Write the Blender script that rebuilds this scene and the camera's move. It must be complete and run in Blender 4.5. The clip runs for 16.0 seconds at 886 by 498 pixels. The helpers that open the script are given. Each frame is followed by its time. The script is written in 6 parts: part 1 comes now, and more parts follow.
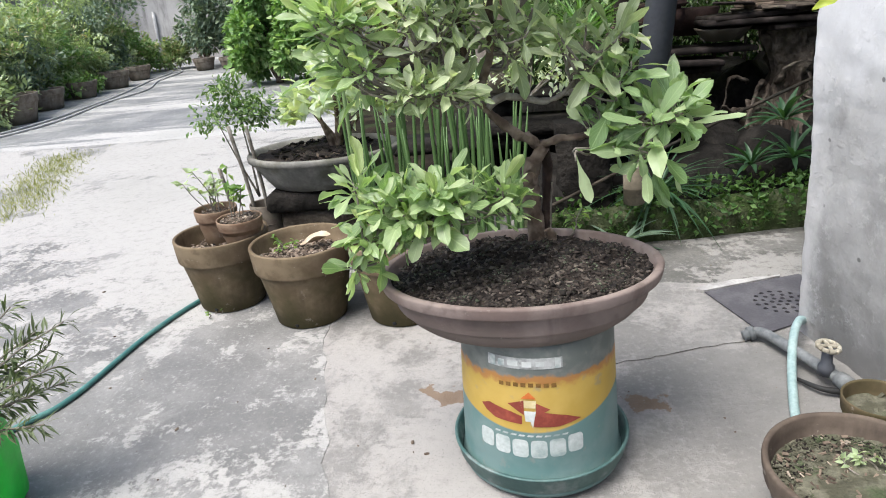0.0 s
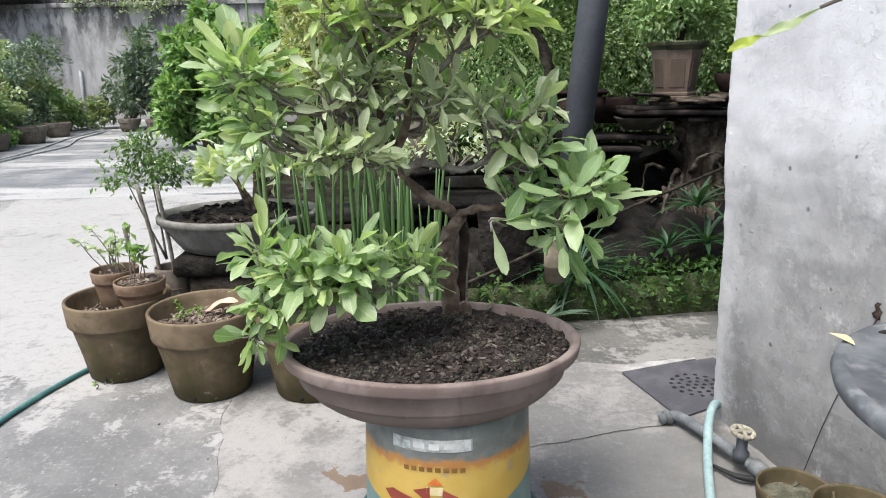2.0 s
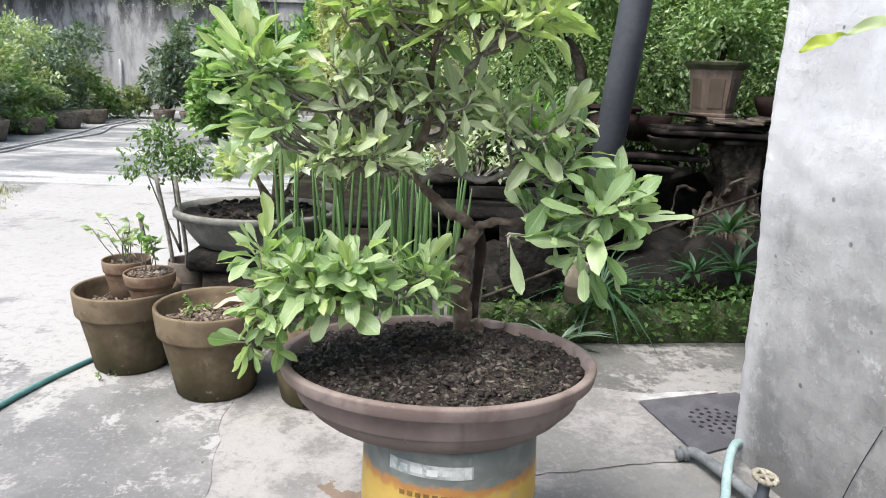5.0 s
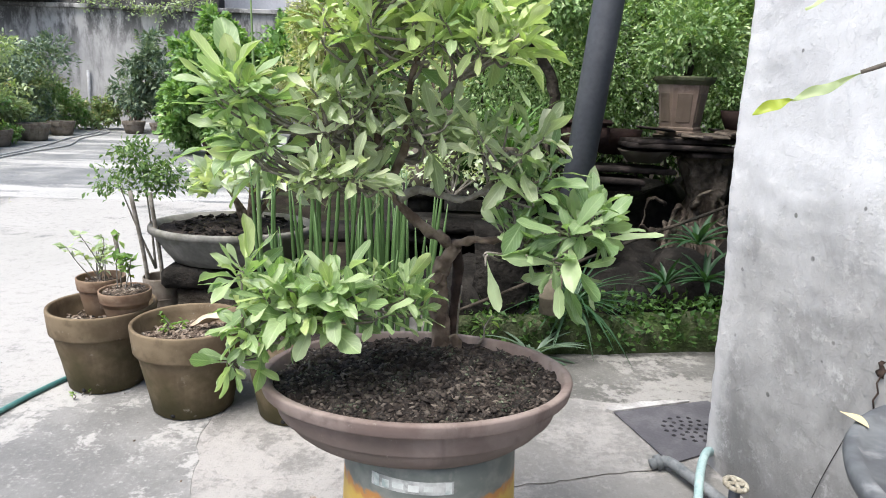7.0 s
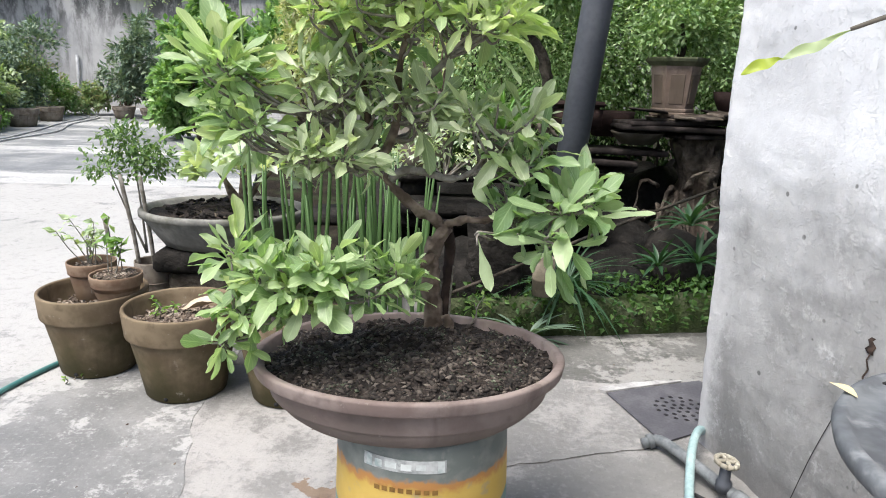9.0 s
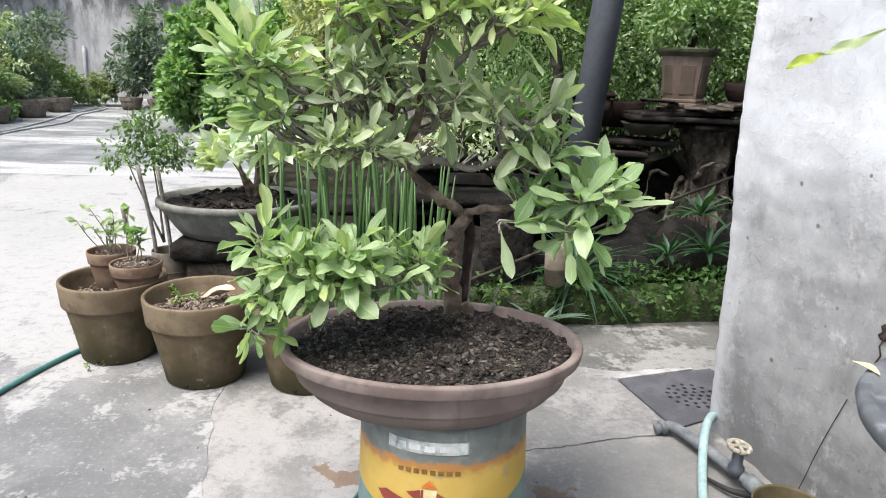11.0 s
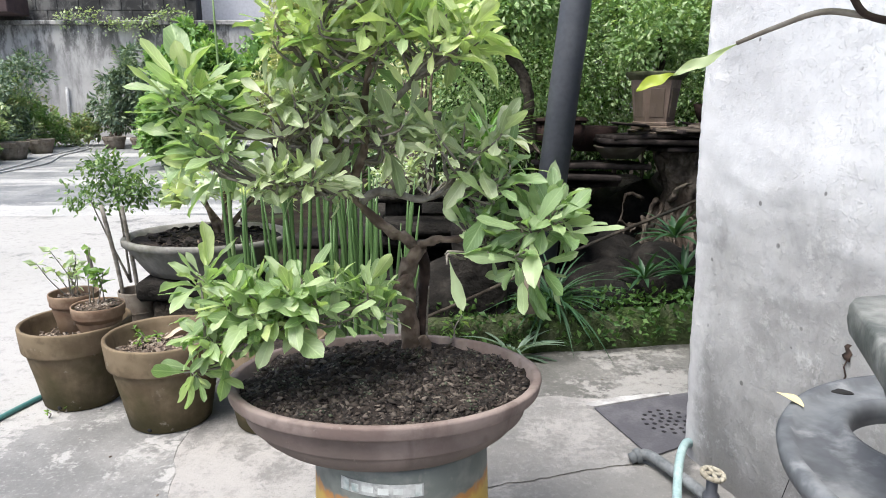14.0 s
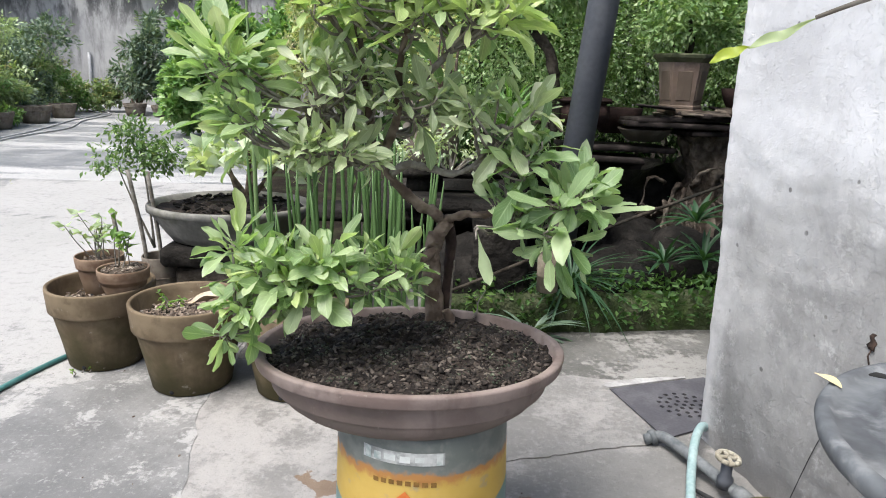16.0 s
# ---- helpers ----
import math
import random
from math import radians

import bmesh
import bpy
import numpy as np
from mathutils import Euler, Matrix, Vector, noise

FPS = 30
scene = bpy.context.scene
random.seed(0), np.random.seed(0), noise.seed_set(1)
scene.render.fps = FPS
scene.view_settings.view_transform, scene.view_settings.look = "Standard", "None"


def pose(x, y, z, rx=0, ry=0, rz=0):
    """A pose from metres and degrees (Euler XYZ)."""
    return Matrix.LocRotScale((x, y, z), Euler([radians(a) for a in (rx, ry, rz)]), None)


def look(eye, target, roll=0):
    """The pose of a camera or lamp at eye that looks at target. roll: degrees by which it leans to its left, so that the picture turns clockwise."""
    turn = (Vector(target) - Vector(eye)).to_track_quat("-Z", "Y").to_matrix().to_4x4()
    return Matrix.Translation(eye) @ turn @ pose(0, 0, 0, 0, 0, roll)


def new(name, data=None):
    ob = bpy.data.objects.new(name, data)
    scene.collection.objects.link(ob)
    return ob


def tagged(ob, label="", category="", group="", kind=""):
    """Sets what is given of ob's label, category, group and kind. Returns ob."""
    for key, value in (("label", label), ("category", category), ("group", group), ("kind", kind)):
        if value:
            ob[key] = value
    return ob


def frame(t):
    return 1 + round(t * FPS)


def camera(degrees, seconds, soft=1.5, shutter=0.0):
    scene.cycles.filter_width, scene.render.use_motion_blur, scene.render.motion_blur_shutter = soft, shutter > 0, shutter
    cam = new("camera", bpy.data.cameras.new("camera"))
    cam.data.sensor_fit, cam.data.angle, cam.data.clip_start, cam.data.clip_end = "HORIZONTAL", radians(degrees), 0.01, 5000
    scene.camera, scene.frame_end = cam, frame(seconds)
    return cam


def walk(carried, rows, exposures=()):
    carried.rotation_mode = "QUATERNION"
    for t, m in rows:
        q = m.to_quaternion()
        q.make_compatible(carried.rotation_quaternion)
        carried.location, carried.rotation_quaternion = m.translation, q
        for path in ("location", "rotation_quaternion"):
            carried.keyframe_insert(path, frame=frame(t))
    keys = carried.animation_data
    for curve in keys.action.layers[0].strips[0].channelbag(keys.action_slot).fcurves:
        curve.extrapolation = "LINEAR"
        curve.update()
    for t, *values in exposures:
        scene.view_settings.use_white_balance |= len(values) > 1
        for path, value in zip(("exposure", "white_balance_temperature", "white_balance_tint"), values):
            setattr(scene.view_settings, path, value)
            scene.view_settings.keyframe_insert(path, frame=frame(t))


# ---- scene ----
cam = camera(65.5, 16.0, soft=1.0)
PATH = [
    (0, (0.223, 0.145, 0.845), (0.015, 2.005, 0.143), -5.5),
    (0.5, (0.222, 0.165, 0.823), (-0.023, 1.996, 0.059), -5.7),
    (1, (0.229, 0.185, 0.807), (0.027, 2.021, 0.04), -3.9),
    (1.5, (0.236, 0.192, 0.808), (0.129, 2.07, 0.127), -2.8),
    (2, (0.246, 0.203, 0.814), (0.256, 2.138, 0.309), -1.3),
    (2.5, (0.252, 0.221, 0.808), (0.277, 2.168, 0.349), -0.3),
    (3, (0.253, 0.227, 0.801), (0.326, 2.151, 0.263), 0.7),
    (3.5, (0.252, 0.253, 0.779), (0.192, 2.179, 0.244), 3.0),
    (4, (0.265, 0.278, 0.789), (0.197, 2.21, 0.273), 1.9),
    (4.2, (0.264, 0.271, 0.802), (0.183, 2.21, 0.319), 2.0),
    (6.3, (0.25, 0.258, 0.807), (0.238, 2.198, 0.322), 1.7),
    (6.5, (0.246, 0.245, 0.808), (0.234, 2.184, 0.317), 1.7),
    (7, (0.254, 0.245, 0.825), (0.27, 2.193, 0.371), 1.9),
    (7.5, (0.264, 0.244, 0.826), (0.3, 2.19, 0.363), 1.2),
    (8, (0.265, 0.245, 0.812), (0.323, 2.18, 0.309), 1.4),
    (8.5, (0.265, 0.246, 0.81), (0.318, 2.179, 0.3), 1.5),
    (9, (0.258, 0.247, 0.816), (0.293, 2.184, 0.321), 1.7),
    (9.5, (0.251, 0.241, 0.814), (0.267, 2.176, 0.31), 2.0),
    (9.7, (0.249, 0.23, 0.811), (0.263, 2.163, 0.297), 1.8),
    (11.8, (0.225, 0.222, 0.836), (0.261, 2.153, 0.315), 1.5),
    (12, (0.229, 0.227, 0.845), (0.286, 2.166, 0.359), 1.5),
    (12.5, (0.251, 0.238, 0.833), (0.312, 2.176, 0.341), 0.4),
    (13, (0.283, 0.252, 0.816), (0.336, 2.189, 0.322), -0.4),
    (13.5, (0.294, 0.254, 0.809), (0.337, 2.191, 0.312), -0.6),
    (14, (0.295, 0.247, 0.818), (0.341, 2.197, 0.377), -0.1),
    (14.5, (0.3, 0.229, 0.831), (0.371, 2.193, 0.462), 1.2),
    (15, (0.298, 0.223, 0.837), (0.39, 2.186, 0.462), 1.9),
    (15.5, (0.287, 0.228, 0.827), (0.367, 2.177, 0.385), 2.3),
    (16, (0.273, 0.24, 0.813), (0.28, 2.176, 0.31), 1.7),
]
walk(cam, [(t, look(eye, target, roll)) for t, eye, target, roll in PATH], [(0, 1.05, 6200, 9), (0.5, 0.93, 6200, 9), (1, 0.90, 6200, 9), (1.5, 0.92, 6200, 9), (2.5, 1.09, 6200, 9), (4, 1.17, 6200, 9), (14.5, 1.18, 6200, 9), (15, 1.04, 6200, 9), (16, 1.05, 6200, 9)])

# ---- world, sun and exposure ----
SUN_EL, SUN_AZ = 63.0, 227.0          # degrees; azimuth from +y towards +x
world = bpy.data.worlds.new("sky")
scene.world = world
world.use_nodes = True
wn = world.node_tree
sky = wn.nodes.new("ShaderNodeTexSky")
sky.sky_type = "NISHITA"
sky.sun_disc = False
sky.sun_elevation = radians(SUN_EL)
sky.sun_rotation = radians(SUN_AZ)
sky.air_density, sky.dust_density = 1.0, 4.0
wn.links.new(sky.outputs[0], wn.nodes["Background"].inputs[0])
wn.nodes["Background"].inputs[1].default_value = 0.10
sun_data = bpy.data.lights.new("sun", "SUN")
sun_data.energy, sun_data.angle, sun_data.color = 2.65, radians(38.0), (1.0, 0.955, 0.88)
sun = new("sun", sun_data)
to_sun = Vector((math.cos(radians(SUN_EL)) * math.sin(radians(SUN_AZ)), math.cos(radians(SUN_EL)) * math.cos(radians(SUN_AZ)), math.sin(radians(SUN_EL))))
sun.matrix_world = look(to_sun * 30, (0, 0, 0))



# ---- materials ----
class Nodes:
    """A short way to write a node tree."""

    def __init__(self, name):
        self.m = bpy.data.materials.new(name)
        self.m.use_nodes = True
        self.t = self.m.node_tree
        self.bsdf = self.t.nodes["Principled BSDF"]
        self.out = self.t.nodes["Material Output"]
        self.co = self.add("ShaderNodeTexCoord").outputs["Object"]
        self.pos = self.add("ShaderNodeNewGeometry").outputs["Position"]

    def add(self, kind, **values):
        n = self.t.nodes.new(kind)
        for key, value in values.items():
            n.inputs[key].default_value = value
        return n

    def link(self, a, b):
        self.t.links.new(a, b)

    def noise(self, scale, detail=4.0, rough=0.55, at=None, stretch=None, distort=0.0):
        src = at or self.co
        if stretch:
            mp = self.add("ShaderNodeMapping")
            mp.inputs["Scale"].default_value = stretch
            self.link(src, mp.inputs["Vector"])
            src = mp.outputs[0]
        n = self.add("ShaderNodeTexNoise", Scale=scale, Detail=detail, Roughness=rough, Distortion=distort)
        self.link(src, n.inputs["Vector"])
        return n.outputs[0]

    def voronoi(self, scale, at=None):
        n = self.add("ShaderNodeTexVoronoi", Scale=scale)
        self.link(at or self.co, n.inputs["Vector"])
        return n.outputs["Distance"]

    def ramp(self, fac, low, high, a=0.0, b=1.0):
        n = self.add("ShaderNodeMapRange")
        n.inputs[1].default_value, n.inputs[2].default_value = low, high
        n.inputs[3].default_value, n.inputs[4].default_value = a, b
        n.interpolation_type = "SMOOTHSTEP"
        self.link(fac, n.inputs[0])
        return n.outputs[0]

    def mix(self, fac, a, b, mode="MIX"):
        n = self.t.nodes.new("ShaderNodeMix")
        n.data_type, n.blend_type = "RGBA", mode
        if isinstance(fac, (int, float)):
            n.inputs[0].default_value = fac
        else:
            self.link(fac, n.inputs[0])
        for value, socket in ((a, n.inputs[6]), (b, n.inputs[7])):
            if isinstance(value, tuple):
                socket.default_value = (*value, 1.0)
            else:
                self.link(value, socket)
        return n.outputs[2]

    def math(self, op, a, b=0.0):
        n = self.t.nodes.new("ShaderNodeMath")
        n.operation = op
        for value, socket in ((a, n.inputs[0]), (b, n.inputs[1])):
            if isinstance(value, (int, float)):
                socket.default_value = value
            else:
                self.link(value, socket)
        return n.outputs[0]

    def axis(self, which, src=None):
        n = self.add("ShaderNodeSeparateXYZ")
        self.link(src or self.co, n.inputs[0])
        return n.outputs[which]

    def bump(self, height, strength=0.4, distance=0.004):
        n = self.add("ShaderNodeBump", Strength=strength, Distance=distance)
        self.link(height, n.inputs["Height"])
        self.link(n.outputs[0], self.bsdf.inputs["Normal"])

    def done(self, colour, rough=0.7, metal=0.0, spec=0.5):
        if isinstance(colour, tuple):
            self.bsdf.inputs["Base Color"].default_value = (*colour, 1)
        else:
            self.link(colour, self.bsdf.inputs["Base Color"])
        if isinstance(rough, (int, float)):
            self.bsdf.inputs["Roughness"].default_value = rough
        else:
            self.link(rough, self.bsdf.inputs["Roughness"])
        self.bsdf.inputs["Metallic"].default_value = metal
        self.bsdf.inputs["Specular IOR Level"].default_value = spec
        return self.m


def two_tone(name, a, b, scale=20.0, rough=0.75, fine=150.0, bump=0.3, depth=0.003, stain=None, stain_scale=4.0, low=0.4, high=0.65, spec=0.3):
    n = Nodes(name)
    c = n.mix(n.ramp(n.noise(scale), low, high), a, b)
    if stain:
        c = n.mix(n.ramp(n.noise(stain_scale, 5), 0.5, 0.68), c, stain)
    c = n.mix(n.ramp(n.noise(fine, 2), 0.3, 0.8, 0.0, 0.35), c, tuple(v * 0.55 for v in a))
    n.bump(n.noise(fine * 0.6, 5), bump, depth)
    return n.done(c, rough, 0.0, spec)


def leaf_material(name, a, b, young, gloss=0.45, through_amount=0.3, islands=False, midrib=False):
    """Leaf green that differs from leaf to leaf, lets light through and has a paler midrib."""
    n = Nodes(name)
    if islands:
        rnd = n.add("ShaderNodeNewGeometry").outputs["Random Per Island"]
    else:
        rnd = n.add("ShaderNodeObjectInfo").outputs["Random"]
    c = n.mix(n.ramp(rnd, 0.05, 0.95), a, b)
    r2 = n.math("FRACT", n.math("MULTIPLY", rnd, 7.31))
    c = n.mix(n.ramp(r2, 0.72, 1.0, 0.0, 0.9), c, young)
    c = n.mix(n.ramp(n.noise(9.0, 2, at=n.pos), 0.35, 0.75, 0.0, 0.25), c, tuple(v * 0.7 for v in a))
    if midrib:
        rib = n.ramp(n.math("ABSOLUTE", n.axis(0)), 0.006, 0.016, 0.35, 0.0)
        c = n.mix(rib, c, tuple(min(1.0, v * 1.35 + 0.03) for v in b))
        n.bump(rib, 0.2, 0.02)
    else:
        n.bump(n.noise(120.0, 3), 0.15, 0.002)
    n.done(c, gloss, 0.0, 0.4)
    tr = n.add("ShaderNodeBsdfTranslucent")
    n.link(n.mix(1.0, c, (1.5, 1.6, 0.6), "MULTIPLY"), tr.inputs[0])
    mixer = n.add("ShaderNodeMixShader")
    mixer.inputs[0].default_value = through_amount
    n.link(n.bsdf.outputs[0], mixer.inputs[1])
    n.link(tr.outputs[0], mixer.inputs[2])
    n.link(mixer.outputs[0], n.out.inputs[0])
    return n.m


def concrete(name, grey, pale, patch_low, patch_high, stains=(), sun_drift=0.0, streak=(1.0, 0.85, 1.0)):
    """Worn yard concrete: grey laitance with pale worn patches, pits, rusty stains at given places, and painted-in
    sunlight.
    """
    n = Nodes(name)
    big = n.noise(1.35, 12, 0.66, stretch=streak, distort=0.2)
    mid = n.noise(7.0, 10, 0.72, stretch=streak)
    fine = n.noise(55.0, 5, 0.7)
    worn = n.math("ADD", n.math("MULTIPLY", big, 0.52), n.math("ADD", n.math("MULTIPLY", mid, 0.30), n.math("MULTIPLY", fine, 0.18)))
    if sun_drift:
        # sunlight on the outer yard is put into the colour as paler concrete
        worn = n.math("ADD", worn, n.ramp(n.axis(1, n.pos), 1.7, 3.2, 0.0, sun_drift))
        # paler towards the left and the near edge as well
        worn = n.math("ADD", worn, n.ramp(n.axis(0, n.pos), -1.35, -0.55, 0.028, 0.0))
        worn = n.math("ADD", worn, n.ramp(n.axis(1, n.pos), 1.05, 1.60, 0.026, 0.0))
    mask = n.ramp(worn, patch_low, patch_high)
    middle = tuple(0.55 * p + 0.45 * q for p, q in zip(grey, pale))
    c = n.mix(n.ramp(n.noise(3.3, 8, 0.65), 0.38, 0.66), grey, middle)
    c = n.mix(mask, c, pale)
    c = n.mix(n.ramp(n.noise(24.0, 7, 0.75), 0.50, 0.70, 0.0, 0.45), c, tuple(v * 0.85 for v in grey))
    c = n.mix(n.math("MULTIPLY", n.ramp(n.noise(95.0, 4, 0.7), 0.54, 0.66), 0.42), c, tuple(min(1.0, v * 1.15) for v in pale))
    c = n.mix(n.ramp(n.noise(190.0, 3, 0.7), 0.56, 0.70, 0.0, 0.5), c, tuple(v * 0.5 for v in grey))
    c = n.mix(n.ramp(n.noise(0.7, 3), 0.5, 0.8, 0.0, 0.30), c, (0.17, 0.18, 0.155))
    pits = n.ramp(n.voronoi(75.0), 0.03, 0.12, 1.0, 0.0)
    c = n.mix(n.math("MULTIPLY", pits, 0.4), c, (0.10, 0.10, 0.09))
    for x, y, radius, stretch in stains:
        mp = n.add("ShaderNodeVectorMath")
        mp.operation = "SUBTRACT"
        n.link(n.pos, mp.inputs[0])
        mp.inputs[1].default_value = (x, y, 0)
        sc = n.add("ShaderNodeVectorMath")
        sc.operation = "MULTIPLY"
        n.link(mp.outputs[0], sc.inputs[0])
        sc.inputs[1].default_value = (1.0 / stretch, 1.0, 0.0)
        ln = n.add("ShaderNodeVectorMath")
        ln.operation = "LENGTH"
        n.link(sc.outputs[0], ln.inputs[0])
        d = n.math("ADD", ln.outputs["Value"], n.math("MULTIPLY", n.math("SUBTRACT", n.noise(17.0, 5, 0.6, at=n.pos), 0.5), radius * 7.0))
        c = n.mix(n.ramp(d, radius * 0.8, radius * 1.05, 0.80, 0.0), c, (0.175, 0.112, 0.066))
    n.bump(n.math("ADD", n.noise(45.0, 6, 0.7), n.math("MULTIPLY", mask, 0.6)), 0.5, 0.004)
    return n.done(c, n.ramp(mask, 0.0, 1.0, 0.55, 0.85), 0.0, 0.35)


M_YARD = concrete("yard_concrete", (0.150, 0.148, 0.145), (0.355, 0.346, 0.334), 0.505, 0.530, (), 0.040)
# pale and grey bands put dappled sun and tree shade into the colour
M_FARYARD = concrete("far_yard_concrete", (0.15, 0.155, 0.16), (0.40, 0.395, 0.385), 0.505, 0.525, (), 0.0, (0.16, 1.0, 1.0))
M_APRON = concrete("apron_concrete", (0.185, 0.178, 0.170), (0.315, 0.300, 0.286), 0.475, 0.53, ((0.045, 1.46, 0.030, 1.7), (0.48, 1.40, 0.030, 1.2)))
M_OLD = concrete("rough_concrete", (0.085, 0.083, 0.076), (0.27, 0.26, 0.245), 0.515, 0.540)
M_EARTH = two_tone("earth", (0.014, 0.011, 0.008), (0.034, 0.027, 0.019), 8, 0.97, 90, 0.8, 0.01, (0.03, 0.042, 0.018), spec=0.1)
M_MOSS = two_tone("mossy_concrete", (0.03, 0.045, 0.014), (0.075, 0.085, 0.045), 12, 0.95, 130, 1.0, 0.012, (0.05, 0.085, 0.018), 7)
M_CRACK = two_tone("crack_dirt", (0.07, 0.063, 0.055), (0.14, 0.13, 0.115), 40, 0.95)


def plaster_material():
    """Lime plaster: white above, greyed below for rising damp and painted shade, trowel ridges, pits and crumbs."""
    n = Nodes("lime_plaster")
    cloud = n.noise(2.6, 8, 0.6, distort=0.3)
    white = n.mix(n.ramp(cloud, 0.40, 0.62), (0.64, 0.645, 0.665), (0.50, 0.50, 0.515))
    grey = n.mix(n.ramp(n.noise(4.2, 10, 0.66, distort=0.4), 0.40, 0.62), (0.40, 0.396, 0.392), (0.235, 0.232, 0.228))
    grey = n.mix(n.ramp(n.noise(30.0, 8, 0.74), 0.53, 0.63, 0.0, 0.55), grey, (0.50, 0.496, 0.492))
    # grey towards the foot paints both the damp and the shade there
    damp_shade = n.math("ADD", n.axis(2), n.math("MULTIPLY", n.math("SUBTRACT", n.noise(2.0, 9, 0.60), 0.5), 1.1))
    damp_shade = n.math("ADD", damp_shade, n.math("MULTIPLY", n.math("SUBTRACT", n.noise(13.0, 8, 0.66), 0.5), 0.20))
    c = n.mix(n.ramp(damp_shade, 0.34, 0.86, 0.92, 0.0), white, grey)
    c = n.mix(n.ramp(damp_shade, 0.0, 0.56, 0.85, 0.0), c, (0.150, 0.148, 0.146))
    # blooms of white lime and grey scuffs, thin and broken
    bloom = n.math("MULTIPLY", n.ramp(n.noise(7.0, 9, 0.7, distort=0.6), 0.52, 0.72), n.ramp(n.noise(70.0, 6, 0.7), 0.45, 0.60))
    specks = n.math("MULTIPLY", n.ramp(n.noise(120.0, 5, 0.75), 0.58, 0.68), n.ramp(n.noise(6.0, 6, 0.7), 0.42, 0.62))
    c = n.mix(n.math("MULTIPLY", specks, 0.45), c, (0.27, 0.267, 0.263))
    c = n.mix(n.math("MULTIPLY", bloom, 0.50), c, (0.70, 0.695, 0.70))
    scuff = n.math("MULTIPLY", n.ramp(n.noise(9.0, 8, 0.7, distort=0.5), 0.52, 0.70), n.ramp(n.noise(85.0, 5, 0.7), 0.45, 0.62))
    c = n.mix(n.math("MULTIPLY", scuff, 0.30), c, (0.36, 0.357, 0.353))
    flat = n.add("ShaderNodeCombineXYZ")
    n.link(n.axis(1), flat.inputs[0])
    n.link(n.axis(2), flat.inputs[1])
    cells = n.add("ShaderNodeTexVoronoi", Scale=6.5)
    cells.voronoi_dimensions = "2D"
    n.link(flat.outputs[0], cells.inputs["Vector"])
    dots = n.ramp(n.math("ADD", cells.outputs["Distance"], n.math("MULTIPLY", n.noise(7.0, 3), 0.085)), 0.058, 0.078, 1.0, 0.0)
    dots = n.math("MULTIPLY", dots, n.ramp(n.noise(11.0, 3), 0.47, 0.55))
    c = n.mix(n.math("MULTIPLY", dots, 0.75), c, (0.09, 0.088, 0.085))
    # whiter along the rounded corner, with an uneven edge
    edge = n.math("ADD", n.axis(1, n.pos), n.math("MULTIPLY", n.math("SUBTRACT", n.noise(9.0, 8, 0.7), 0.5), 0.16))
    c = n.mix(n.ramp(edge, 1.60, 1.70, 0.0, 0.6), c, (0.66, 0.655, 0.665))
    crumbs = n.math("MULTIPLY", n.ramp(n.noise(60.0, 6, 0.75), 0.50, 0.75), n.ramp(n.noise(5.0, 5), 0.40, 0.60))
    ridges = n.noise(16.0, 8, 0.62, distort=0.5, stretch=(1.0, 1.0, 0.55))
    height = n.math("ADD", n.math("ADD", n.math("MULTIPLY", n.noise(9.0, 7, 0.68), 0.34), n.math("MULTIPLY", ridges, 0.24)), n.math("MULTIPLY", crumbs, 0.34))
    flakes = n.ramp(n.noise(19.0, 9, 0.72, distort=0.4), 0.47, 0.54)
    scabs = n.ramp(n.noise(48.0, 7, 0.7), 0.55, 0.60)
    height = n.math("ADD", height, n.math("ADD", n.math("MULTIPLY", flakes, 0.045), n.math("MULTIPLY", scabs, 0.07)))
    height = n.math("ADD", height, n.math("MULTIPLY", n.noise(130.0, 4, 0.65), 0.11))
    n.bump(height, 0.6, 0.010)
    return n.done(c, 0.92, 0.0, 0.15)


M_PLASTER = plaster_material()


def streaked_wall():
    n = Nodes("stained_far_wall")
    c = n.mix(n.ramp(n.noise(1.1, 6, 0.6), 0.38, 0.64), (0.45, 0.44, 0.43), (0.31, 0.305, 0.295))
    c = n.mix(n.ramp(n.noise(2.0, 8, 0.7, stretch=(1, 1, 0.2)), 0.50, 0.66, 0.0, 0.6), c, (0.075, 0.075, 0.07))
    c = n.mix(n.math("MULTIPLY", n.ramp(n.noise(3.5, 8, 0.7, stretch=(1, 1, 0.35)), 0.42, 0.58), n.ramp(n.axis(2), 0.9, 2.0, 0.0, 0.85)), c, (0.045, 0.045, 0.045))
    c = n.mix(n.ramp(n.noise(9.0, 5, 0.6), 0.55, 0.7, 0.0, 0.4), c, (0.48, 0.47, 0.46))
    n.bump(n.noise(14.0, 5), 0.4, 0.01)
    return n.done(c, 0.9, 0.0, 0.2)


M_FARWALL = streaked_wall()


def soot_blocks():
    """Hollow blocks black with mould, pale where the mould has washed off."""
    n = Nodes("blackened_blocks")
    c = n.mix(n.ramp(n.noise(2.2, 8, 0.68, at=n.pos, stretch=(1, 1, 0.6)), 0.42, 0.60), (0.045, 0.045, 0.045), (0.15, 0.147, 0.143))
    c = n.mix(n.ramp(n.noise(6.0, 6, 0.7, at=n.pos), 0.56, 0.68, 0.0, 0.6), c, (0.24, 0.235, 0.225))
    c = n.mix(n.ramp(n.noise(0.9, 5, 0.6, at=n.pos), 0.48, 0.60, 0.0, 0.8), c, (0.03, 0.03, 0.03))
    n.bump(n.noise(16.0, 5, at=n.pos), 0.5, 0.02)
    return n.done(c, 0.95, 0.0, 0.15)


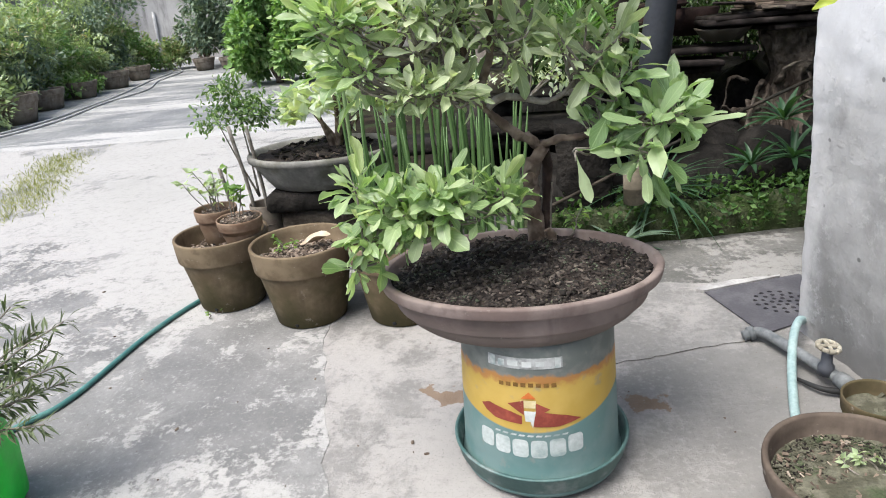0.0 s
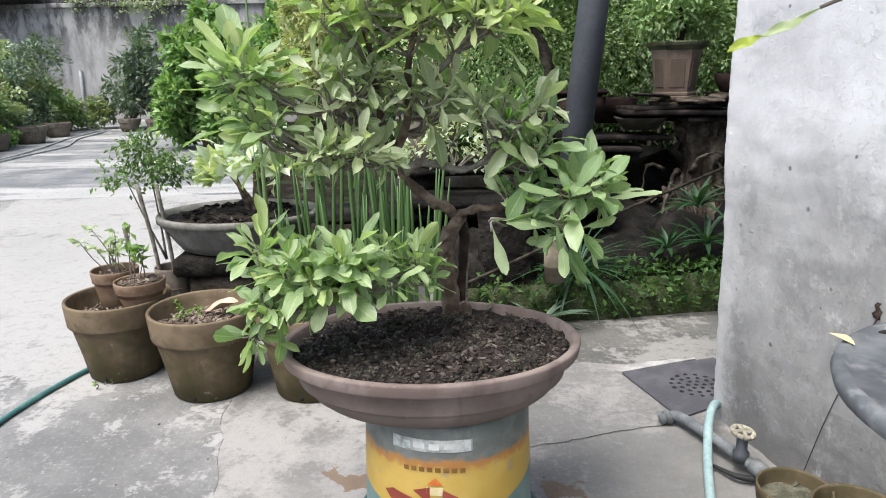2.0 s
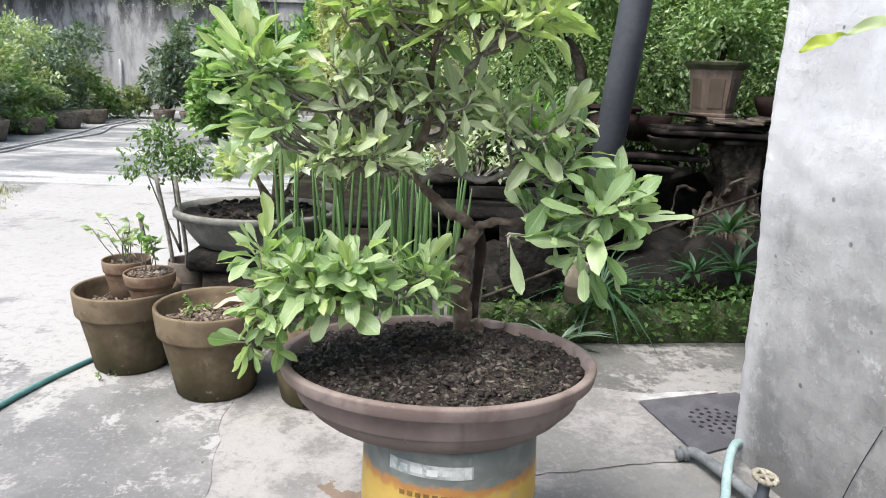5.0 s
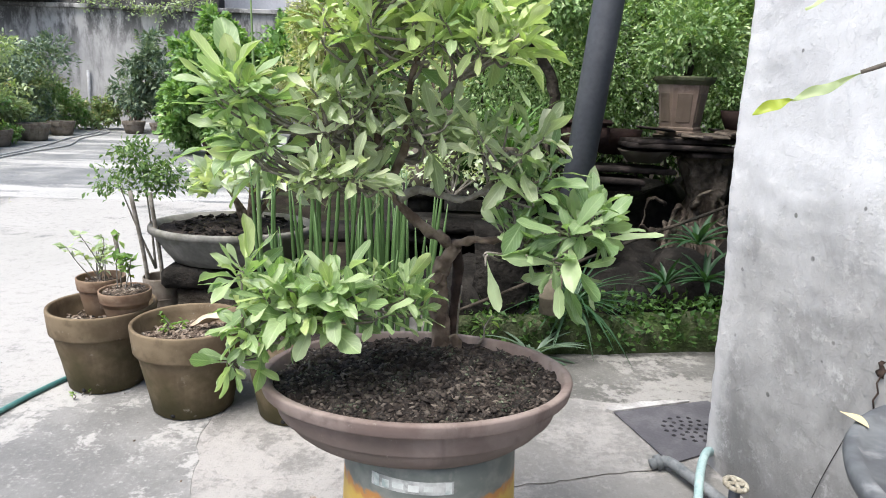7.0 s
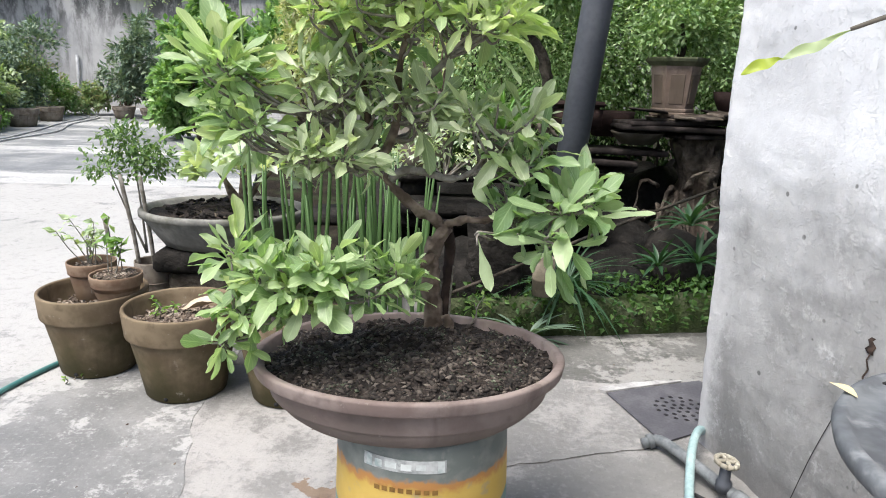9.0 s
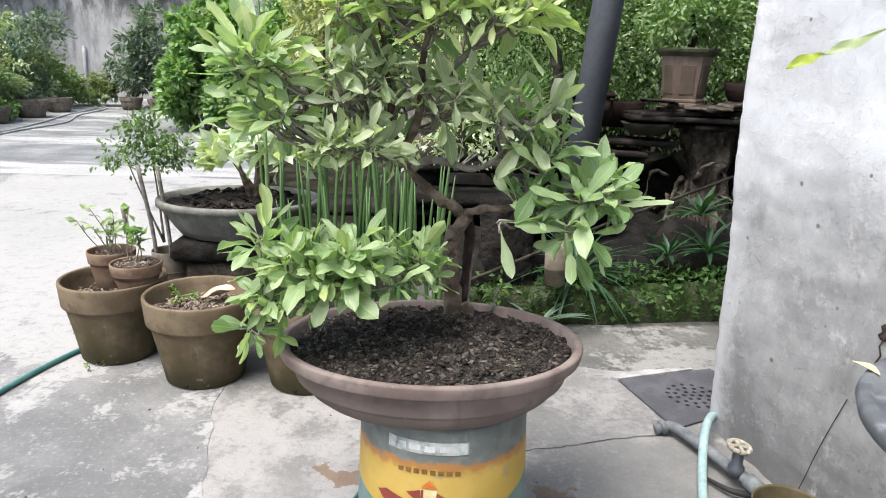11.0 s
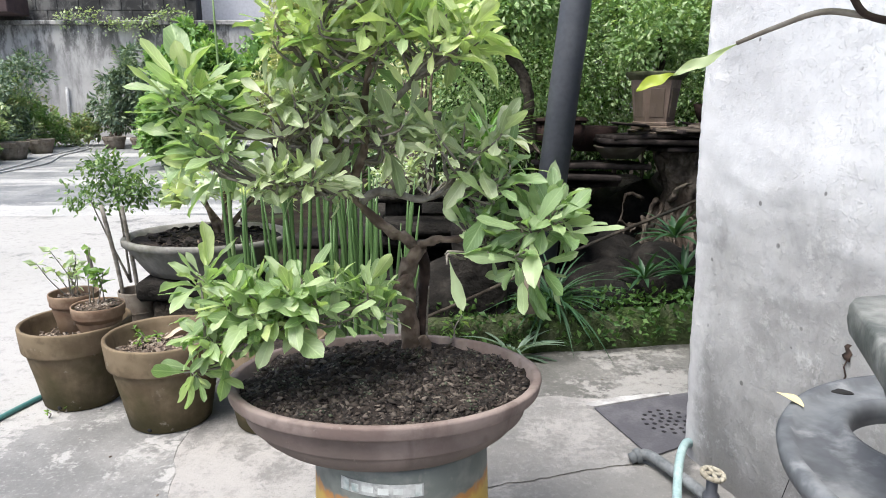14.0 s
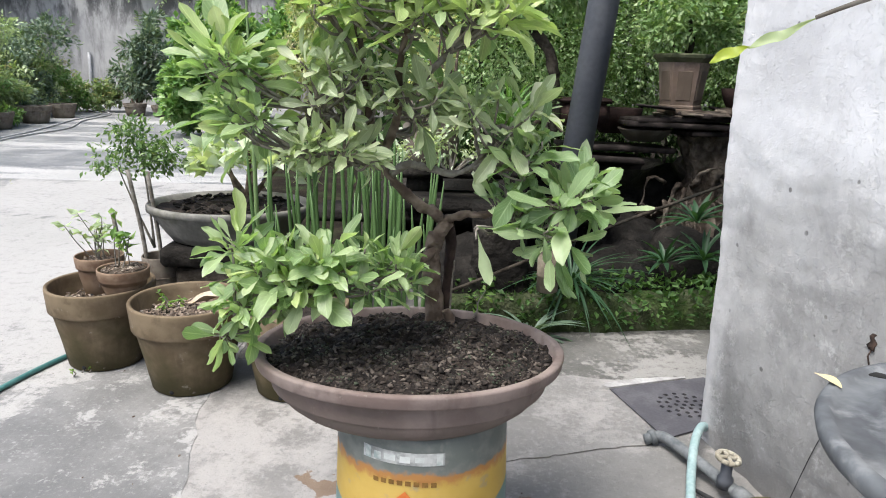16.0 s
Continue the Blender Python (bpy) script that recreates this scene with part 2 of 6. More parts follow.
M_BLOCK = soot_blocks()
M_PALEWALL = two_tone("pale_house_paint", (0.66, 0.66, 0.70), (0.58, 0.58, 0.62), 0.7, 0.8, 20, 0.1, 0.004)
M_EAVE = two_tone("dark_eave", (0.05, 0.035, 0.035), (0.09, 0.06, 0.06), 3, 0.7)


def terracotta(name, base, light, algae, height):
    """Clay pot: dusty bloom, lime patches and green algae that grows from the foot."""
    n = Nodes(name)
    z = n.axis(2)
    c = n.mix(n.ramp(n.noise(9.0, 6, 0.6), 0.38, 0.66), base, light)
    c = n.mix(n.ramp(n.noise(30.0, 5), 0.55, 0.75, 0.0, 0.5), c, tuple(v * 0.62 for v in base))
    foot = n.math("ADD", z, n.math("MULTIPLY", n.math("SUBTRACT", n.noise(12.0, 5), 0.5), height * 1.2))
    c = n.mix(n.ramp(foot, 0.0, height * 0.7, 0.85, 0.0), c, algae)
    c = n.mix(n.ramp(n.noise(26.0, 6, 0.7), 0.62, 0.70, 0.0, 0.5), c, (0.36, 0.33, 0.28))
    runs = n.math("MULTIPLY", n.ramp(n.noise(30.0, 5, 0.6, stretch=(1.0, 1.0, 0.12)), 0.50, 0.68), n.ramp(n.noise(7.0, 4), 0.42, 0.60))
    c = n.mix(n.math("MULTIPLY", runs, 0.45), c, tuple(v * 0.5 for v in base))
    rim = n.math("ADD", z, n.math("MULTIPLY", n.math("SUBTRACT", n.noise(40.0, 5), 0.5), height * 0.12))
    c = n.mix(n.math("MULTIPLY", n.ramp(rim, height * 0.84, height * 0.90), n.ramp(n.noise(18.0, 6, 0.7), 0.40, 0.62, 0.0, 0.45)), c, tuple(min(1.0, v * 1.35) for v in light))
    n.bump(n.math("ADD", n.noise(70.0, 5), n.math("MULTIPLY", n.noise(8.0, 3), 0.6)), 0.35, 0.003)
    return n.done(c, 0.82, 0.0, 0.25)


M_CLAY = terracotta("weathered_clay", (0.120, 0.086, 0.053), (0.196, 0.149, 0.096), (0.045, 0.041, 0.015), 0.30)
M_CLAY_RED = terracotta("reddish_clay", (0.165, 0.103, 0.068), (0.245, 0.178, 0.125), (0.17, 0.12, 0.07), 0.1)
M_CLAY_PINK = terracotta("pinkish_stoneware", (0.20, 0.145, 0.115), (0.285, 0.215, 0.18), (0.13, 0.10, 0.075), 0.22)
M_BONSAI_POT = terracotta("purple_brown_stoneware", (0.150, 0.112, 0.101), (0.235, 0.190, 0.173), (0.115, 0.094, 0.083), 0.10)
M_GREY_POT = two_tone("grey_cast_pot", (0.16, 0.155, 0.14), (0.25, 0.24, 0.22), 12, 0.85, 90, 0.5, 0.004, (0.10, 0.10, 0.07), 7)
M_GREYBLUE_POT = two_tone("grey_glazed_pot", (0.085, 0.093, 0.088), (0.185, 0.19, 0.18), 24, 0.6, 150, 0.6, 0.003, (0.26, 0.265, 0.25), 30)
M_RIMGREEN = two_tone("weathered_green_rim", (0.09, 0.10, 0.055), (0.16, 0.16, 0.10), 14, 0.85, 90, 0.4, 0.003)
M_OLDBOWL = terracotta("dark_worn_clay", (0.072, 0.055, 0.044), (0.135, 0.106, 0.084), (0.21, 0.19, 0.165), 0.16)
M_BOWL = terracotta("mould_grey_clay", (0.125, 0.10, 0.08), (0.20, 0.175, 0.145), (0.075, 0.07, 0.05), 0.12)
M_SOIL = two_tone("dark_soil", (0.012, 0.009, 0.008), (0.036, 0.027, 0.022), 60, 0.95, 260, 1.0, 0.006)
M_GRIT = leaf_material("soil_grit", (0.014, 0.011, 0.009), (0.052, 0.040, 0.033), (0.15, 0.125, 0.105), 0.9, 0.0, True)
M_SOILMOSS = leaf_material("mossy_soil_crumb", (0.024, 0.033, 0.021), (0.075, 0.086, 0.055), (0.20, 0.21, 0.155), 0.9, 0.0, True)
M_MULCH = leaf_material("mulch_chip", (0.07, 0.05, 0.038), (0.22, 0.17, 0.13), (0.42, 0.36, 0.29), 0.9, 0.0, True)
M_LITTER = two_tone("dry_litter", (0.065, 0.05, 0.037), (0.14, 0.11, 0.085), 50, 0.95, 220, 0.9, 0.006)
M_DRYMOSS = two_tone("dry_moss", (0.075, 0.073, 0.050), (0.165, 0.158, 0.118), 30, 0.95, 200, 1.0, 0.006, (0.055, 0.075, 0.035), 14)
M_BARK = two_tone("bark", (0.085, 0.060, 0.045), (0.235, 0.185, 0.145), 40, 0.9, 160, 0.9, 0.004)
M_TWIG = two_tone("grey_twig", (0.16, 0.14, 0.115), (0.27, 0.25, 0.22), 60, 0.85, 220, 0.5, 0.002)
# stump, rock and plank: the bed's shade is put into near-black colour
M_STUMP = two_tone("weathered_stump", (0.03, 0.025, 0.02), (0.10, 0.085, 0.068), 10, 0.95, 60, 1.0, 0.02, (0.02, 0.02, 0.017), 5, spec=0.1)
M_ROCK = two_tone("shaded_rock", (0.012, 0.011, 0.010), (0.038, 0.034, 0.030), 7, 0.95, 50, 1.0, 0.02, (0.012, 0.012, 0.012), 4, spec=0.1)
M_DRIFTWOOD = two_tone("driftwood", (0.07, 0.055, 0.044), (0.225, 0.19, 0.155), 9, 0.95, 60, 1.0, 0.02, (0.02, 0.017, 0.015), 6, spec=0.1)
M_PLANK = two_tone("shaded_rotten_plank", (0.018, 0.015, 0.014), (0.055, 0.045, 0.042), 12, 0.95, 90, 0.8, 0.005, spec=0.12)
M_PIPE = two_tone("grey_pipe", (0.075, 0.08, 0.095), (0.10, 0.105, 0.12), 6, 0.5, 60, 0.1, 0.002, spec=0.5)
M_PVC = two_tone("dull_pvc", (0.125, 0.135, 0.14), (0.22, 0.23, 0.235), 18, 0.6, 120, 0.3, 0.002)
M_HOSE = two_tone("blue_green_hose", (0.06, 0.17, 0.16), (0.10, 0.24, 0.22), 14, 0.5, 120, 0.1, 0.001)
M_HOSE_PALE = two_tone("pale_hose", (0.30, 0.42, 0.42), (0.42, 0.54, 0.53), 14, 0.5, 120, 0.1, 0.001)
M_TRAY = two_tone("green_plastic_tray", (0.055, 0.115, 0.11), (0.10, 0.17, 0.16), 14, 0.55, 110, 0.3, 0.001, (0.20, 0.245, 0.235), 24, spec=0.4)
M_PLATE = two_tone("cast_drain_plate", (0.085, 0.082, 0.092), (0.125, 0.12, 0.13), 14, 0.6, 150, 0.3, 0.002)
M_WHITE_LIP = two_tone("pale_mortar", (0.32, 0.31, 0.30), (0.46, 0.45, 0.44), 20, 0.9)
M_BLACK = two_tone("hole_shade_black", (0.012, 0.012, 0.012), (0.02, 0.02, 0.02), 20, 0.9)
M_DISC = two_tone("dusty_black_plastic", (0.085, 0.09, 0.10), (0.15, 0.16, 0.17), 22, 0.65, 80, 0.3, 0.002, (0.27, 0.28, 0.29), 26)
M_BAG = two_tone("green_plastic_bag", (0.02, 0.55, 0.04), (0.03, 0.62, 0.06), 8, 0.4, 40, 0.3, 0.004, spec=0.5)
M_BAGPRINT = two_tone("dark_bag_print", (0.01, 0.10, 0.02), (0.015, 0.14, 0.03), 20, 0.5)
M_VALVE = two_tone("crusted_valve_wheel", (0.30, 0.27, 0.21), (0.46, 0.43, 0.35), 60, 0.8, 200, 0.6, 0.002)
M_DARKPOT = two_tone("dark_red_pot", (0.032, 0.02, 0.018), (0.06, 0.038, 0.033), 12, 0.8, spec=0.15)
M_HOSE_FAR = two_tone("grey_white_hose", (0.40, 0.40, 0.40), (0.52, 0.52, 0.52), 14, 0.6)
M_BAMBOO = two_tone("grey_bamboo", (0.10, 0.085, 0.06), (0.18, 0.155, 0.115), 20, 0.85, 120, 0.5, 0.003)
M_WIRE = two_tone("black_wire", (0.02, 0.02, 0.02), (0.035, 0.035, 0.035), 20, 0.6)
M_DEADLEAF = two_tone("dead_leaf", (0.42, 0.33, 0.24), (0.55, 0.47, 0.36), 30, 0.8)



def paddle_material(name, a, b, c3, islands, through_amount=0.3):
    """Thick waxy leaf: pale midrib and side veins, blotched, each leaf its own green."""
    n = Nodes(name)
    if islands:
        rnd = n.add("ShaderNodeNewGeometry").outputs["Random Per Island"]
    else:
        rnd = n.add("ShaderNodeObjectInfo").outputs["Random"]
    uv = n.add("ShaderNodeUVMap")
    uv.uv_map = "leaf"
    u, v = n.axis(0, uv.outputs[0]), n.axis(1, uv.outputs[0])
    side = n.math("ABSOLUTE", n.math("SUBTRACT", u, 0.5))
    c = n.mix(n.ramp(rnd, 0.05, 0.95), a, b)
    r2 = n.math("FRACT", n.math("MULTIPLY", rnd, 7.31))
    c = n.mix(n.ramp(r2, 0.70, 1.0, 0.0, 0.9), c, c3)
    c = n.mix(n.ramp(n.noise(60.0, 3, at=n.pos), 0.35, 0.72, 0.0, 0.20), c, tuple(q * 0.7 for q in a))
    vein = n.math("SINE", n.math("SUBTRACT", n.math("MULTIPLY", v, 52.0), n.math("MULTIPLY", side, 34.0)))
    vein = n.ramp(vein, 0.72, 1.0, 0.0, 0.22)
    rib = n.math("MAXIMUM", n.ramp(side, 0.018, 0.055, 0.5, 0.0), vein)
    c = n.mix(rib, c, tuple(min(1.0, q * 1.2 + 0.05) for q in b))
    n.bump(n.math("SUBTRACT", n.noise(220.0, 3, at=n.pos), n.math("MULTIPLY", rib, 1.5)), 0.25, 0.002)
    n.done(c, n.ramp(n.noise(40.0, 2, at=n.pos), 0.3, 0.7, 0.28, 0.46), 0.0, 0.55)
    tr = n.add("ShaderNodeBsdfTranslucent")
    n.link(n.mix(1.0, c, (1.2, 1.45, 0.6), "MULTIPLY"), tr.inputs[0])
    mixer = n.add("ShaderNodeMixShader")
    mixer.inputs[0].default_value = through_amount
    n.link(n.bsdf.outputs[0], mixer.inputs[1])
    n.link(tr.outputs[0], mixer.inputs[2])
    n.link(mixer.outputs[0], n.out.inputs[0])
    return n.m


GREENS = ((0.228, 0.325, 0.15), (0.375, 0.465, 0.255), (0.505, 0.57, 0.37))
YOUNG = ((0.34, 0.425, 0.18), (0.46, 0.53, 0.25), (0.55, 0.59, 0.31))
L_BONSAI = paddle_material("bonsai_leaf", *GREENS, False, 0.38)
L_BONSAI_MASS = paddle_material("bonsai_leaf_mass", *GREENS, True, 0.38)
DULL = ((0.285, 0.345, 0.195), (0.44, 0.49, 0.32), (0.585, 0.60, 0.45))
L_BONSAI_DULL = paddle_material("dull_bonsai_leaf", *DULL, False, 0.34)
L_BONSAI_DULL_MASS = paddle_material("dull_bonsai_leaf_mass", *DULL, True, 0.34)
DEEP = ((0.155, 0.245, 0.105), (0.265, 0.36, 0.18), (0.41, 0.485, 0.29))
L_BONSAI_DEEP = paddle_material("deep_bonsai_leaf", *DEEP, False, 0.34)
L_BONSAI_DEEP_MASS = paddle_material("deep_bonsai_leaf_mass", *DEEP, True, 0.34)
L_BONSAI_YOUNG = paddle_material("young_bonsai_leaf", *YOUNG, False, 0.3)
L_BONSAI_YOUNG_MASS = paddle_material("young_bonsai_leaf_mass", *YOUNG, True, 0.3)
M_DARKBARK_SHADE = two_tone("dark_bark_and_shade", (0.03, 0.02, 0.016), (0.075, 0.05, 0.04), 40, 0.9, 160, 0.9, 0.004)
L_SMALL = leaf_material("small_leaf", (0.08, 0.15, 0.05), (0.16, 0.255, 0.085), (0.29, 0.39, 0.16), 0.45, 0.25, True)
L_BRIGHT = leaf_material("bright_shrub_leaf", (0.12, 0.235, 0.07), (0.26, 0.40, 0.155), (0.45, 0.56, 0.29), 0.38, 0.3, True)
L_HEDGE = leaf_material("hedge_leaf", (0.14, 0.245, 0.085), (0.34, 0.47, 0.22), (0.58, 0.67, 0.41), 0.33, 0.25, True)
L_PALEBIG = leaf_material("pale_broad_leaf", (0.42, 0.50, 0.36), (0.56, 0.62, 0.48), (0.62, 0.66, 0.52), 0.35, 0.35, True)
L_WASHED = leaf_material("washed_pale_leaf", (0.30, 0.38, 0.22), (0.42, 0.50, 0.32), (0.52, 0.58, 0.40), 0.35, 0.3, True)
L_FERN = leaf_material("creeper_leaf", (0.035, 0.085, 0.02), (0.07, 0.14, 0.03), (0.10, 0.18, 0.045), 0.6, 0.2, True)
L_PALE = leaf_material("pale_shrub_leaf", (0.36, 0.41, 0.20), (0.52, 0.54, 0.31), (0.56, 0.50, 0.36), 0.5, 0.3, True)
L_DUSK = leaf_material("blue_green_leaf", (0.10, 0.155, 0.11), (0.20, 0.26, 0.19), (0.27, 0.32, 0.21), 0.5, 0.2, True)
L_BROWNISH = leaf_material("mixed_bed_leaf", (0.21, 0.30, 0.14), (0.36, 0.43, 0.23), (0.46, 0.38, 0.26), 0.5, 0.25, True)
L_DARK = leaf_material("dark_leaf", (0.02, 0.04, 0.018), (0.035, 0.065, 0.025), (0.05, 0.09, 0.035), 0.5, 0.15, True)
L_STEM = leaf_material("cylinder_stem", (0.075, 0.145, 0.045), (0.13, 0.215, 0.075), (0.20, 0.29, 0.12), 0.45, 0.1, True)
L_STRAP = leaf_material("strap_leaf", (0.030, 0.075, 0.035), (0.058, 0.125, 0.055), (0.09, 0.17, 0.075), 0.45, 0.25, True)
L_BRIGHTSTRAP = leaf_material("bright_strap_leaf", (0.11, 0.23, 0.06), (0.20, 0.34, 0.10), (0.30, 0.43, 0.17), 0.45, 0.3, True)
L_YELLOW = leaf_material("young_yellow_leaf", (0.38, 0.45, 0.07), (0.46, 0.50, 0.09), (0.54, 0.53, 0.11), 0.4, 0.4)
L_PALEYOUNG = leaf_material("pale_young_leaf", (0.46, 0.54, 0.34), (0.55, 0.61, 0.42), (0.60, 0.64, 0.42), 0.4, 0.45)
L_SEEDLING = leaf_material("seedling_leaf", (0.12, 0.22, 0.05), (0.20, 0.32, 0.08), (0.30, 0.40, 0.12), 0.45, 0.35, True)
L_ROSEMARY = leaf_material("needle_leaf", (0.075, 0.10, 0.05), (0.14, 0.17, 0.09), (0.22, 0.25, 0.15), 0.55, 0.2, True)
L_GRASS = leaf_material("dry_grass", (0.20, 0.22, 0.08), (0.30, 0.31, 0.13), (0.36, 0.34, 0.18), 0.7, 0.25, True)


# ---- building helpers ----
def part(name, bm, material, parent=None, label="", smooth=True):
    """Links a bmesh as one mesh object, under a thing or a part."""
    me = bpy.data.meshes.new(name)
    bm.normal_update()
    bm.to_mesh(me)
    bm.free()
    return mesh_part(name, me, material, parent, label, smooth)


def mesh_part(name, me, material, parent=None, label="", smooth=True):
    if material and not me.materials:
        me.materials.append(material)
    if smooth:
        me.shade_smooth()
    ob = new(name, me)
    if parent:
        ob.parent = parent
    if label:
        tagged(ob, label)
    return ob


def thing(name, at, label, category, group="", turn=0.0):
    ob = new(name)
    ob.empty_display_size = 0.05
    ob.matrix_world = pose(*at, 0, 0, turn)
    return tagged(ob, label, category, group)


def lathe(profile, segs=48, sx=1.0, sy=1.0, wobble=0.0, seed=0.0, bm=None):
    """A turned form from (radius, height) pairs; sx, sy make it oval."""
    bm = bm or bmesh.new()
    rings = []
    for k, (r, z) in enumerate(profile):
        ring = []
        for i in range(segs):
            a = math.tau * i / segs
            w = 1.0 + wobble * noise.noise((math.cos(a) * 2 + seed, math.sin(a) * 2, z * 9 + seed))
            ring.append(bm.verts.new((r * sx * w * math.cos(a), r * sy * w * math.sin(a), z)))
        rings.append(ring)
    for a, b in zip(rings, rings[1:]):
        for i in range(segs):
            j = (i + 1) % segs
            bm.faces.new((a[i], a[j], b[j], b[i]))
    for ring, flip in ((rings[0], True), (rings[-1], False)):
        if ring[0].co.xy.length > 1e-4:
            bm.faces.new(ring[::-1] if flip else ring)
    return bm


def tube(points, radii, segs=8, bm=None):
    """A bent round rod through points; radii one number or one a point."""
    bm = bm or bmesh.new()
    pts = [Vector(p) for p in points]
    rr = radii if isinstance(radii, (list, tuple)) else [radii] * len(pts)
    rings, side = [], None
    for i, p in enumerate(pts):
        d = (pts[min(i + 1, len(pts) - 1)] - pts[max(i - 1, 0)]).normalized()
        if side is None:
            side = d.orthogonal().normalized()
        side = (side - d * side.dot(d)).normalized()
        up = d.cross(side)
        rings.append([bm.verts.new(p + rr[i] * (math.cos(math.tau * k / segs) * side + math.sin(math.tau * k / segs) * up)) for k in range(segs)])
    for a, b in zip(rings, rings[1:]):
        for k in range(segs):
            m = (k + 1) % segs
            bm.faces.new((a[k], a[m], b[m], b[k]))
    bm.faces.new(rings[0][::-1])
    bm.faces.new(rings[-1])
    return bm


def curve_points(points, steps=6):
    """A smooth line through points (Catmull-Rom)."""
    p = [Vector(q) for q in points]
    p = [p[0] * 2 - p[1], *p, p[-1] * 2 - p[-2]]
    out = []
    for i in range(1, len(p) - 2):
        for k in range(steps):
            t = k / steps
            a, b, c, d = p[i - 1:i + 3]
            out.append(0.5 * (2 * b + (c - a) * t + (2 * a - 5 * b + 4 * c - d) * t * t + (3 * b - a - 3 * c + d) * t ** 3))
    return [*out, p[-2]]


def taper(n, a, b):
    return [a + (b - a) * i / max(n - 1, 1) for i in range(n)]


def box(size, at=(0, 0, 0), bevel=0.004, bm=None, turn=0.0, rough=0.0, segs=1):
    bm = bm or bmesh.new()
    made = bmesh.ops.create_cube(bm, size=1.0, matrix=Matrix.LocRotScale(at, Euler((0, 0, radians(turn))), size))
    if bevel:
        edges = list({e for v in made["verts"] for e in v.link_edges})
        bmesh.ops.bevel(bm, geom=edges, offset=bevel, segments=segs, affect="EDGES")
    if rough:
        for v in bm.verts:
            v.co += rough * Vector(noise.noise_vector(v.co * 9))
    return bm


def slab(outline, top, thick, bm=None):
    """A flat piece with that outline, its top at height top."""
    bm = bm or bmesh.new()
    hi = [bm.verts.new((x, y, top)) for x, y in outline]
    lo = [bm.verts.new((x, y, top - thick)) for x, y in outline]
    bm.faces.new(hi)
    bm.faces.new(lo[::-1])
    for i in range(len(hi)):
        j = (i + 1) % len(hi)
        bm.faces.new((hi[j], hi[i], lo[i], lo[j]))
    bmesh.ops.recalc_face_normals(bm, faces=bm.faces)
    return bm


def ragged(a, b, n, amount, seed):
    """An uneven line from a to b."""
    out = []
    for i in range(n + 1):
        t = i / n
        w = noise.noise((t * n * 0.37 + seed, seed, 0)) * amount + noise.noise((t * n * 0.9 + seed, 4.0, seed)) * amount * 0.5
        d = Vector((b[0] - a[0], b[1] - a[1])).normalized()
        out.append((a[0] + (b[0] - a[0]) * t - d.y * w, a[1] + (b[1] - a[1]) * t + d.x * w))
    return out


def leaf_bmesh(length, width, fold=0.18, curl=0.25, blunt=0.62, steps=6, wave=0.0, seed=0.0):
    """A leaf from the origin along +y, its widest place at blunt; folded on the midrib, curled down to the tip."""
    bm = bmesh.new()
    rows = []
    for i in range(steps + 1):
        t = i / steps
        w = math.sin(math.pi / 2 * t / blunt) ** 1.7 if t < blunt else math.cos(math.pi / 2 * (t - blunt) / (1 - blunt)) ** 0.75
        w = max(w, 0.06) * width / 2
        y, z = length * t * (1 - 0.12 * curl * t), -curl * length * t * t * 0.6
        zz = wave * width * math.sin(t * 9 + seed)
        rows.append((bm.verts.new((-w, y, z + fold * w * 2 + zz)), bm.verts.new((0, y, z)), bm.verts.new((w, y, z + fold * w * 2 - zz))))
    for a, b in zip(rows, rows[1:]):
        bm.faces.new((a[0], a[1], b[1], b[0]))
        bm.faces.new((a[1], a[2], b[2], b[1]))
    return bm


def leaf_mass(name, spots, material, parent=None, label="", size=(0.03, 0.05), shape=0.5, seed=1, droop=0.2):
    """Many small folded leaves, one at each (place, outward direction) spot, in one mesh."""
    rng = np.random.default_rng(seed)
    n = len(spots)
    at = np.array([s[0] for s in spots], dtype=float)
    out = np.array([s[1] for s in spots], dtype=float) + rng.normal(0, 0.55, (n, 3))
    out[:, 2] -= droop
    out /= np.linalg.norm(out, axis=1, keepdims=True) + 1e-9
    up = rng.normal(0, 0.5, (n, 3)) + (0, 0, 1.0)
    side = np.cross(out, up)
    side /= np.linalg.norm(side, axis=1, keepdims=True) + 1e-9
    nor = np.cross(side, out)
    length = rng.uniform(size[0], size[1], (n, 1))
    w = length * shape * 0.5
    v = np.stack([at, at + out * length * 0.5 - side * w + nor * w * 0.3, at + out * length * 0.5, at + out * length * 0.5 + side * w + nor * w * 0.3, at + out * length - nor * length * 0.12], axis=1).reshape(-1, 3)
    base = np.arange(n)[:, None] * 5
    faces = np.concatenate([base + (0, 2, 1), base + (0, 3, 2), base + (1, 2, 4), base + (2, 3, 4)]).tolist()
    me = bpy.data.meshes.new(name)
    me.from_pydata(v.tolist(), [], faces)
    me.validate()
    return mesh_part(name, me, material, parent, label, smooth=False)


def crown_spots(blobs, count, seed, rough=0.35, inner=0.55):
    """Places for leaves: in clumps spread over the shells of blobs (centre, radii)."""
    rng = np.random.default_rng(seed)
    vols = np.array([b[1][0] * b[1][1] * b[1][2] for b in blobs]) ** (2 / 3)
    picks = rng.choice(len(blobs), count // 14 + 1, p=vols / vols.sum())
    spots = []
    for k in picks:
        c, r = np.array(blobs[k][0]), np.array(blobs[k][1])
        d = rng.normal(size=3)
        d /= np.linalg.norm(d)
        depth = inner + (1 - inner) * rng.random() ** 0.5 + rng.normal(0, rough * 0.4)
        mid = c + d * r * depth
        for q in range(14):
            p = mid + rng.normal(0, 0.16, 3) * r.mean() ** 0.6 * 0.75
            spots.append((p, d + (0, 0, 0.2)))
    return spots


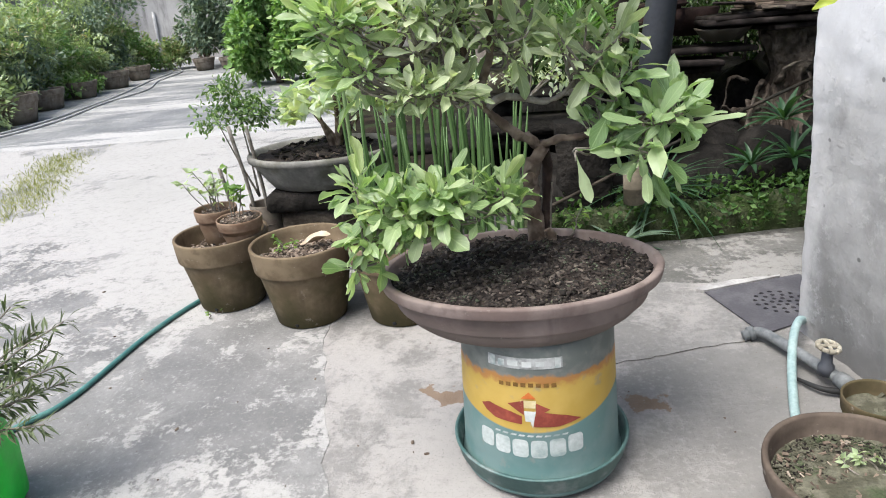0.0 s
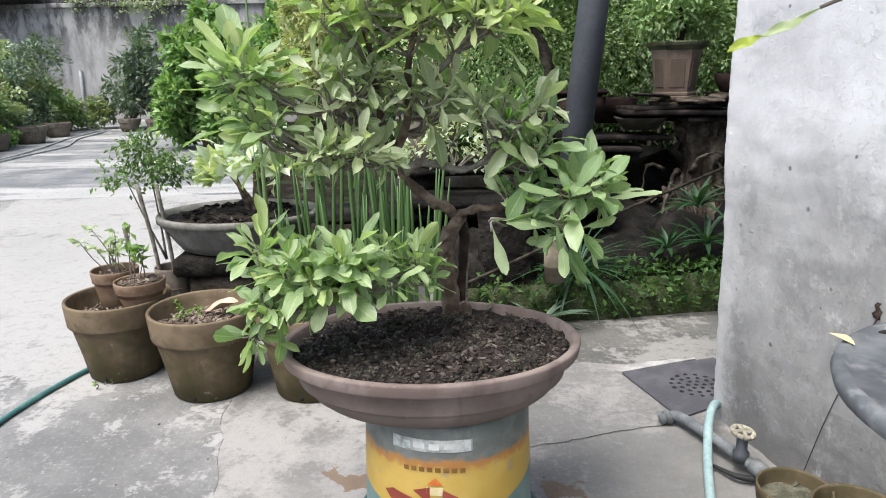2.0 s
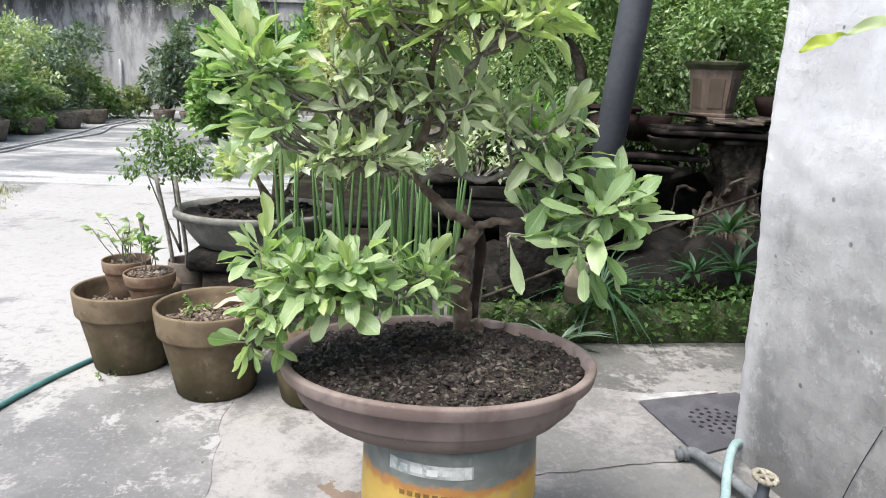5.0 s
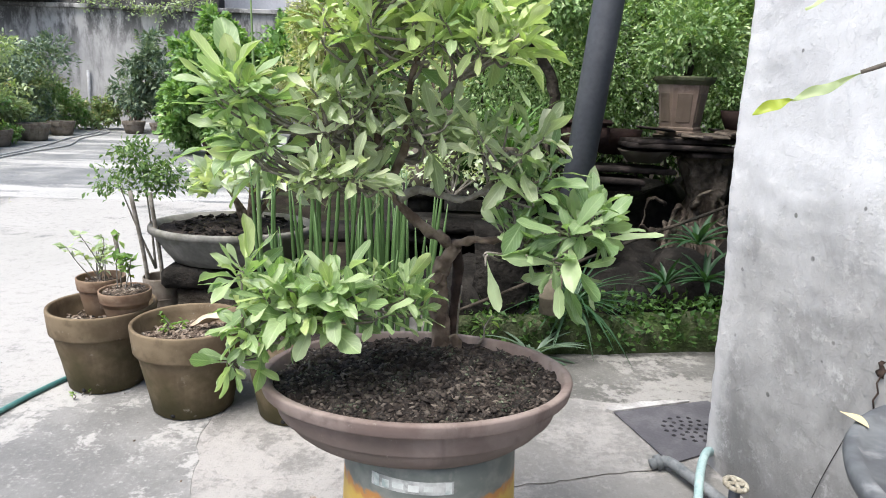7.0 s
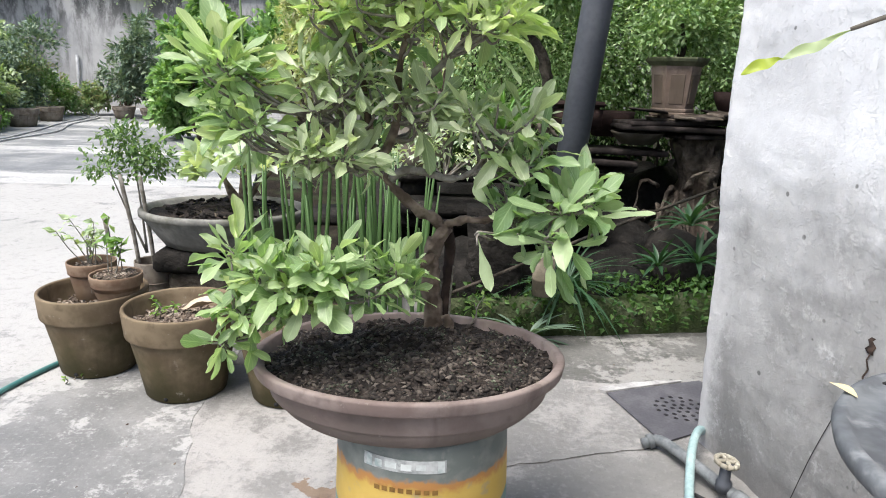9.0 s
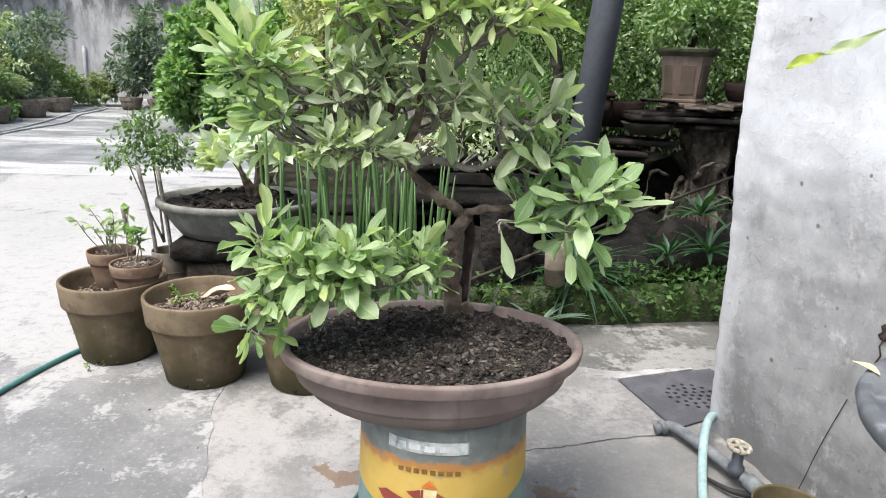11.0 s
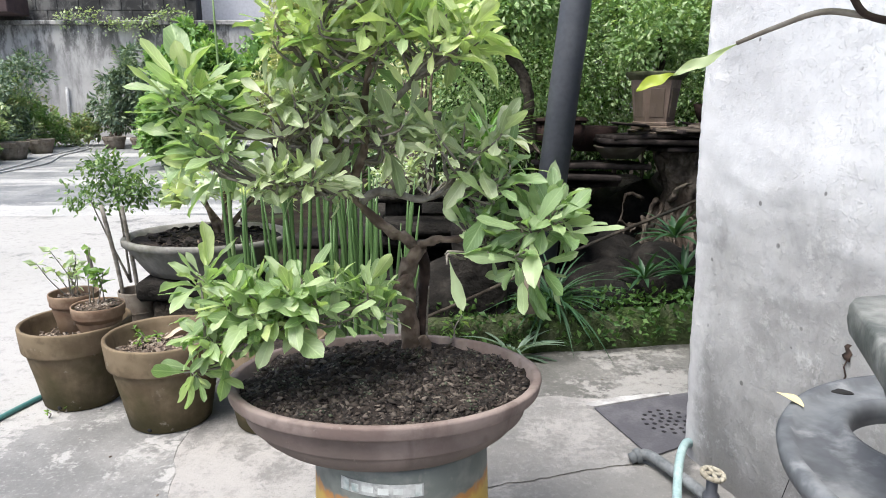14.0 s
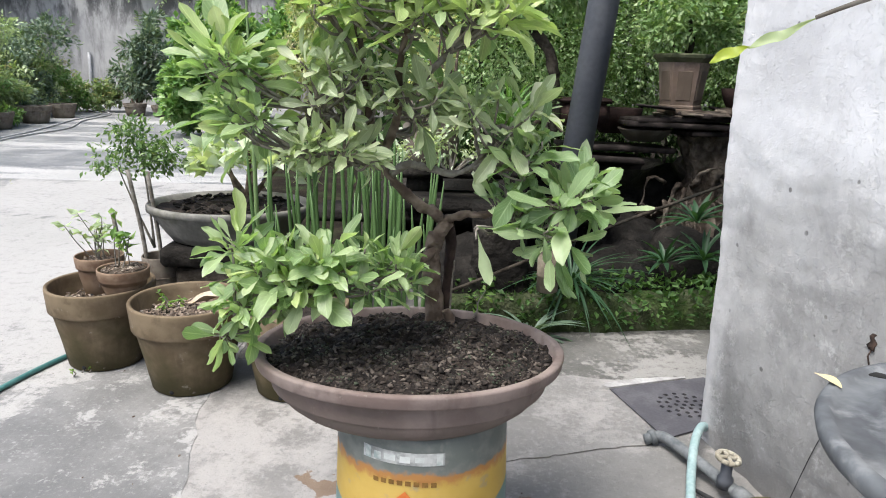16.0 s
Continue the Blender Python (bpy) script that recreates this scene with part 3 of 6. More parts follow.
def broken(blobs, n, seed, share=0.42):
    """Smaller clumps over and round the given blobs, for an uneven outline with gaps."""
    rng = np.random.default_rng(seed)
    out = []
    for c, r in blobs:
        for _ in range(n):
            d = rng.normal(size=3)
            d /= np.linalg.norm(d)
            p = np.array(c) + d * np.array(r) * rng.uniform(0.5, 1.05)
            p[2] = max(p[2], 0.12)
            out.append((tuple(p), tuple(np.array(r) * share * rng.uniform(0.6, 1.25))))
    return out


def shrub(name, at, blobs, count, leaf, size, label, category="shrub", seed=1, limbs=5, trunk=0.03, shape=0.5, bark=None, droop=0.2, spread=0.0, clumps=0):
    """A bush: limbs from the base into its blobs of leaf, given from the base."""
    t = thing(name, at, label, category)
    rng = random.Random(seed)
    if clumps:
        blobs = broken(blobs, clumps, seed)
    bm = bmesh.new()
    for i in range(limbs):
        c, r = blobs[i % len(blobs)]
        end = Vector(c) + Vector((rng.uniform(-.4, .4) * r[0], rng.uniform(-.4, .4) * r[1], rng.uniform(-.2, .5) * r[2]))
        start = Vector((rng.uniform(-1, 1) * trunk + end.x * spread, rng.uniform(-1, 1) * trunk + end.y * spread, 0))
        mid = start.lerp(end, 0.5) + Vector((rng.uniform(-.1, .1), rng.uniform(-.1, .1), 0.05)) * r[0]
        pts = curve_points([start, mid, end], 5)
        tube(pts, taper(len(pts), trunk, trunk * 0.3), 6, bm)
    part("trunk", bm, bark or M_BARK, t)
    leaf_mass("crown", crown_spots(blobs, count, seed), leaf, t, "", size, shape, seed, droop)
    return t


# ---- ground ----
def ground():
    bm = bmesh.new()
    bmesh.ops.create_grid(bm, x_segments=4, y_segments=4, size=150, matrix=Matrix.Translation((0, 0, -0.03)))
    g = tagged(part("ground", bm, M_EARTH, smooth=False), "bare earth under the yard", "ground", kind="structure")
    joint = ragged((0.55, -1.6), (-0.300, 1.755), 110, 0.012, 3.1) + ragged((-0.300, 1.755), (-0.34, 2.60), 14, 0.02, 5.0)[1:]
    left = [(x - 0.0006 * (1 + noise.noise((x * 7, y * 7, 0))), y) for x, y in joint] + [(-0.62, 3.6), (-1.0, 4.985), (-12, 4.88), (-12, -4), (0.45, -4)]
    tagged(part("yard_slab", slab(left, 0.0, 0.04), M_YARD, smooth=False), "grey yard concrete with pale worn patches and painted-in sunlight", "pavement", kind="structure")
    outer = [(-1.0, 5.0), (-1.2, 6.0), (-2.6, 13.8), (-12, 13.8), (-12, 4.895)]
    tagged(part("far_slab", slab(outer, -0.002, 0.04), M_FARYARD, smooth=False), "far yard concrete, dappled sun and shade painted as bands", "pavement", kind="structure")
    right = [(x + 0.0006 * (1 + noise.noise((x * 7, y * 7, 3))), y) for x, y in joint if y < 2.02]
    edge = ragged((1.6, 1.93), (-0.30, 2.06), 30, 0.03, 8.0)
    right = [(0.45, -4), *right, *edge[::-1], (1.6, -4)]
    tagged(part("apron_slab", slab(right, 0.0, 0.04), M_APRON, smooth=False), "pale pinkish concrete slab with rusty stains", "pavement", kind="structure")
    strip = [(-0.45, 2.09), *[(x, y + 0.006) for x, y in edge[::-1]], (1.6, 2.52), (0.7, 2.36), (-0.2, 2.34), (-0.62, 2.5)]
    tagged(part("old_strip", slab(strip[1:], -0.004, 0.03), M_OLD, smooth=False), "rough grey concrete strip along the garden bed", "pavement", kind="structure")
    seam = slab([(x - 0.012, y) for x, y in joint if y < 3.0] + [(x + 0.012, y) for x, y in joint[::-1] if y < 3.0], -0.0022, 0.02)
    tagged(part("joint_filler", seam, M_YARD, smooth=False), "grey mortar in the joint of the slabs", "joint", kind="structure")
    line = ragged((0.36, 1.545), (0.80, 1.662), 30, 0.008, 1.7)
    bm = bmesh.new()
    lo = [bm.verts.new((x, y - 0.0012 - 0.0012 * abs(noise.noise((x * 60, 1, 1))), 0.0015)) for x, y in line]
    hi = [bm.verts.new((x, y + 0.0012 + 0.0012 * abs(noise.noise((x * 60, 5, 1))), 0.0015)) for x, y in line]
    for i in range(len(line) - 1):
        bm.faces.new((lo[i], lo[i + 1], hi[i + 1], hi[i]))
    tagged(part("crack", bm, M_CRACK, smooth=False), "thin dark crack across the concrete", "crack", kind="structure")


ground()


# ---- walls ----
def walls():
    # house wall beside the yard, its rounded corner at the yard end
    far, near = Vector((0.888, 1.715)), Vector((1.52, -1.6))
    d = (near - far).normalized()
    back = Vector((-d.y, d.x))
    if back.x < 0:
        back = -back
    n = 70
    outline = []
    for i in range(7):
        a = radians(90 * i / 6)
        outline.append(far + back * 0.03 * (1 - math.sin(a)) + d * 0.03 * (1 - math.cos(a)))
    outline += [far + d * (0.03 + (near - far).length * (i / n) ** 1.3) for i in range(1, n + 1)]
    outline = [far + back * 3.2, far + back * 1.0] + outline
    bm = bmesh.new()
    zs = [i * 0.016 for i in range(0, 90)] + [1.5, 1.6, 1.8, 2.0, 2.4, 3.0]
    grid = []
    for z in zs:
        row = []
        for p in outline:
            w = 0.003 * noise.noise((p.x * 5, p.y * 5, z * 5)) + 0.0025 * noise.noise((p.x * 25, p.y * 25, z * 25)) + 0.004 * noise.noise((p.x * 70, p.y * 70, z * 60)) - 0.009 * math.exp(-((z - 0.70) / 0.16) ** 2)
            q = p + back * (w - 0.022 * z)
            row.append(bm.verts.new((q.x, q.y, z - 0.03)))
        grid.append(row)
    for a, b in zip(grid, grid[1:]):
        for i in range(len(outline) - 1):
            bm.faces.new((a[i], a[i + 1], b[i + 1], b[i]))
    cap = [bm.verts.new((near.x + back.x * 3.2, near.y + back.y * 3.2, z - 0.03)) for z in zs]
    for k in range(len(zs) - 1):
        bm.faces.new((grid[k][-1], cap[k], cap[k + 1], grid[k + 1][-1]))
        bm.faces.new((cap[k], grid[k][0], grid[k + 1][0], cap[k + 1]))
    bm.faces.new([*grid[-1], cap[-1]])
    bmesh.ops.recalc_face_normals(bm, faces=bm.faces)
    tagged(part("wall_house", bm, M_PLASTER), "rough white lime plaster wall, greyed below for damp and shade", "wall", kind="structure")
    # yard wall at the far end and the blackened block wall on it
    tagged(part("wall_far", box((16, 0.25, 2.12), (-6.5, 14.1, 1.03), 0.01), M_FARWALL, smooth=False), "stained grey plastered yard wall", "wall", kind="structure")
    tagged(part("wall_coping", box((16, 0.35, 0.08), (-6.5, 14.08, 2.125), 0.01), M_FARWALL, smooth=False), "narrow concrete coping along the wall", "trim", kind="structure")
    tagged(part("wall_blocks", box((8.4, 0.3, 2.2), (-8.25, 14.30, 3.22), 0.02), M_BLOCK, smooth=False), "blackened block wall of a neighbour", "wall", kind="structure")
    back_wall = bpy.data.objects["wall_blocks"]
    shared = bpy.data.meshes.new("block")
    cube = box((0.394, 0.03, 0.194), (0, 0, 0), 0.008)
    cube.to_mesh(shared)
    cube.free()
    shared.materials.append(M_BLOCK)
    for row in range(6):
        for col in range(10):
            ob = new("block", shared)
            ob.parent = back_wall
            ob.location = (-4.26 - 0.40 * col - 0.2 * (row % 2), 14.142, 2.26 + 0.20 * row)
    tagged(part("eave", box((2.3, 0.7, 0.36), (-8.30, 13.70, 2.42), 0.02), M_EAVE, smooth=False), "dark red-brown eave of a neighbour's roof", "roof edge", kind="structure")
    tagged(part("wall_pale_house", box((7.0, 0.3, 4.2), (-1.2, 15.2, 2.1), 0.02), M_PALEWALL, smooth=False), "pale painted wall of a far house", "wall", kind="structure")
    tagged(part("wall_yard_left", box((0.3, 20, 2.3), (-9.6, 5, 1.12), 0.02), M_FARWALL, smooth=False), "stained plaster wall along the yard", "wall", kind="structure")
    tagged(part("wall_garden", box((0.3, 11, 2.2), (4.6, 7.5, 1.07), 0.02), M_FARWALL, smooth=False), "plain wall behind the garden bed", "wall", kind="structure")
    tagged(part("wall_garden_end", box((8.0, 0.3, 2.2), (1.6, 12.5, 1.07), 0.02), M_FARWALL, smooth=False), "plain wall at the end of the garden", "wall", kind="structure")


walls()


def bed():
    """Garden bed behind the strip: mossy curb, soil."""
    bm = bmesh.new()
    pts = [(0.10, 2.40), (0.55, 2.36), (0.85, 2.385), (1.2, 2.44), (1.6, 2.55), (2.4, 2.8), (3.4, 3.1)]
    line = curve_points([(x, y, 0) for x, y in pts], 8)
    prof = [(-0.02, -0.03), (-0.015, 0.085), (0.0, 0.105), (0.05, 0.112), (0.085, 0.10), (0.10, -0.03)]
    rows = []
    for p in line:
        rows.append([bm.verts.new((p.x + 0.012 * noise.noise((p.x * 9, k, 2)), p.y + dy + 0.02 * noise.noise((p.x * 8, k, 1)), z + (0.018 * noise.noise((p.x * 11, k * 1.7, 3)) if z > 0 else 0))) for k, (dy, z) in enumerate(prof)])
    for a, b in zip(rows, rows[1:]):
        for k in range(len(prof) - 1):
            bm.faces.new((a[k], b[k], b[k + 1], a[k + 1]))
    tagged(part("bed_curb", bm, M_MOSS), "low mossy concrete curb of the garden bed", "kerb", kind="structure")
    bm = bmesh.new()
    bmesh.ops.create_grid(bm, x_segments=50, y_segments=50, size=1, matrix=Matrix.Translation((1.3, 5.2, 0.06)) @ Matrix.Diagonal((3.1, 2.75, 1, 1)))
    for v in bm.verts:
        v.co.z += 0.05 * noise.noise(v.co * 2.5) + 0.02 * noise.noise(v.co * 9)
        if v.co.x < 0.1:
            v.co.z -= 0.25 * min(1, (0.1 - v.co.x))
    tagged(part("bed_soil", bm, M_EARTH), "dark soil of the garden bed", "soil", kind="structure")


bed()


# ---- drain, pipe and hoses ----
def drain():
    t = thing("drain_cover", (0.90, 1.835, 0), "dark grey metal drain plate with round holes, beside the wall", "drain cover", turn=0)
    bm = bmesh.new()
    outline = [(-0.165, 0.085), (0.115, 0.175), (0.185, -0.02), (-0.095, -0.165)]
    edges = []
    vs = [bm.verts.new((x, y, 0.006)) for x, y in outline]
    edges += [bm.edges.new((vs[i], vs[(i + 1) % 4])) for i in range(4)]
    for ring, count in ((0.0, 1), (0.021, 6), (0.042, 11), (0.062, 15)):
        for k in range(count):
            a = math.tau * (k + 0.5 * (count % 3)) / count
            c = (ring * math.cos(a) + 0.005, ring * math.sin(a) + 0.005)
            hv = [bm.verts.new((c[0] + 0.0064 * math.cos(math.tau * i / 8), c[1] + 0.0064 * math.sin(math.tau * i / 8), 0.006)) for i in range(8)]
            edges += [bm.edges.new((hv[i], hv[(i + 1) % 8])) for i in range(8)]
    bmesh.ops.triangle_fill(bm, edges=edges, use_beauty=True, normal=(0, 0, 1))
    made = bmesh.ops.extrude_face_region(bm, geom=list(bm.faces))
    bmesh.ops.translate(bm, verts=[v for v in made["geom"] if isinstance(v, bmesh.types.BMVert)], vec=(0, 0, -0.0035))
    bmesh.ops.recalc_face_normals(bm, faces=bm.faces)
    part("plate", bm, M_PLATE, t, smooth=False)
    # flat black sheet puts the shade of the hollow into colour
    part("hole_backing", slab([(-0.11, 0.075), (0.105, 0.13), (0.12, -0.05), (-0.08, -0.10)], 0.0015, 0.001), M_BLACK, t, "flat black sheet painted as the shade under the holes", smooth=False)
    top = [(x, y + 0.004 * noise.noise((x * 70, 2, 1))) for x, y in ((-0.185, 0.098), (-0.172, 0.113), (-0.150, 0.120), (-0.125, 0.133), (-0.10, 0.138), (-0.075, 0.148), (-0.045, 0.150), (-0.015, 0.160), (0.02, 0.160), (0.06, 0.168))]
    lip = slab([(-0.168, 0.086), *top, (0.06, 0.160), (-0.04, 0.128)], 0.010, 0.012)
    part("mortar_lip", lip, M_WHITE_LIP, t, "whitish mortar edge", smooth=False)


drain()


def pipework():
    t = thing("water_pipe", (0.78, 1.62, 0), "dusty grey plastic water pipe with a stop valve", "pipe")
    pts = curve_points([(-0.03, 0.03, 0.012), (0.0, 0.03, 0.022), (0.02, 0.0, 0.026), (0.05, -0.09, 0.03), (0.085, -0.20, 0.032), (0.10, -0.27, 0.034)], 5)
    part("pipe", tube(pts, 0.0125, 12), M_PVC, t)
    for y0, name in ((0.12, "elbow"), (0.86, "tee")):
        i = int(y0 * (len(pts) - 2))
        part(name, tube([pts[i], pts[i + 1], pts[i + 2]], 0.017, 14), M_PVC, t)
    stem = Vector((0.068, -0.175, 0.03))
    part("valve_stem", lathe([(0.016, 0.0), (0.016, 0.02), (0.011, 0.026), (0.011, 0.05), (0.007, 0.052), (0.007, 0.062), (0.0, 0.062)], 14), M_PIPE, t).location = stem
    bm = bmesh.new()
    for i in range(10):
        a, b = math.tau * i / 10, math.tau * (i + 1) / 10
        tube([(0.021 * math.cos(a), 0.021 * math.sin(a), 0), (0.021 * math.cos(b), 0.021 * math.sin(b), 0)], 0.0052, 6, bm)
    for i in range(4):
        a = math.tau * i / 4
        tube([(0, 0, 0.002), (0.021 * math.cos(a), 0.021 * math.sin(a), 0)], 0.004, 6, bm)
    wheel = part("valve_wheel", bm, M_VALVE, t, "crusted pale hand wheel")
    wheel.location = stem + Vector((0, 0, 0.064))
    wheel.rotation_euler = (0.1, 0.12, 0)
    branch = curve_points([(0.10, -0.22, 0.012), (0.05, -0.21, 0.016), (0.02, -0.16, 0.010)], 5)
    part("side_pipe", tube(branch, taper(len(branch), 0.008, 0.004), 8), M_WIRE, t)
    h = thing("hose", (0.80, 1.62, 0), "pale blue-green garden hose bent over the water pipe", "hose")
    pts = curve_points([(0.115, 0.075, 0.012), (0.082, 0.04, 0.045), (0.048, -0.015, 0.052), (0.020, -0.075, 0.040), (-0.008, -0.15, 0.020), (-0.038, -0.24, 0.010), (-0.060, -0.31, 0.010), (-0.10, -0.42, 0.010), (-0.165, -0.52, 0.010), (-0.22, -0.575, 0.010), (-0.33, -0.66, 0.010), (-0.5, -0.9, 0.010)], 8)
    part("tube", tube(pts, 0.0095, 12), M_HOSE_PALE, h)
    h = thing("hose", (0, 0, 0), "blue-green garden hose lying across the yard", "hose")
    pts = curve_points([(-0.45, 2.42, 0.0075), (-0.66, 2.25, 0.0075), (-0.765, 2.03, 0.0075), (-0.825, 1.80, 0.0075), (-0.86, 1.49, 0.0075), (-0.93, 1.36, 0.0075), (-1.12, 1.0, 0.0075), (-1.3, 0.5, 0.013)], 10)
    part("tube", tube(pts, 0.0068, 12), M_HOSE, h)
    for k, off in enumerate((0.0, 0.16)):
        h = thing("hose", (0, 0, 0), "pale hose lying along the far bed", "hose", "hoses along the bed")
        pts = curve_points([(-4.45 + off, 4.9, 0.010), (-4.18 + off, 6.2, 0.010), (-4.30 + off * 0.6, 7.5, 0.010), (-4.50 + off * 1.6, 8.6, 0.010), (-4.78 + off, 9.7, 0.010), (-5.02 + off, 11.0, 0.010), (-5.5, 11.6 + off, 0.012)], 10)
        part("tube", tube(pts, 0.010, 8), M_HOSE_FAR, h)


pipework()


# ---- pots ----
def soil_disc(rx, ry, mound=0.01, seed=0.0, rings=10, segs=40, rough=0.006):
    bm = bmesh.new()
    rows = []
    for k in range(rings + 1):
        r = k / rings
        if k == 0:
            rows.append([bm.verts.new((0, 0, mound))])
            continue
        row = []
        for i in range(segs):
            a = math.tau * i / segs
            p = Vector((rx * r * math.cos(a), ry * r * math.sin(a), mound * (1 - r * r)))
            p.z += rough * noise.noise((p.x * 45 + seed, p.y * 45, seed)) + rough * 0.8 * noise.noise((p.x * 14 + seed, p.y * 14, seed))
            row.append(bm.verts.new(p))
        rows.append(row)
    for i in range(segs):
        bm.faces.new((rows[0][0], rows[1][i], rows[1][(i + 1) % segs]))
    for a, b in zip(rows[1:], rows[2:]):
        for i in range(segs):
            j = (i + 1) % segs
            bm.faces.new((a[i], b[i], b[j], a[j]))
    return bm


def flower_pot(at, r, h, base, label, material, soil=M_LITTER, turn=0.0, group="", seed=0.0, fill=0.80, tilt=0.0):
    """A clay pot with a deep collar, foot hole and soil."""
    t = thing("flower_pot", at, label, "flower pot", group, turn)
    c = h * 0.30
    rb = base + (r - base) * 0.62
    prof = [(base * 0.2, 0.004), (base * 0.94, 0.0), (base, h * 0.02), (base + (rb - base) * 0.5, h * 0.35), (rb - 0.001, h - c - 0.016), (rb, h - c - 0.002), (rb + 0.0005, h - c), (rb + 0.003, h - c + 0.0005), (r * 0.955, h - c + 0.001), (r * 0.962, h - c + 0.004), (r * 0.966, h - c + 0.012), (r * 0.990, h - 0.016), (r * 0.995, h - 0.005), (r * 0.990, h - 0.001), (r * 0.978, h), (r * 0.935, h - 0.001), (r * 0.925, h - 0.004), (r * 0.90, h - 0.02), (r * 0.86, h * fill - 0.03), (0.001, h * fill - 0.03)]
    body = part("body", lathe(prof, 56, wobble=0.012, seed=seed), material, t)
    part("soil", soil_disc(r * 0.895, r * 0.895, 0.008, seed), soil, t).location = (0, 0, h * fill)
    # black disc on the body, the hole's shade put into its colour
    hole = part("foot_hole", lathe([(0.0, -0.001), (0.006, 0.0), (0.006, 0.002), (0.0, 0.003)], 10), M_BLACK, body)
    a = radians(-100)
    hole.matrix_local = Matrix.Translation((base * 1.005 * math.cos(a), base * 1.005 * math.sin(a), h * 0.06)) @ Euler((radians(90), 0, a + radians(90))).to_matrix().to_4x4()
    return t


def litter(parent, r, z, count, seed, material=None, size=0.008):
    """Crumbs, chips and dry bits on the soil, in one part."""
    rng = random.Random(seed)
    bm = bmesh.new()
    for _ in range(count):
        a, d = rng.uniform(0, math.tau), r * rng.random() ** 0.5
        s = size * rng.uniform(0.4, 1.2)
        m = Matrix.LocRotScale((d * math.cos(a), d * math.sin(a), z + s * 0.2), Euler((rng.uniform(-.5, .5), rng.uniform(-.5, .5), rng.uniform(0, 6))), (s * 2.2, s * rng.uniform(0.5, 1.2), s * rng.uniform(0.3, 0.7)))
        bmesh.ops.create_cube(bm, size=1.0, matrix=m)
    tagged(part("litter", bm, material or M_MULCH, parent, smooth=False), kind="stuff")


# ---- paint bucket, tray and the large bonsai ----
BX, BY = 0.252, 1.258                    # axis of the upturned bucket
BR0, BR1, BH = 0.1445, 0.1355, 0.290     # radius at the mouth and the bottom, height
BZ = 0.012


def bucket_point(u, z, lift=0.0):
    """Place on the bucket's side: u metres round from the middle of the print, z above the mouth."""
    r = BR0 + (BR1 - BR0) * z / BH + lift
    a = radians(-99.0) + u / 0.141
    return Vector((r * math.cos(a), r * math.sin(a), z))


def print_patch(shapes, lift=0.0012):
    """Thin printed shapes that follow the bucket: each a list of (u, z), split finely along u."""
    bm = bmesh.new()
    for shape in shapes:
        face = bm.faces.new([bm.verts.new((u, 0, z)) for u, z in shape])
        u0, u1 = min(u for u, z in shape), max(u for u, z in shape)
        cut = u0 + 0.008
        while cut < u1:
            bmesh.ops.bisect_plane(bm, geom=[*bm.verts, *bm.edges, *bm.faces], plane_co=(cut, 0, 0), plane_no=(1, 0, 0))
            cut += 0.008
    for v in bm.verts:
        v.co = bucket_point(v.co.x, v.co.z, lift)
    bmesh.ops.recalc_face_normals(bm, faces=bm.faces)
    return bm


def bucket_material():
    n = Nodes("printed_bucket")
    z, x = n.axis(2), n.axis(0)
    green = n.mix(n.ramp(n.noise(14.0, 5), 0.4, 0.65), (0.105, 0.19, 0.185), (0.15, 0.225, 0.22))
    grey = n.mix(n.ramp(n.noise(30.0, 5), 0.4, 0.7), (0.12, 0.135, 0.125), (0.18, 0.19, 0.175))
    yellow = n.mix(n.ramp(n.noise(10.0, 4), 0.4, 0.7), (0.43, 0.29, 0.055), (0.50, 0.345, 0.085))
    # the yellow band sags in the middle and breaks up into rust at its upper edge
    dip = n.math("MULTIPLY", n.math("POWER", n.math("ABSOLUTE", n.math("ADD", x, 0.02)), 2.0), 1.6)
    low = n.math("SUBTRACT", n.math("SUBTRACT", z, 0.128), dip)
    c = n.mix(n.ramp(low, -0.002, 0.002), green, yellow)
    torn = n.math("ADD", z, n.math("MULTIPLY", n.math("SUBTRACT", n.noise(55.0, 5), 0.5), 0.03))
    c = n.mix(n.ramp(torn, 0.212, 0.224), c, (0.36, 0.17, 0.05))
    c = n.mix(n.ramp(torn, 0.226, 0.236), c, grey)
    c = n.mix(n.ramp(n.noise(45.0, 5), 0.60, 0.72, 0.0, 0.45), c, (0.22, 0.22, 0.20))
    n.bump(n.noise(60.0, 4), 0.15, 0.002)
    return n.done(c, 0.5, 0.0, 0.4)


M_BUCKET = bucket_material()
M_PRINT_RED = two_tone("faded_red_print", (0.22, 0.045, 0.03), (0.30, 0.07, 0.045), 40, 0.6)
M_PRINT_ORANGE = two_tone("orange_print", (0.55, 0.14, 0.03), (0.62, 0.20, 0.05), 40, 0.6)
M_PRINT_PALE = two_tone("pale_print", (0.55, 0.58, 0.56), (0.66, 0.68, 0.66), 40, 0.6, 160, 0.2, 0.002, (0.30, 0.36, 0.35), 30)
M_PRINT_FADED = two_tone("faded_white_print", (0.42, 0.47, 0.46), (0.52, 0.56, 0.55), 30, 0.6, 160, 0.2, 0.002, (0.26, 0.33, 0.32), 22)
M_PRINT_CREAM = two_tone("cream_print", (0.62, 0.52, 0.28), (0.68, 0.60, 0.38), 40, 0.6)
M_PRINT_BROWN = two_tone("brown_print", (0.16, 0.085, 0.02), (0.22, 0.12, 0.03), 60, 0.6)
M_STICKER = two_tone("scuffed_sticker", (0.50, 0.51, 0.50), (0.33, 0.34, 0.33), 45, 0.6, 160, 0.3, 0.002, (0.22, 0.23, 0.22), 40)


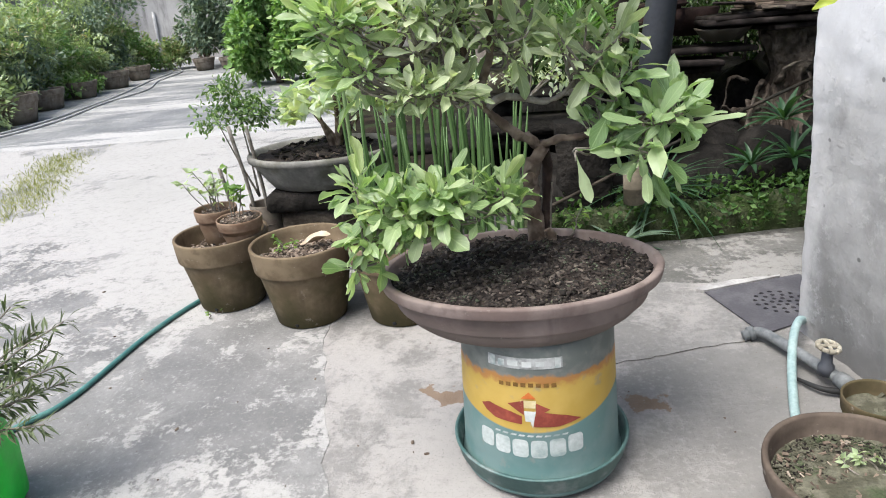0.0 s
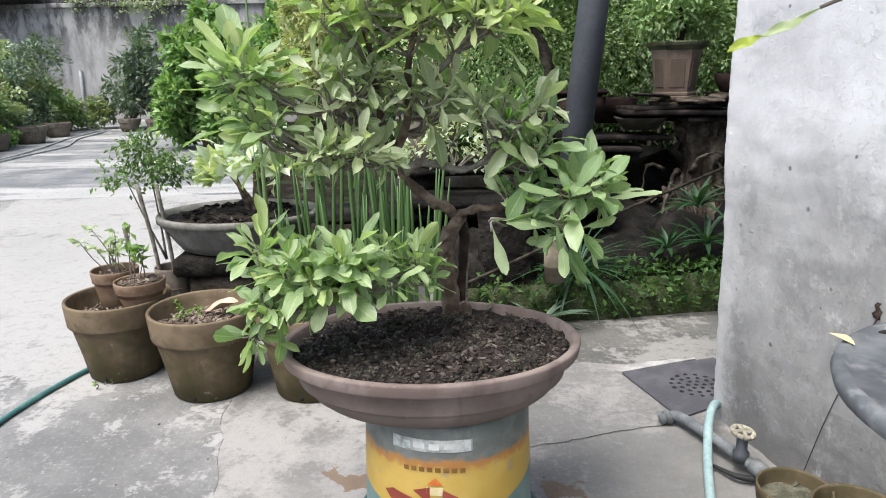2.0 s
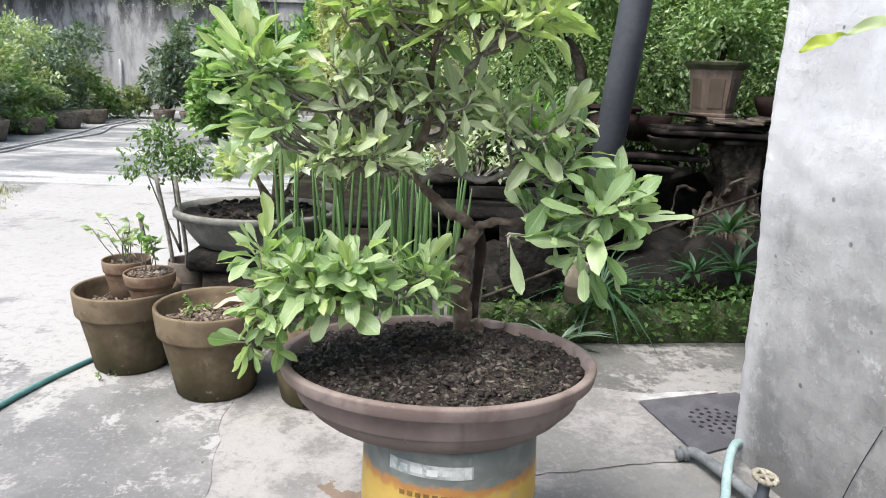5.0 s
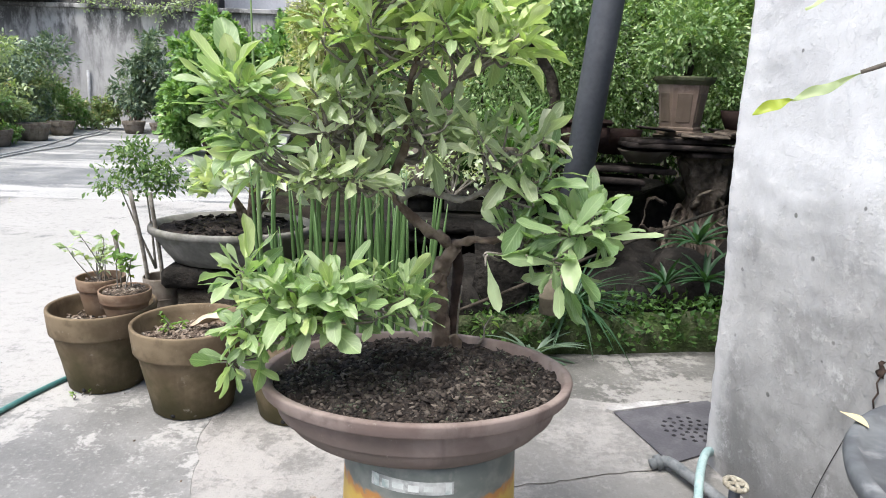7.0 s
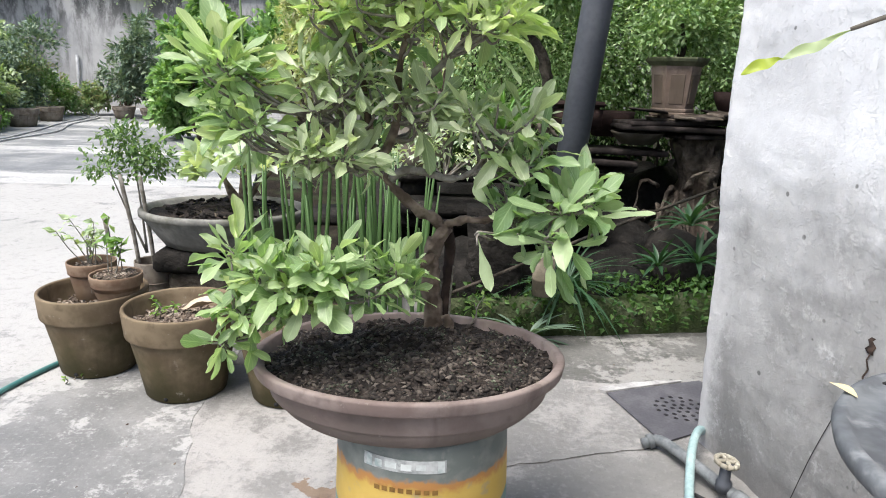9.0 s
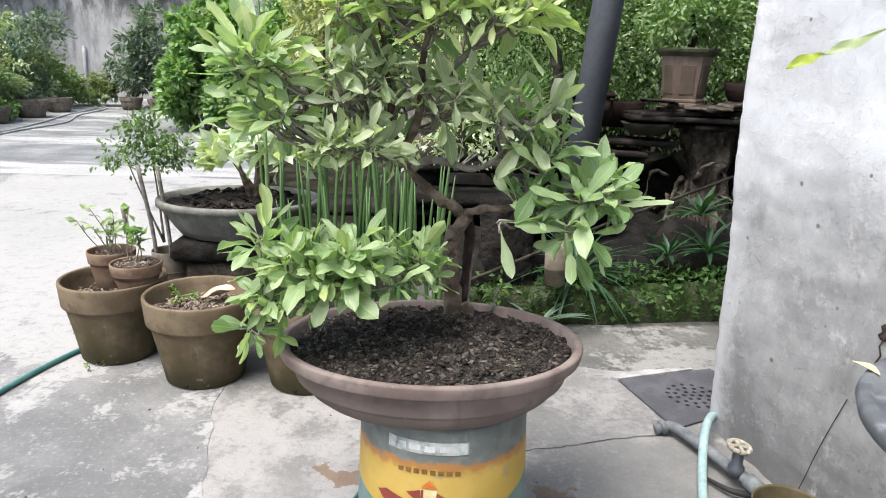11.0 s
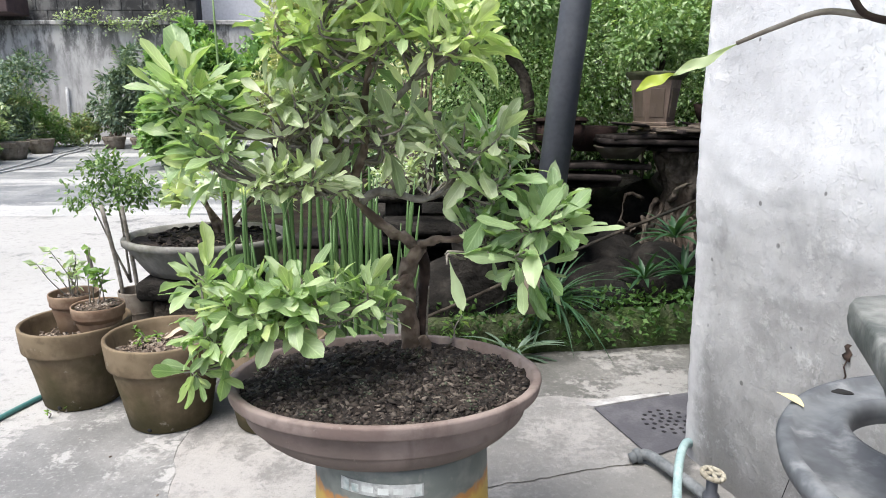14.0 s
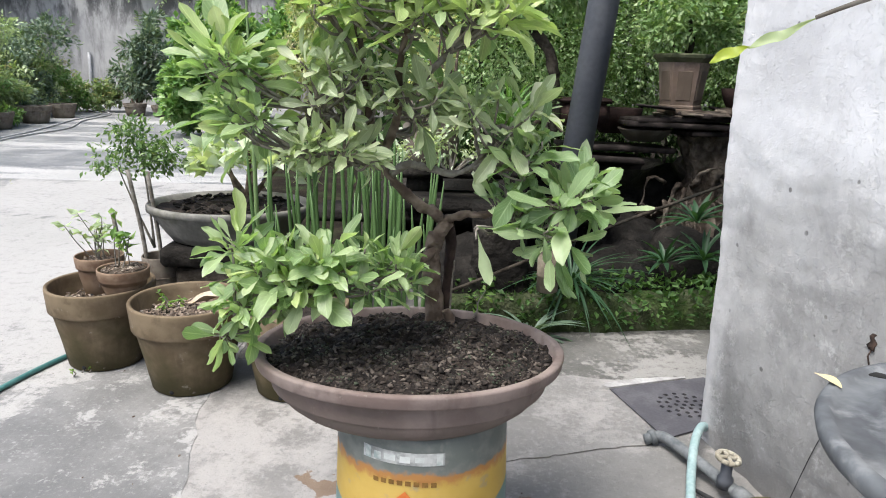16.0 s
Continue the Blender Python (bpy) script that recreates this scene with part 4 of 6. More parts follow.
def rect(u, z, w, h, skew=0.0):
    return [(u - w / 2, z - h / 2), (u + w / 2, z - h / 2), (u + w / 2 + skew, z + h / 2), (u - w / 2 + skew, z + h / 2)]


def bucket():
    tray = thing("plant_saucer", (BX, BY, 0), "green plastic plant saucer with stepped rim under the bucket", "saucer")
    prof = [(0.002, 0.003), (0.128, 0.003), (0.131, 0.0), (0.136, 0.002), (0.139, 0.010), (0.145, 0.012), (0.146, 0.020), (0.151, 0.022), (0.152, 0.030), (0.157, 0.033), (0.160, 0.055), (0.163, 0.057), (0.163, 0.060), (0.1575, 0.060), (0.155, 0.040), (0.146, 0.012), (0.002, 0.011)]
    part("dish", lathe(prof, 72), M_TRAY, tray)
    t = thing("paint_bucket", (BX, BY, BZ), "upturned paint bucket with a worn yellow and green print", "bucket")
    prof = [(BR0 - 0.004, 0.0), (BR0 + 0.003, 0.0), (BR0 + 0.004, 0.006), (BR0 + 0.004, 0.018), (BR0, 0.020)]
    prof += [(BR0 + (BR1 - BR0) * k / 6, 0.02 + (BH - 0.028) * k / 6) for k in range(1, 7)]
    prof += [(BR1 - 0.002, BH - 0.004), (BR1 - 0.006, BH), (BR1 - 0.014, BH - 0.001), (BR1 - 0.016, BH - 0.006), (0.001, BH - 0.006)]
    body = part("body", lathe(prof, 72), M_BUCKET, t)
    sticker = part("sticker", print_patch([rect(-0.005, 0.258, 0.130, 0.020)], 0.0010), M_STICKER, t, "scuffed pale sticker")
    bars = [rect(-0.060, 0.258, 0.010, 0.019), rect(-0.044, 0.257, 0.012, 0.012), rect(-0.024, 0.258, 0.018, 0.009), rect(0.0, 0.257, 0.016, 0.010), rect(0.022, 0.258, 0.014, 0.009), rect(0.052, 0.258, 0.010, 0.018)]
    for q in bars:
        part("sticker_bar", print_patch([q], 0.0018), M_PRINT_PALE, sticker, smooth=False)
    word = [rect(-0.046 + 0.0128 * k, 0.219 - 0.00012 * (k - 3.5) ** 2, 0.0085, 0.0075) for k in range(8)]
    for q in word:
        part("small_print_bar", print_patch([q]), M_PRINT_BROWN, body, smooth=False)
    # roofs in the print, upside down like the bucket
    wings = [[(-0.090, 0.166), (-0.072, 0.174), (-0.030, 0.166), (-0.012, 0.160), (-0.012, 0.144), (-0.060, 0.147), (-0.080, 0.156)],
             [(0.090, 0.147), (0.062, 0.159), (0.020, 0.169), (0.008, 0.158), (0.008, 0.140), (0.050, 0.139)],
             [(-0.036, 0.181), (-0.008, 0.190), (-0.008, 0.162), (-0.020, 0.170)], [(0.036, 0.173), (0.012, 0.186), (0.012, 0.161), (0.024, 0.167)]]
    for q in wings:
        part("roof_print", print_patch([q]), M_PRINT_RED, body, "dark red printed roof shape", smooth=False)
    part("cap_print", print_patch([[(-0.013, 0.193), (0.013, 0.193), (0.001, 0.206)]]), M_PRINT_ORANGE, body, "orange printed triangle", smooth=False)
    part("cream_print", print_patch([[(-0.013, 0.190), (-0.012, 0.176), (0.011, 0.176), (0.013, 0.190)]]), M_PRINT_CREAM, body, smooth=False)
    part("pale_print", print_patch([[(-0.008, 0.170), (0.012, 0.170), (0.008, 0.150), (0.006, 0.138), (0.002, 0.150), (-0.006, 0.150)]]), M_PRINT_PALE, body, smooth=False)
    for k in range(9):
        part("script_bar", print_patch([rect(-0.058 + 0.0145 * k, 0.122 + 0.00006 * (k - 4) ** 2, 0.010, 0.0035, 0.002)]), M_PRINT_FADED, body, smooth=False)
    for k in range(6):
        u, z, w, h = -0.080 + 0.0315 * k, 0.096 + 0.0010 * (k - 2.5) ** 2, 0.028, 0.035
        ring = [(u + w * 0.5 * math.copysign(abs(math.cos(a)) ** 0.45, math.cos(a)), z + h * 0.5 * math.copysign(abs(math.sin(a)) ** 0.45, math.sin(a))) for a in (math.tau * i / 20 for i in range(20))]
        part("wordmark_bar", print_patch([ring]), M_PRINT_FADED, body, smooth=False)


bucket()

POT = Vector((0.228, 1.272, BZ + BH + 0.001))
POT_RX, POT_RY, POT_H = 0.248, 0.186, 0.082


def bonsai_pot():
    t = thing("bonsai_pot", POT, "oval purple-brown stoneware bonsai pot on the upturned bucket", "bonsai pot")
    prof = [(0.002, 0.008), (0.70, 0.008), (0.70, 0.0), (0.790, 0.0), (0.806, 0.002), (0.848, 0.012), (0.880, 0.026), (0.884, 0.028), (0.895, 0.029), (0.899, 0.032), (0.910, 0.050), (0.917, 0.064), (0.916, 0.067), (0.965, 0.069), (0.985, 0.071), (0.988, 0.073), (0.998, 0.090), (0.996, 0.093), (0.985, 0.095), (0.950, 0.095), (0.940, 0.093), (0.925, 0.080), (0.905, 0.068), (0.85, 0.05), (0.002, 0.045)]
    prof = [(r, z * POT_H / 0.095) for r, z in prof]
    bm = lathe(prof, 96, POT_RX, POT_RY, 0.006, 3.0)
    for v in bm.verts:
        # the foot is nearer round than the rim
        low = max(0.0, 1.0 - v.co.z / (0.40 * POT_H))
        v.co.x *= 1.0 - 0.05 * low
        v.co.y *= 1.0 + 0.06 * low
    part("body", bm, M_BONSAI_POT, t)
    soil = part("soil", soil_disc(POT_RX * 0.925, POT_RY * 0.925, 0.024, 2.0, 26, 96, 0.014), M_SOIL, t, "dark crumbly soil")
    soil.location = (0, 0, 0.066)
    rng = random.Random(11)
    # crumbs and chips, mostly dark, some mossy or pale
    for name, count, mat, lo, hi in (("soil_crumb", 8500, M_GRIT, 0.0012, 0.0068), ("mossy_crumb", 4600, M_SOILMOSS, 0.0011, 0.0042)):
        verts, faces = [], []
        for _ in range(count):
            a, d = rng.uniform(0, math.tau), rng.random() ** 0.5
            x, y = 0.90 * POT_RX * d * math.cos(a), 0.90 * POT_RY * d * math.sin(a)
            if name == "mossy_crumb" and noise.noise((x * 16 + 5, y * 16, 7.0)) < 0.05:
                continue
            z = 0.066 + 0.024 * (1 - d * d) + 0.014 * noise.noise((x * 45 + 2, y * 45, 2)) + 0.0112 * noise.noise((x * 14 + 2, y * 14, 2))
            s = lo + (hi - lo) * rng.random() ** 2.2
            k = len(verts)
            turn = Euler((rng.uniform(-.7, .7), rng.uniform(-.7, .7), rng.uniform(0, 6.3))).to_matrix()
            long = rng.uniform(1.0, 2.2)
            for q in range(6):
                b = turn @ (Vector(((long, 0, 0), (-long, 0, 0), (0, 1, 0), (0, -1, 0), (0, 0, 0.6), (0, 0, -0.6))[q]) * s * rng.uniform(0.6, 1.2))
                verts.append((x + b.x, y + b.y, z + b.z))
            faces += [tuple(k + i for i in f) for f in ((0, 2, 4), (2, 1, 4), (1, 3, 4), (3, 0, 4), (2, 0, 5), (1, 2, 5), (3, 1, 5), (0, 3, 5))]
        me = bpy.data.meshes.new(name)
        me.from_pydata(verts, [], faces)
        tagged(mesh_part(name, me, mat, t), kind="stuff")


bonsai_pot()


def paddle_leaf(width, fold, curl, wave, seed, steps=11):
    """A spatulate leaf one long, along +y: narrow stalk, widest past the middle, blunt tip, wavy margin."""
    bm = bmesh.new()
    uv = bm.loops.layers.uv.new("leaf")
    rows = []
    for i in range(steps + 1):
        t = i / steps
        w = 0.07 + 0.93 * math.sin(math.pi / 2 * min(1.0, t / 0.70)) ** 2.6 if t < 0.70 else max(0.0, math.cos(math.pi / 2 * (t - 0.70) / 0.30)) ** 0.5
        w = max(w, 0.07) * width / 2
        row = []
        for k in (-1.0, -0.55, 0.0, 0.55, 1.0):
            ripple = wave * width * abs(k) ** 1.5 * math.sin(t * 13 + seed + 1.9 * k)
            z = -curl * t * t * 0.6 + fold * w * abs(k) ** 1.3 * 1.6 + ripple + 0.02 * math.sin(t * 5 + seed)
            x = k * w * (1 + 0.07 * math.sin(t * 17 + seed * 2 + k)) + 0.05 * math.sin(seed * 3) * t * t
            row.append((bm.verts.new((x, t * (1 - 0.1 * curl * t), z)), k, t))
        rows.append(row)
    for a, b in zip(rows, rows[1:]):
        for k in range(4):
            f = bm.faces.new((a[k][0], a[k + 1][0], b[k + 1][0], b[k][0]))
            for loop, (_, u, v) in zip(f.loops, (a[k], a[k + 1], b[k + 1], b[k])):
                loop[uv].uv = (0.5 + 0.5 * u, v)
    me = bpy.data.meshes.new("leaf")
    bm.to_mesh(me)
    bm.free()
    me.shade_smooth()
    return me


def bonsai_tree():
    """The big-leaved bonsai: stout bent trunk, long limbs, whorls of paddle leaves in open tiers."""
    base = Vector((0.268, 1.39, POT.z + 0.060))
    t = thing("bonsai_tree", base, "leafy bonsai with paddle-shaped pale green leaves and bent trunk", "bonsai tree")
    rng = random.Random(5)

    def stem(name, pts, r0, r1, mat, segs=12, knobs=0.003, steps=6):
        line = curve_points([Vector(p) - base for p in pts], steps)
        bm = tube(line, taper(len(line), r0, r1), segs)
        for v in bm.verts:
            v.co += knobs * Vector(noise.noise_vector(v.co * 70)) + knobs * 0.5 * Vector((0, 0, 1)) * noise.noise(v.co * 160)
        part(name, bm, mat, t)
        return line

    foot = base.z
    lower = stem("trunk", [(0.270, 1.392, foot - 0.02), (0.267, 1.39, foot + 0.02), (0.259, 1.385, 0.473), (0.262, 1.378, 0.525), (0.280, 1.37, 0.566)], 0.0185, 0.0115, M_BARK, 16, 0.009)
    leader = stem("trunk", [(0.284, 1.372, 0.558), (0.262, 1.365, 0.584), (0.243, 1.36, 0.592), (0.209, 1.35, 0.623), (0.176, 1.335, 0.664), (0.160, 1.32, 0.724), (0.147, 1.30, 0.837), (0.140, 1.29, 0.906), (0.153, 1.28, 0.968)], 0.0095, 0.0028, M_BARK, 12, 0.006)
    # second stem: the trunk's shaded side is put into its dark bark
    stem("trunk", [(0.284, 1.405, foot - 0.02), (0.288, 1.405, 0.47), (0.289, 1.392, 0.53), (0.284, 1.372, 0.575)], 0.0095, 0.0085, M_DARKBARK_SHADE, 12, 0.005)
    limbs = {
        "right": stem("limb", [(0.281, 1.37, 0.570), (0.310, 1.35, 0.584), (0.337, 1.34, 0.587), (0.384, 1.31, 0.601), (0.43, 1.28, 0.625), (0.475, 1.265, 0.635)], 0.008, 0.003, M_BARK),
        "bar": stem("limb", [(0.190, 1.34, 0.648), (0.213, 1.34, 0.664), (0.245, 1.34, 0.662), (0.291, 1.335, 0.653), (0.33, 1.31, 0.68), (0.36, 1.29, 0.735)], 0.0075, 0.003, M_TWIG),
        "low": stem("limb", [(0.263, 1.378, 0.515), (0.235, 1.34, 0.505), (0.19, 1.28, 0.50), (0.11, 1.235, 0.50), (0.02, 1.21, 0.475), (-0.04, 1.20, 0.43)], 0.008, 0.003, M_BARK),
        "mid": stem("limb", [(0.180, 1.337, 0.66), (0.14, 1.31, 0.672), (0.08, 1.28, 0.680), (0.02, 1.265, 0.70)], 0.006, 0.003, M_TWIG),
        "left": stem("limb", [(0.163, 1.325, 0.71), (0.12, 1.30, 0.735), (0.05, 1.28, 0.755), (-0.02, 1.27, 0.79)], 0.006, 0.003, M_TWIG),
        "top": stem("limb", [(0.172, 1.332, 0.668), (0.20, 1.32, 0.74), (0.205, 1.30, 0.82), (0.225, 1.29, 0.90), (0.245, 1.28, 0.97)], 0.008, 0.003, M_BARK),
        "topright": stem("limb", [(0.203, 1.315, 0.76), (0.25, 1.30, 0.81), (0.29, 1.29, 0.85), (0.34, 1.28, 0.89)], 0.006, 0.003, M_TWIG),
        "topleft": stem("limb", [(0.149, 1.305, 0.82), (0.12, 1.29, 0.86), (0.09, 1.28, 0.90)], 0.005, 0.0025, M_TWIG),
        "crest": leader,
    }
    for x, y, h in ((0.272, 1.40, 0.10), (0.284, 1.402, 0.14), (0.292, 1.398, 0.13)):
        stem("shoot", [(x, y, foot), (x + 0.002, y, foot + h * 0.6), (x + 0.006, y - 0.004, foot + h)], 0.0022, 0.0016, M_TWIG, 6, 0.0)
    for a in (215, 290, 340):
        d = Vector((math.cos(radians(a)), math.sin(radians(a)), 0))
        pts = curve_points([Vector((0, 0, 0.03)) + d * 0.010, d * 0.020 + Vector((0, 0, 0.012)), d * 0.034 + Vector((0, 0, 0.002)), d * 0.055 + Vector((0, 0, -0.014))], 4)
        part("root", tube(pts, taper(len(pts), 0.0085, 0.003), 8), M_BARK, t)
    knob = stem("stub", [(0.290, 1.372, foot + 0.005), (0.293, 1.362, foot + 0.03), (0.285, 1.36, foot + 0.052)], 0.0085, 0.0075, M_BARK, 10, 0.003)
    kinds = {}
    for sort, mat, count, width, fold in (("pale", L_BONSAI, 8, 0.245, 0.08), ("dull", L_BONSAI_DULL, 6, 0.25, 0.15), ("young", L_BONSAI_YOUNG, 6, 0.25, 0.22), ("deep", L_BONSAI_DEEP, 8, 0.23, 0.10)):
        kinds[sort] = [paddle_leaf(width + 0.03 * (k % 4), fold + 0.12 * (k % 3), -0.12 + 0.60 * ((k * 3) % 8) / 7, 0.055 + 0.035 * (k % 3), k * 1.37 + fold * 30) for k in range(count)]
        for me in kinds[sort]:
            me.materials.append(mat)
    # tiers of foliage: limb, centre, half sizes, number of whorls, leaf length, how far the whorls look up, sort of leaf
    tiers = [
        ("low", (0.115, 1.215, 0.525), (0.120, 0.065, 0.045), 24, 0.072, 0.65, "pale"),
        ("low", (0.025, 1.205, 0.503), (0.070, 0.055, 0.050), 14, 0.072, 0.35, "pale"),
        ("low", (0.205, 1.235, 0.513), (0.050, 0.055, 0.026), 9, 0.063, 0.85, "pale"),
        ("low", (0.080, 1.215, 0.492), (0.060, 0.050, 0.022), 8, 0.062, 0.25, "pale"),
        ("low", (-0.040, 1.185, 0.425), (0.022, 0.025, 0.018), 4, 0.072, -0.1, "pale"),
        ("low", (-0.025, 1.20, 0.558), (0.020, 0.03, 0.010), 3, 0.078, 0.4, "pale"),
        ("right", (0.462, 1.275, 0.628), (0.064, 0.065, 0.030), 10, 0.080, 0.55, "deep"),
        ("right", (0.412, 1.265, 0.588), (0.075, 0.060, 0.024), 9, 0.058, 0.25, "deep"),
        ("right", (0.455, 1.235, 0.562), (0.035, 0.03, 0.014), 3, 0.082, -0.5, "deep"),
        ("right", (0.325, 1.21, 0.580), (0.012, 0.02, 0.008), 2, 0.084, -0.8, "deep"),
        ("bar", (0.395, 1.285, 0.688), (0.050, 0.05, 0.030), 8, 0.070, 0.7, "deep"),
        ("bar", (0.352, 1.30, 0.750), (0.068, 0.065, 0.038), 12, 0.072, 0.7, "dull"),
        ("left", (-0.020, 1.27, 0.812), (0.060, 0.050, 0.028), 11, 0.082, 0.9, "mixed"),
        ("mid", (0.000, 1.262, 0.742), (0.062, 0.050, 0.034), 11, 0.066, 0.5, "pale"),
        ("left", (0.112, 1.29, 0.790), (0.085, 0.065, 0.055), 27, 0.054, 0.35, "dull"),
        ("mid", (0.112, 1.27, 0.693), (0.080, 0.060, 0.028), 18, 0.054, 0.3, "dull"),
        ("top", (0.220, 1.29, 0.760), (0.070, 0.060, 0.048), 18, 0.057, 0.4, "dull"),
        ("topleft", (0.090, 1.28, 0.900), (0.030, 0.050, 0.034), 4, 0.064, 0.9, "young"),
        ("top", (0.190, 1.28, 0.900), (0.082, 0.075, 0.036), 19, 0.068, 0.8, "young"),
        ("topright", (0.305, 1.265, 0.900), (0.078, 0.080, 0.042), 25, 0.076, 0.8, "young"),
        ("crest", (0.190, 1.27, 0.975), (0.098, 0.080, 0.036), 13, 0.072, 0.9, "young"),
        ("crest", (0.205, 1.28, 1.050), (0.060, 0.055, 0.030), 5, 0.066, 1.0, "young"),
        ("low", (-0.012, 1.195, 0.462), (0.038, 0.035, 0.028), 7, 0.062, 0.1, "pale"),
        ("right", (0.500, 1.285, 0.622), (0.040, 0.040, 0.016), 4, 0.086, 0.2, "deep"),
        ("right", (0.378, 1.285, 0.618), (0.040, 0.050, 0.034), 9, 0.056, 0.45, "deep"),
    ]
    leaves = []
    twigs = bmesh.new()
    for limb, c, half, count, long, rise, sort in tiers:
        c = Vector(c) - base
        line = limbs[limb]
        near = sorted(line, key=lambda q: (q - c).length)[:10]
        for w in range(count):
            d = Vector((rng.gauss(0, 1), rng.gauss(0, 1), rng.gauss(0.2, 0.9))).normalized()
            p = c + Vector((d.x * half[0], d.y * half[1], d.z * half[2])) * rng.uniform(0.3, 1.05) ** 0.7
            axis = Vector((d.x * 0.7, d.y * 0.6 - 0.12, d.z * 0.4 + rise)).normalized()
            frm = near[rng.randrange(len(near))]
            reach = p - frm
            tp = curve_points([frm, frm + reach * 0.45 + Vector((rng.uniform(-.012, .012), rng.uniform(-.01, .01), -0.014)), p - axis * 0.018, p], 3)
            tube(tp, taper(len(tp), 0.0027, 0.0014), 5, twigs)
            n = rng.randrange(4, 9)
            turn0 = rng.uniform(0, math.tau)
            rot = axis.to_track_quat("Z", "Y").to_matrix()
            size = long * rng.uniform(0.72, 1.15)
            for i in range(n):
                inner = i / (n - 1)
                a = turn0 + i * 2.4 + rng.uniform(-.25, .25)
                lift = radians(6 + 62 * inner + rng.uniform(-30, 22))
                y = (rot @ Vector((math.cos(a) * math.cos(lift), math.sin(a) * math.cos(lift), math.sin(lift)))).normalized()
                length = size * (1.16 - 0.40 * inner) * rng.uniform(0.55, 1.22)
                z = axis + Vector((rng.uniform(-.5, .5), rng.uniform(-.5, .5), rng.uniform(0, .8)))
                x = y.cross(z).normalized()
                z = x.cross(y)
                m = Matrix((x, y, z)).transposed().to_4x4() * length
                m[3][3] = 1.0
                m.translation = p - axis * 0.020 * (1 - inner)
                own = sort
                if sort == "mixed":
                    own = "young" if inner > 0.6 and rng.random() < 0.6 else "pale"
                elif sort == "young" and inner < 0.3 and rng.random() < 0.5:
                    own = "pale"
                elif sort == "deep" and inner > 0.5 and rng.random() < 0.4:
                    own = "pale"
                elif sort == "pale" and inner > 0.7 and rng.random() < 0.35:
                    own = "young"
                tip = base + p + y * length
                # no leaf hangs across the open soil or the fork of the trunk
                if (limb == "low" and tip.x > 0.07 and tip.z < 0.474) or (limb != "low" and 0.19 < tip.x < 0.335 and tip.z < 0.63):
                    continue
                leaves.append((m, kinds[own][rng.randrange(len(kinds[own]))], own))
    tagged(part("twig_mass", twigs, M_TWIG, t), kind="stuff")
    # the leaves on the yard side are pieces of their own, the rest one mass
    leaves.sort(key=lambda q: q[0].translation.y)
    for m, me, own in leaves[:300]:
        ob = new("leaf", me)
        ob.parent = t
        ob.matrix_local = m
    for sort, mat in (("pale", L_BONSAI_MASS), ("dull", L_BONSAI_DULL_MASS), ("young", L_BONSAI_YOUNG_MASS), ("deep", L_BONSAI_DEEP_MASS)):
        verts, faces, uvs = [], [], []
        for m, src, own in leaves[300:]:
            if own != sort:
                continue
            k = len(verts)
            verts += [tuple(m @ v.co) for v in src.vertices]
            faces += [tuple(k + i for i in q.vertices) for q in src.polygons]
            uvs += [tuple(l.uv) for l in src.uv_layers[0].data]
        me = bpy.data.meshes.new("leaf_mass")
        me.from_pydata(verts, [], faces)
        layer = me.uv_layers.new(name="leaf")
        for l, u in zip(layer.data, uvs):
            l.uv = u
        me.shade_smooth()
        tagged(mesh_part("leaf_mass", me, mat, t), kind="stuff")


bonsai_tree()


# ---- clay pots by the yard ----
def yard_pots():
    a = flower_pot((-0.655, 2.04, 0), 0.140, 0.226, 0.098, "large weathered clay pot holding two smaller pots", M_CLAY, group="clay pots", seed=1.0, fill=0.74)
    litter(a, 0.115, 0.178, 420, 3, size=0.006)
    b = flower_pot((-0.370, 1.912, 0), 0.145, 0.231, 0.100, "large weathered clay pot of dry litter and a pale dead leaf", M_CLAY, group="clay pots", seed=4.0, fill=0.76)
    litter(b, 0.122, 0.186, 800, 4, size=0.0065)
    s = flower_pot((-0.685, 2.105, 0.170), 0.065, 0.114, 0.045, "small dusty clay pot with seedlings, standing in a larger pot", M_CLAY_RED, group="small clay pots", seed=7.0)
    litter(s, 0.05, 0.099, 90, 5, size=0.005)
    q = flower_pot((-0.578, 2.015, 0.170), 0.067, 0.106, 0.040, "small reddish clay pot leaning in a larger pot", M_CLAY_RED, group="small clay pots", seed=9.0, fill=0.9)
    litter(q, 0.052, 0.103, 150, 6, size=0.005)
    flower_pot((-0.095, 1.895, 0), 0.140, 0.235, 0.098, "weathered clay pot half hidden behind the bonsai", M_CLAY, M_SOIL, group="clay pots", seed=12.0)
    flower_pot((-0.615, 2.35, 0), 0.058, 0.22, 0.048, "narrow dull pot behind the clay pots", M_BOWL, M_SOIL, seed=15.0)
    lf = thing("dead_leaf", (-0.385, 1.945, 0.203), "curled pale dead leaf lying on the pot soil", "leaf", turn=-75)
    part("blade", leaf_bmesh(0.085, 0.055, 0.35, -0.35, 0.5, 8, 0.06), M_DEADLEAF, lf)


yard_pots()


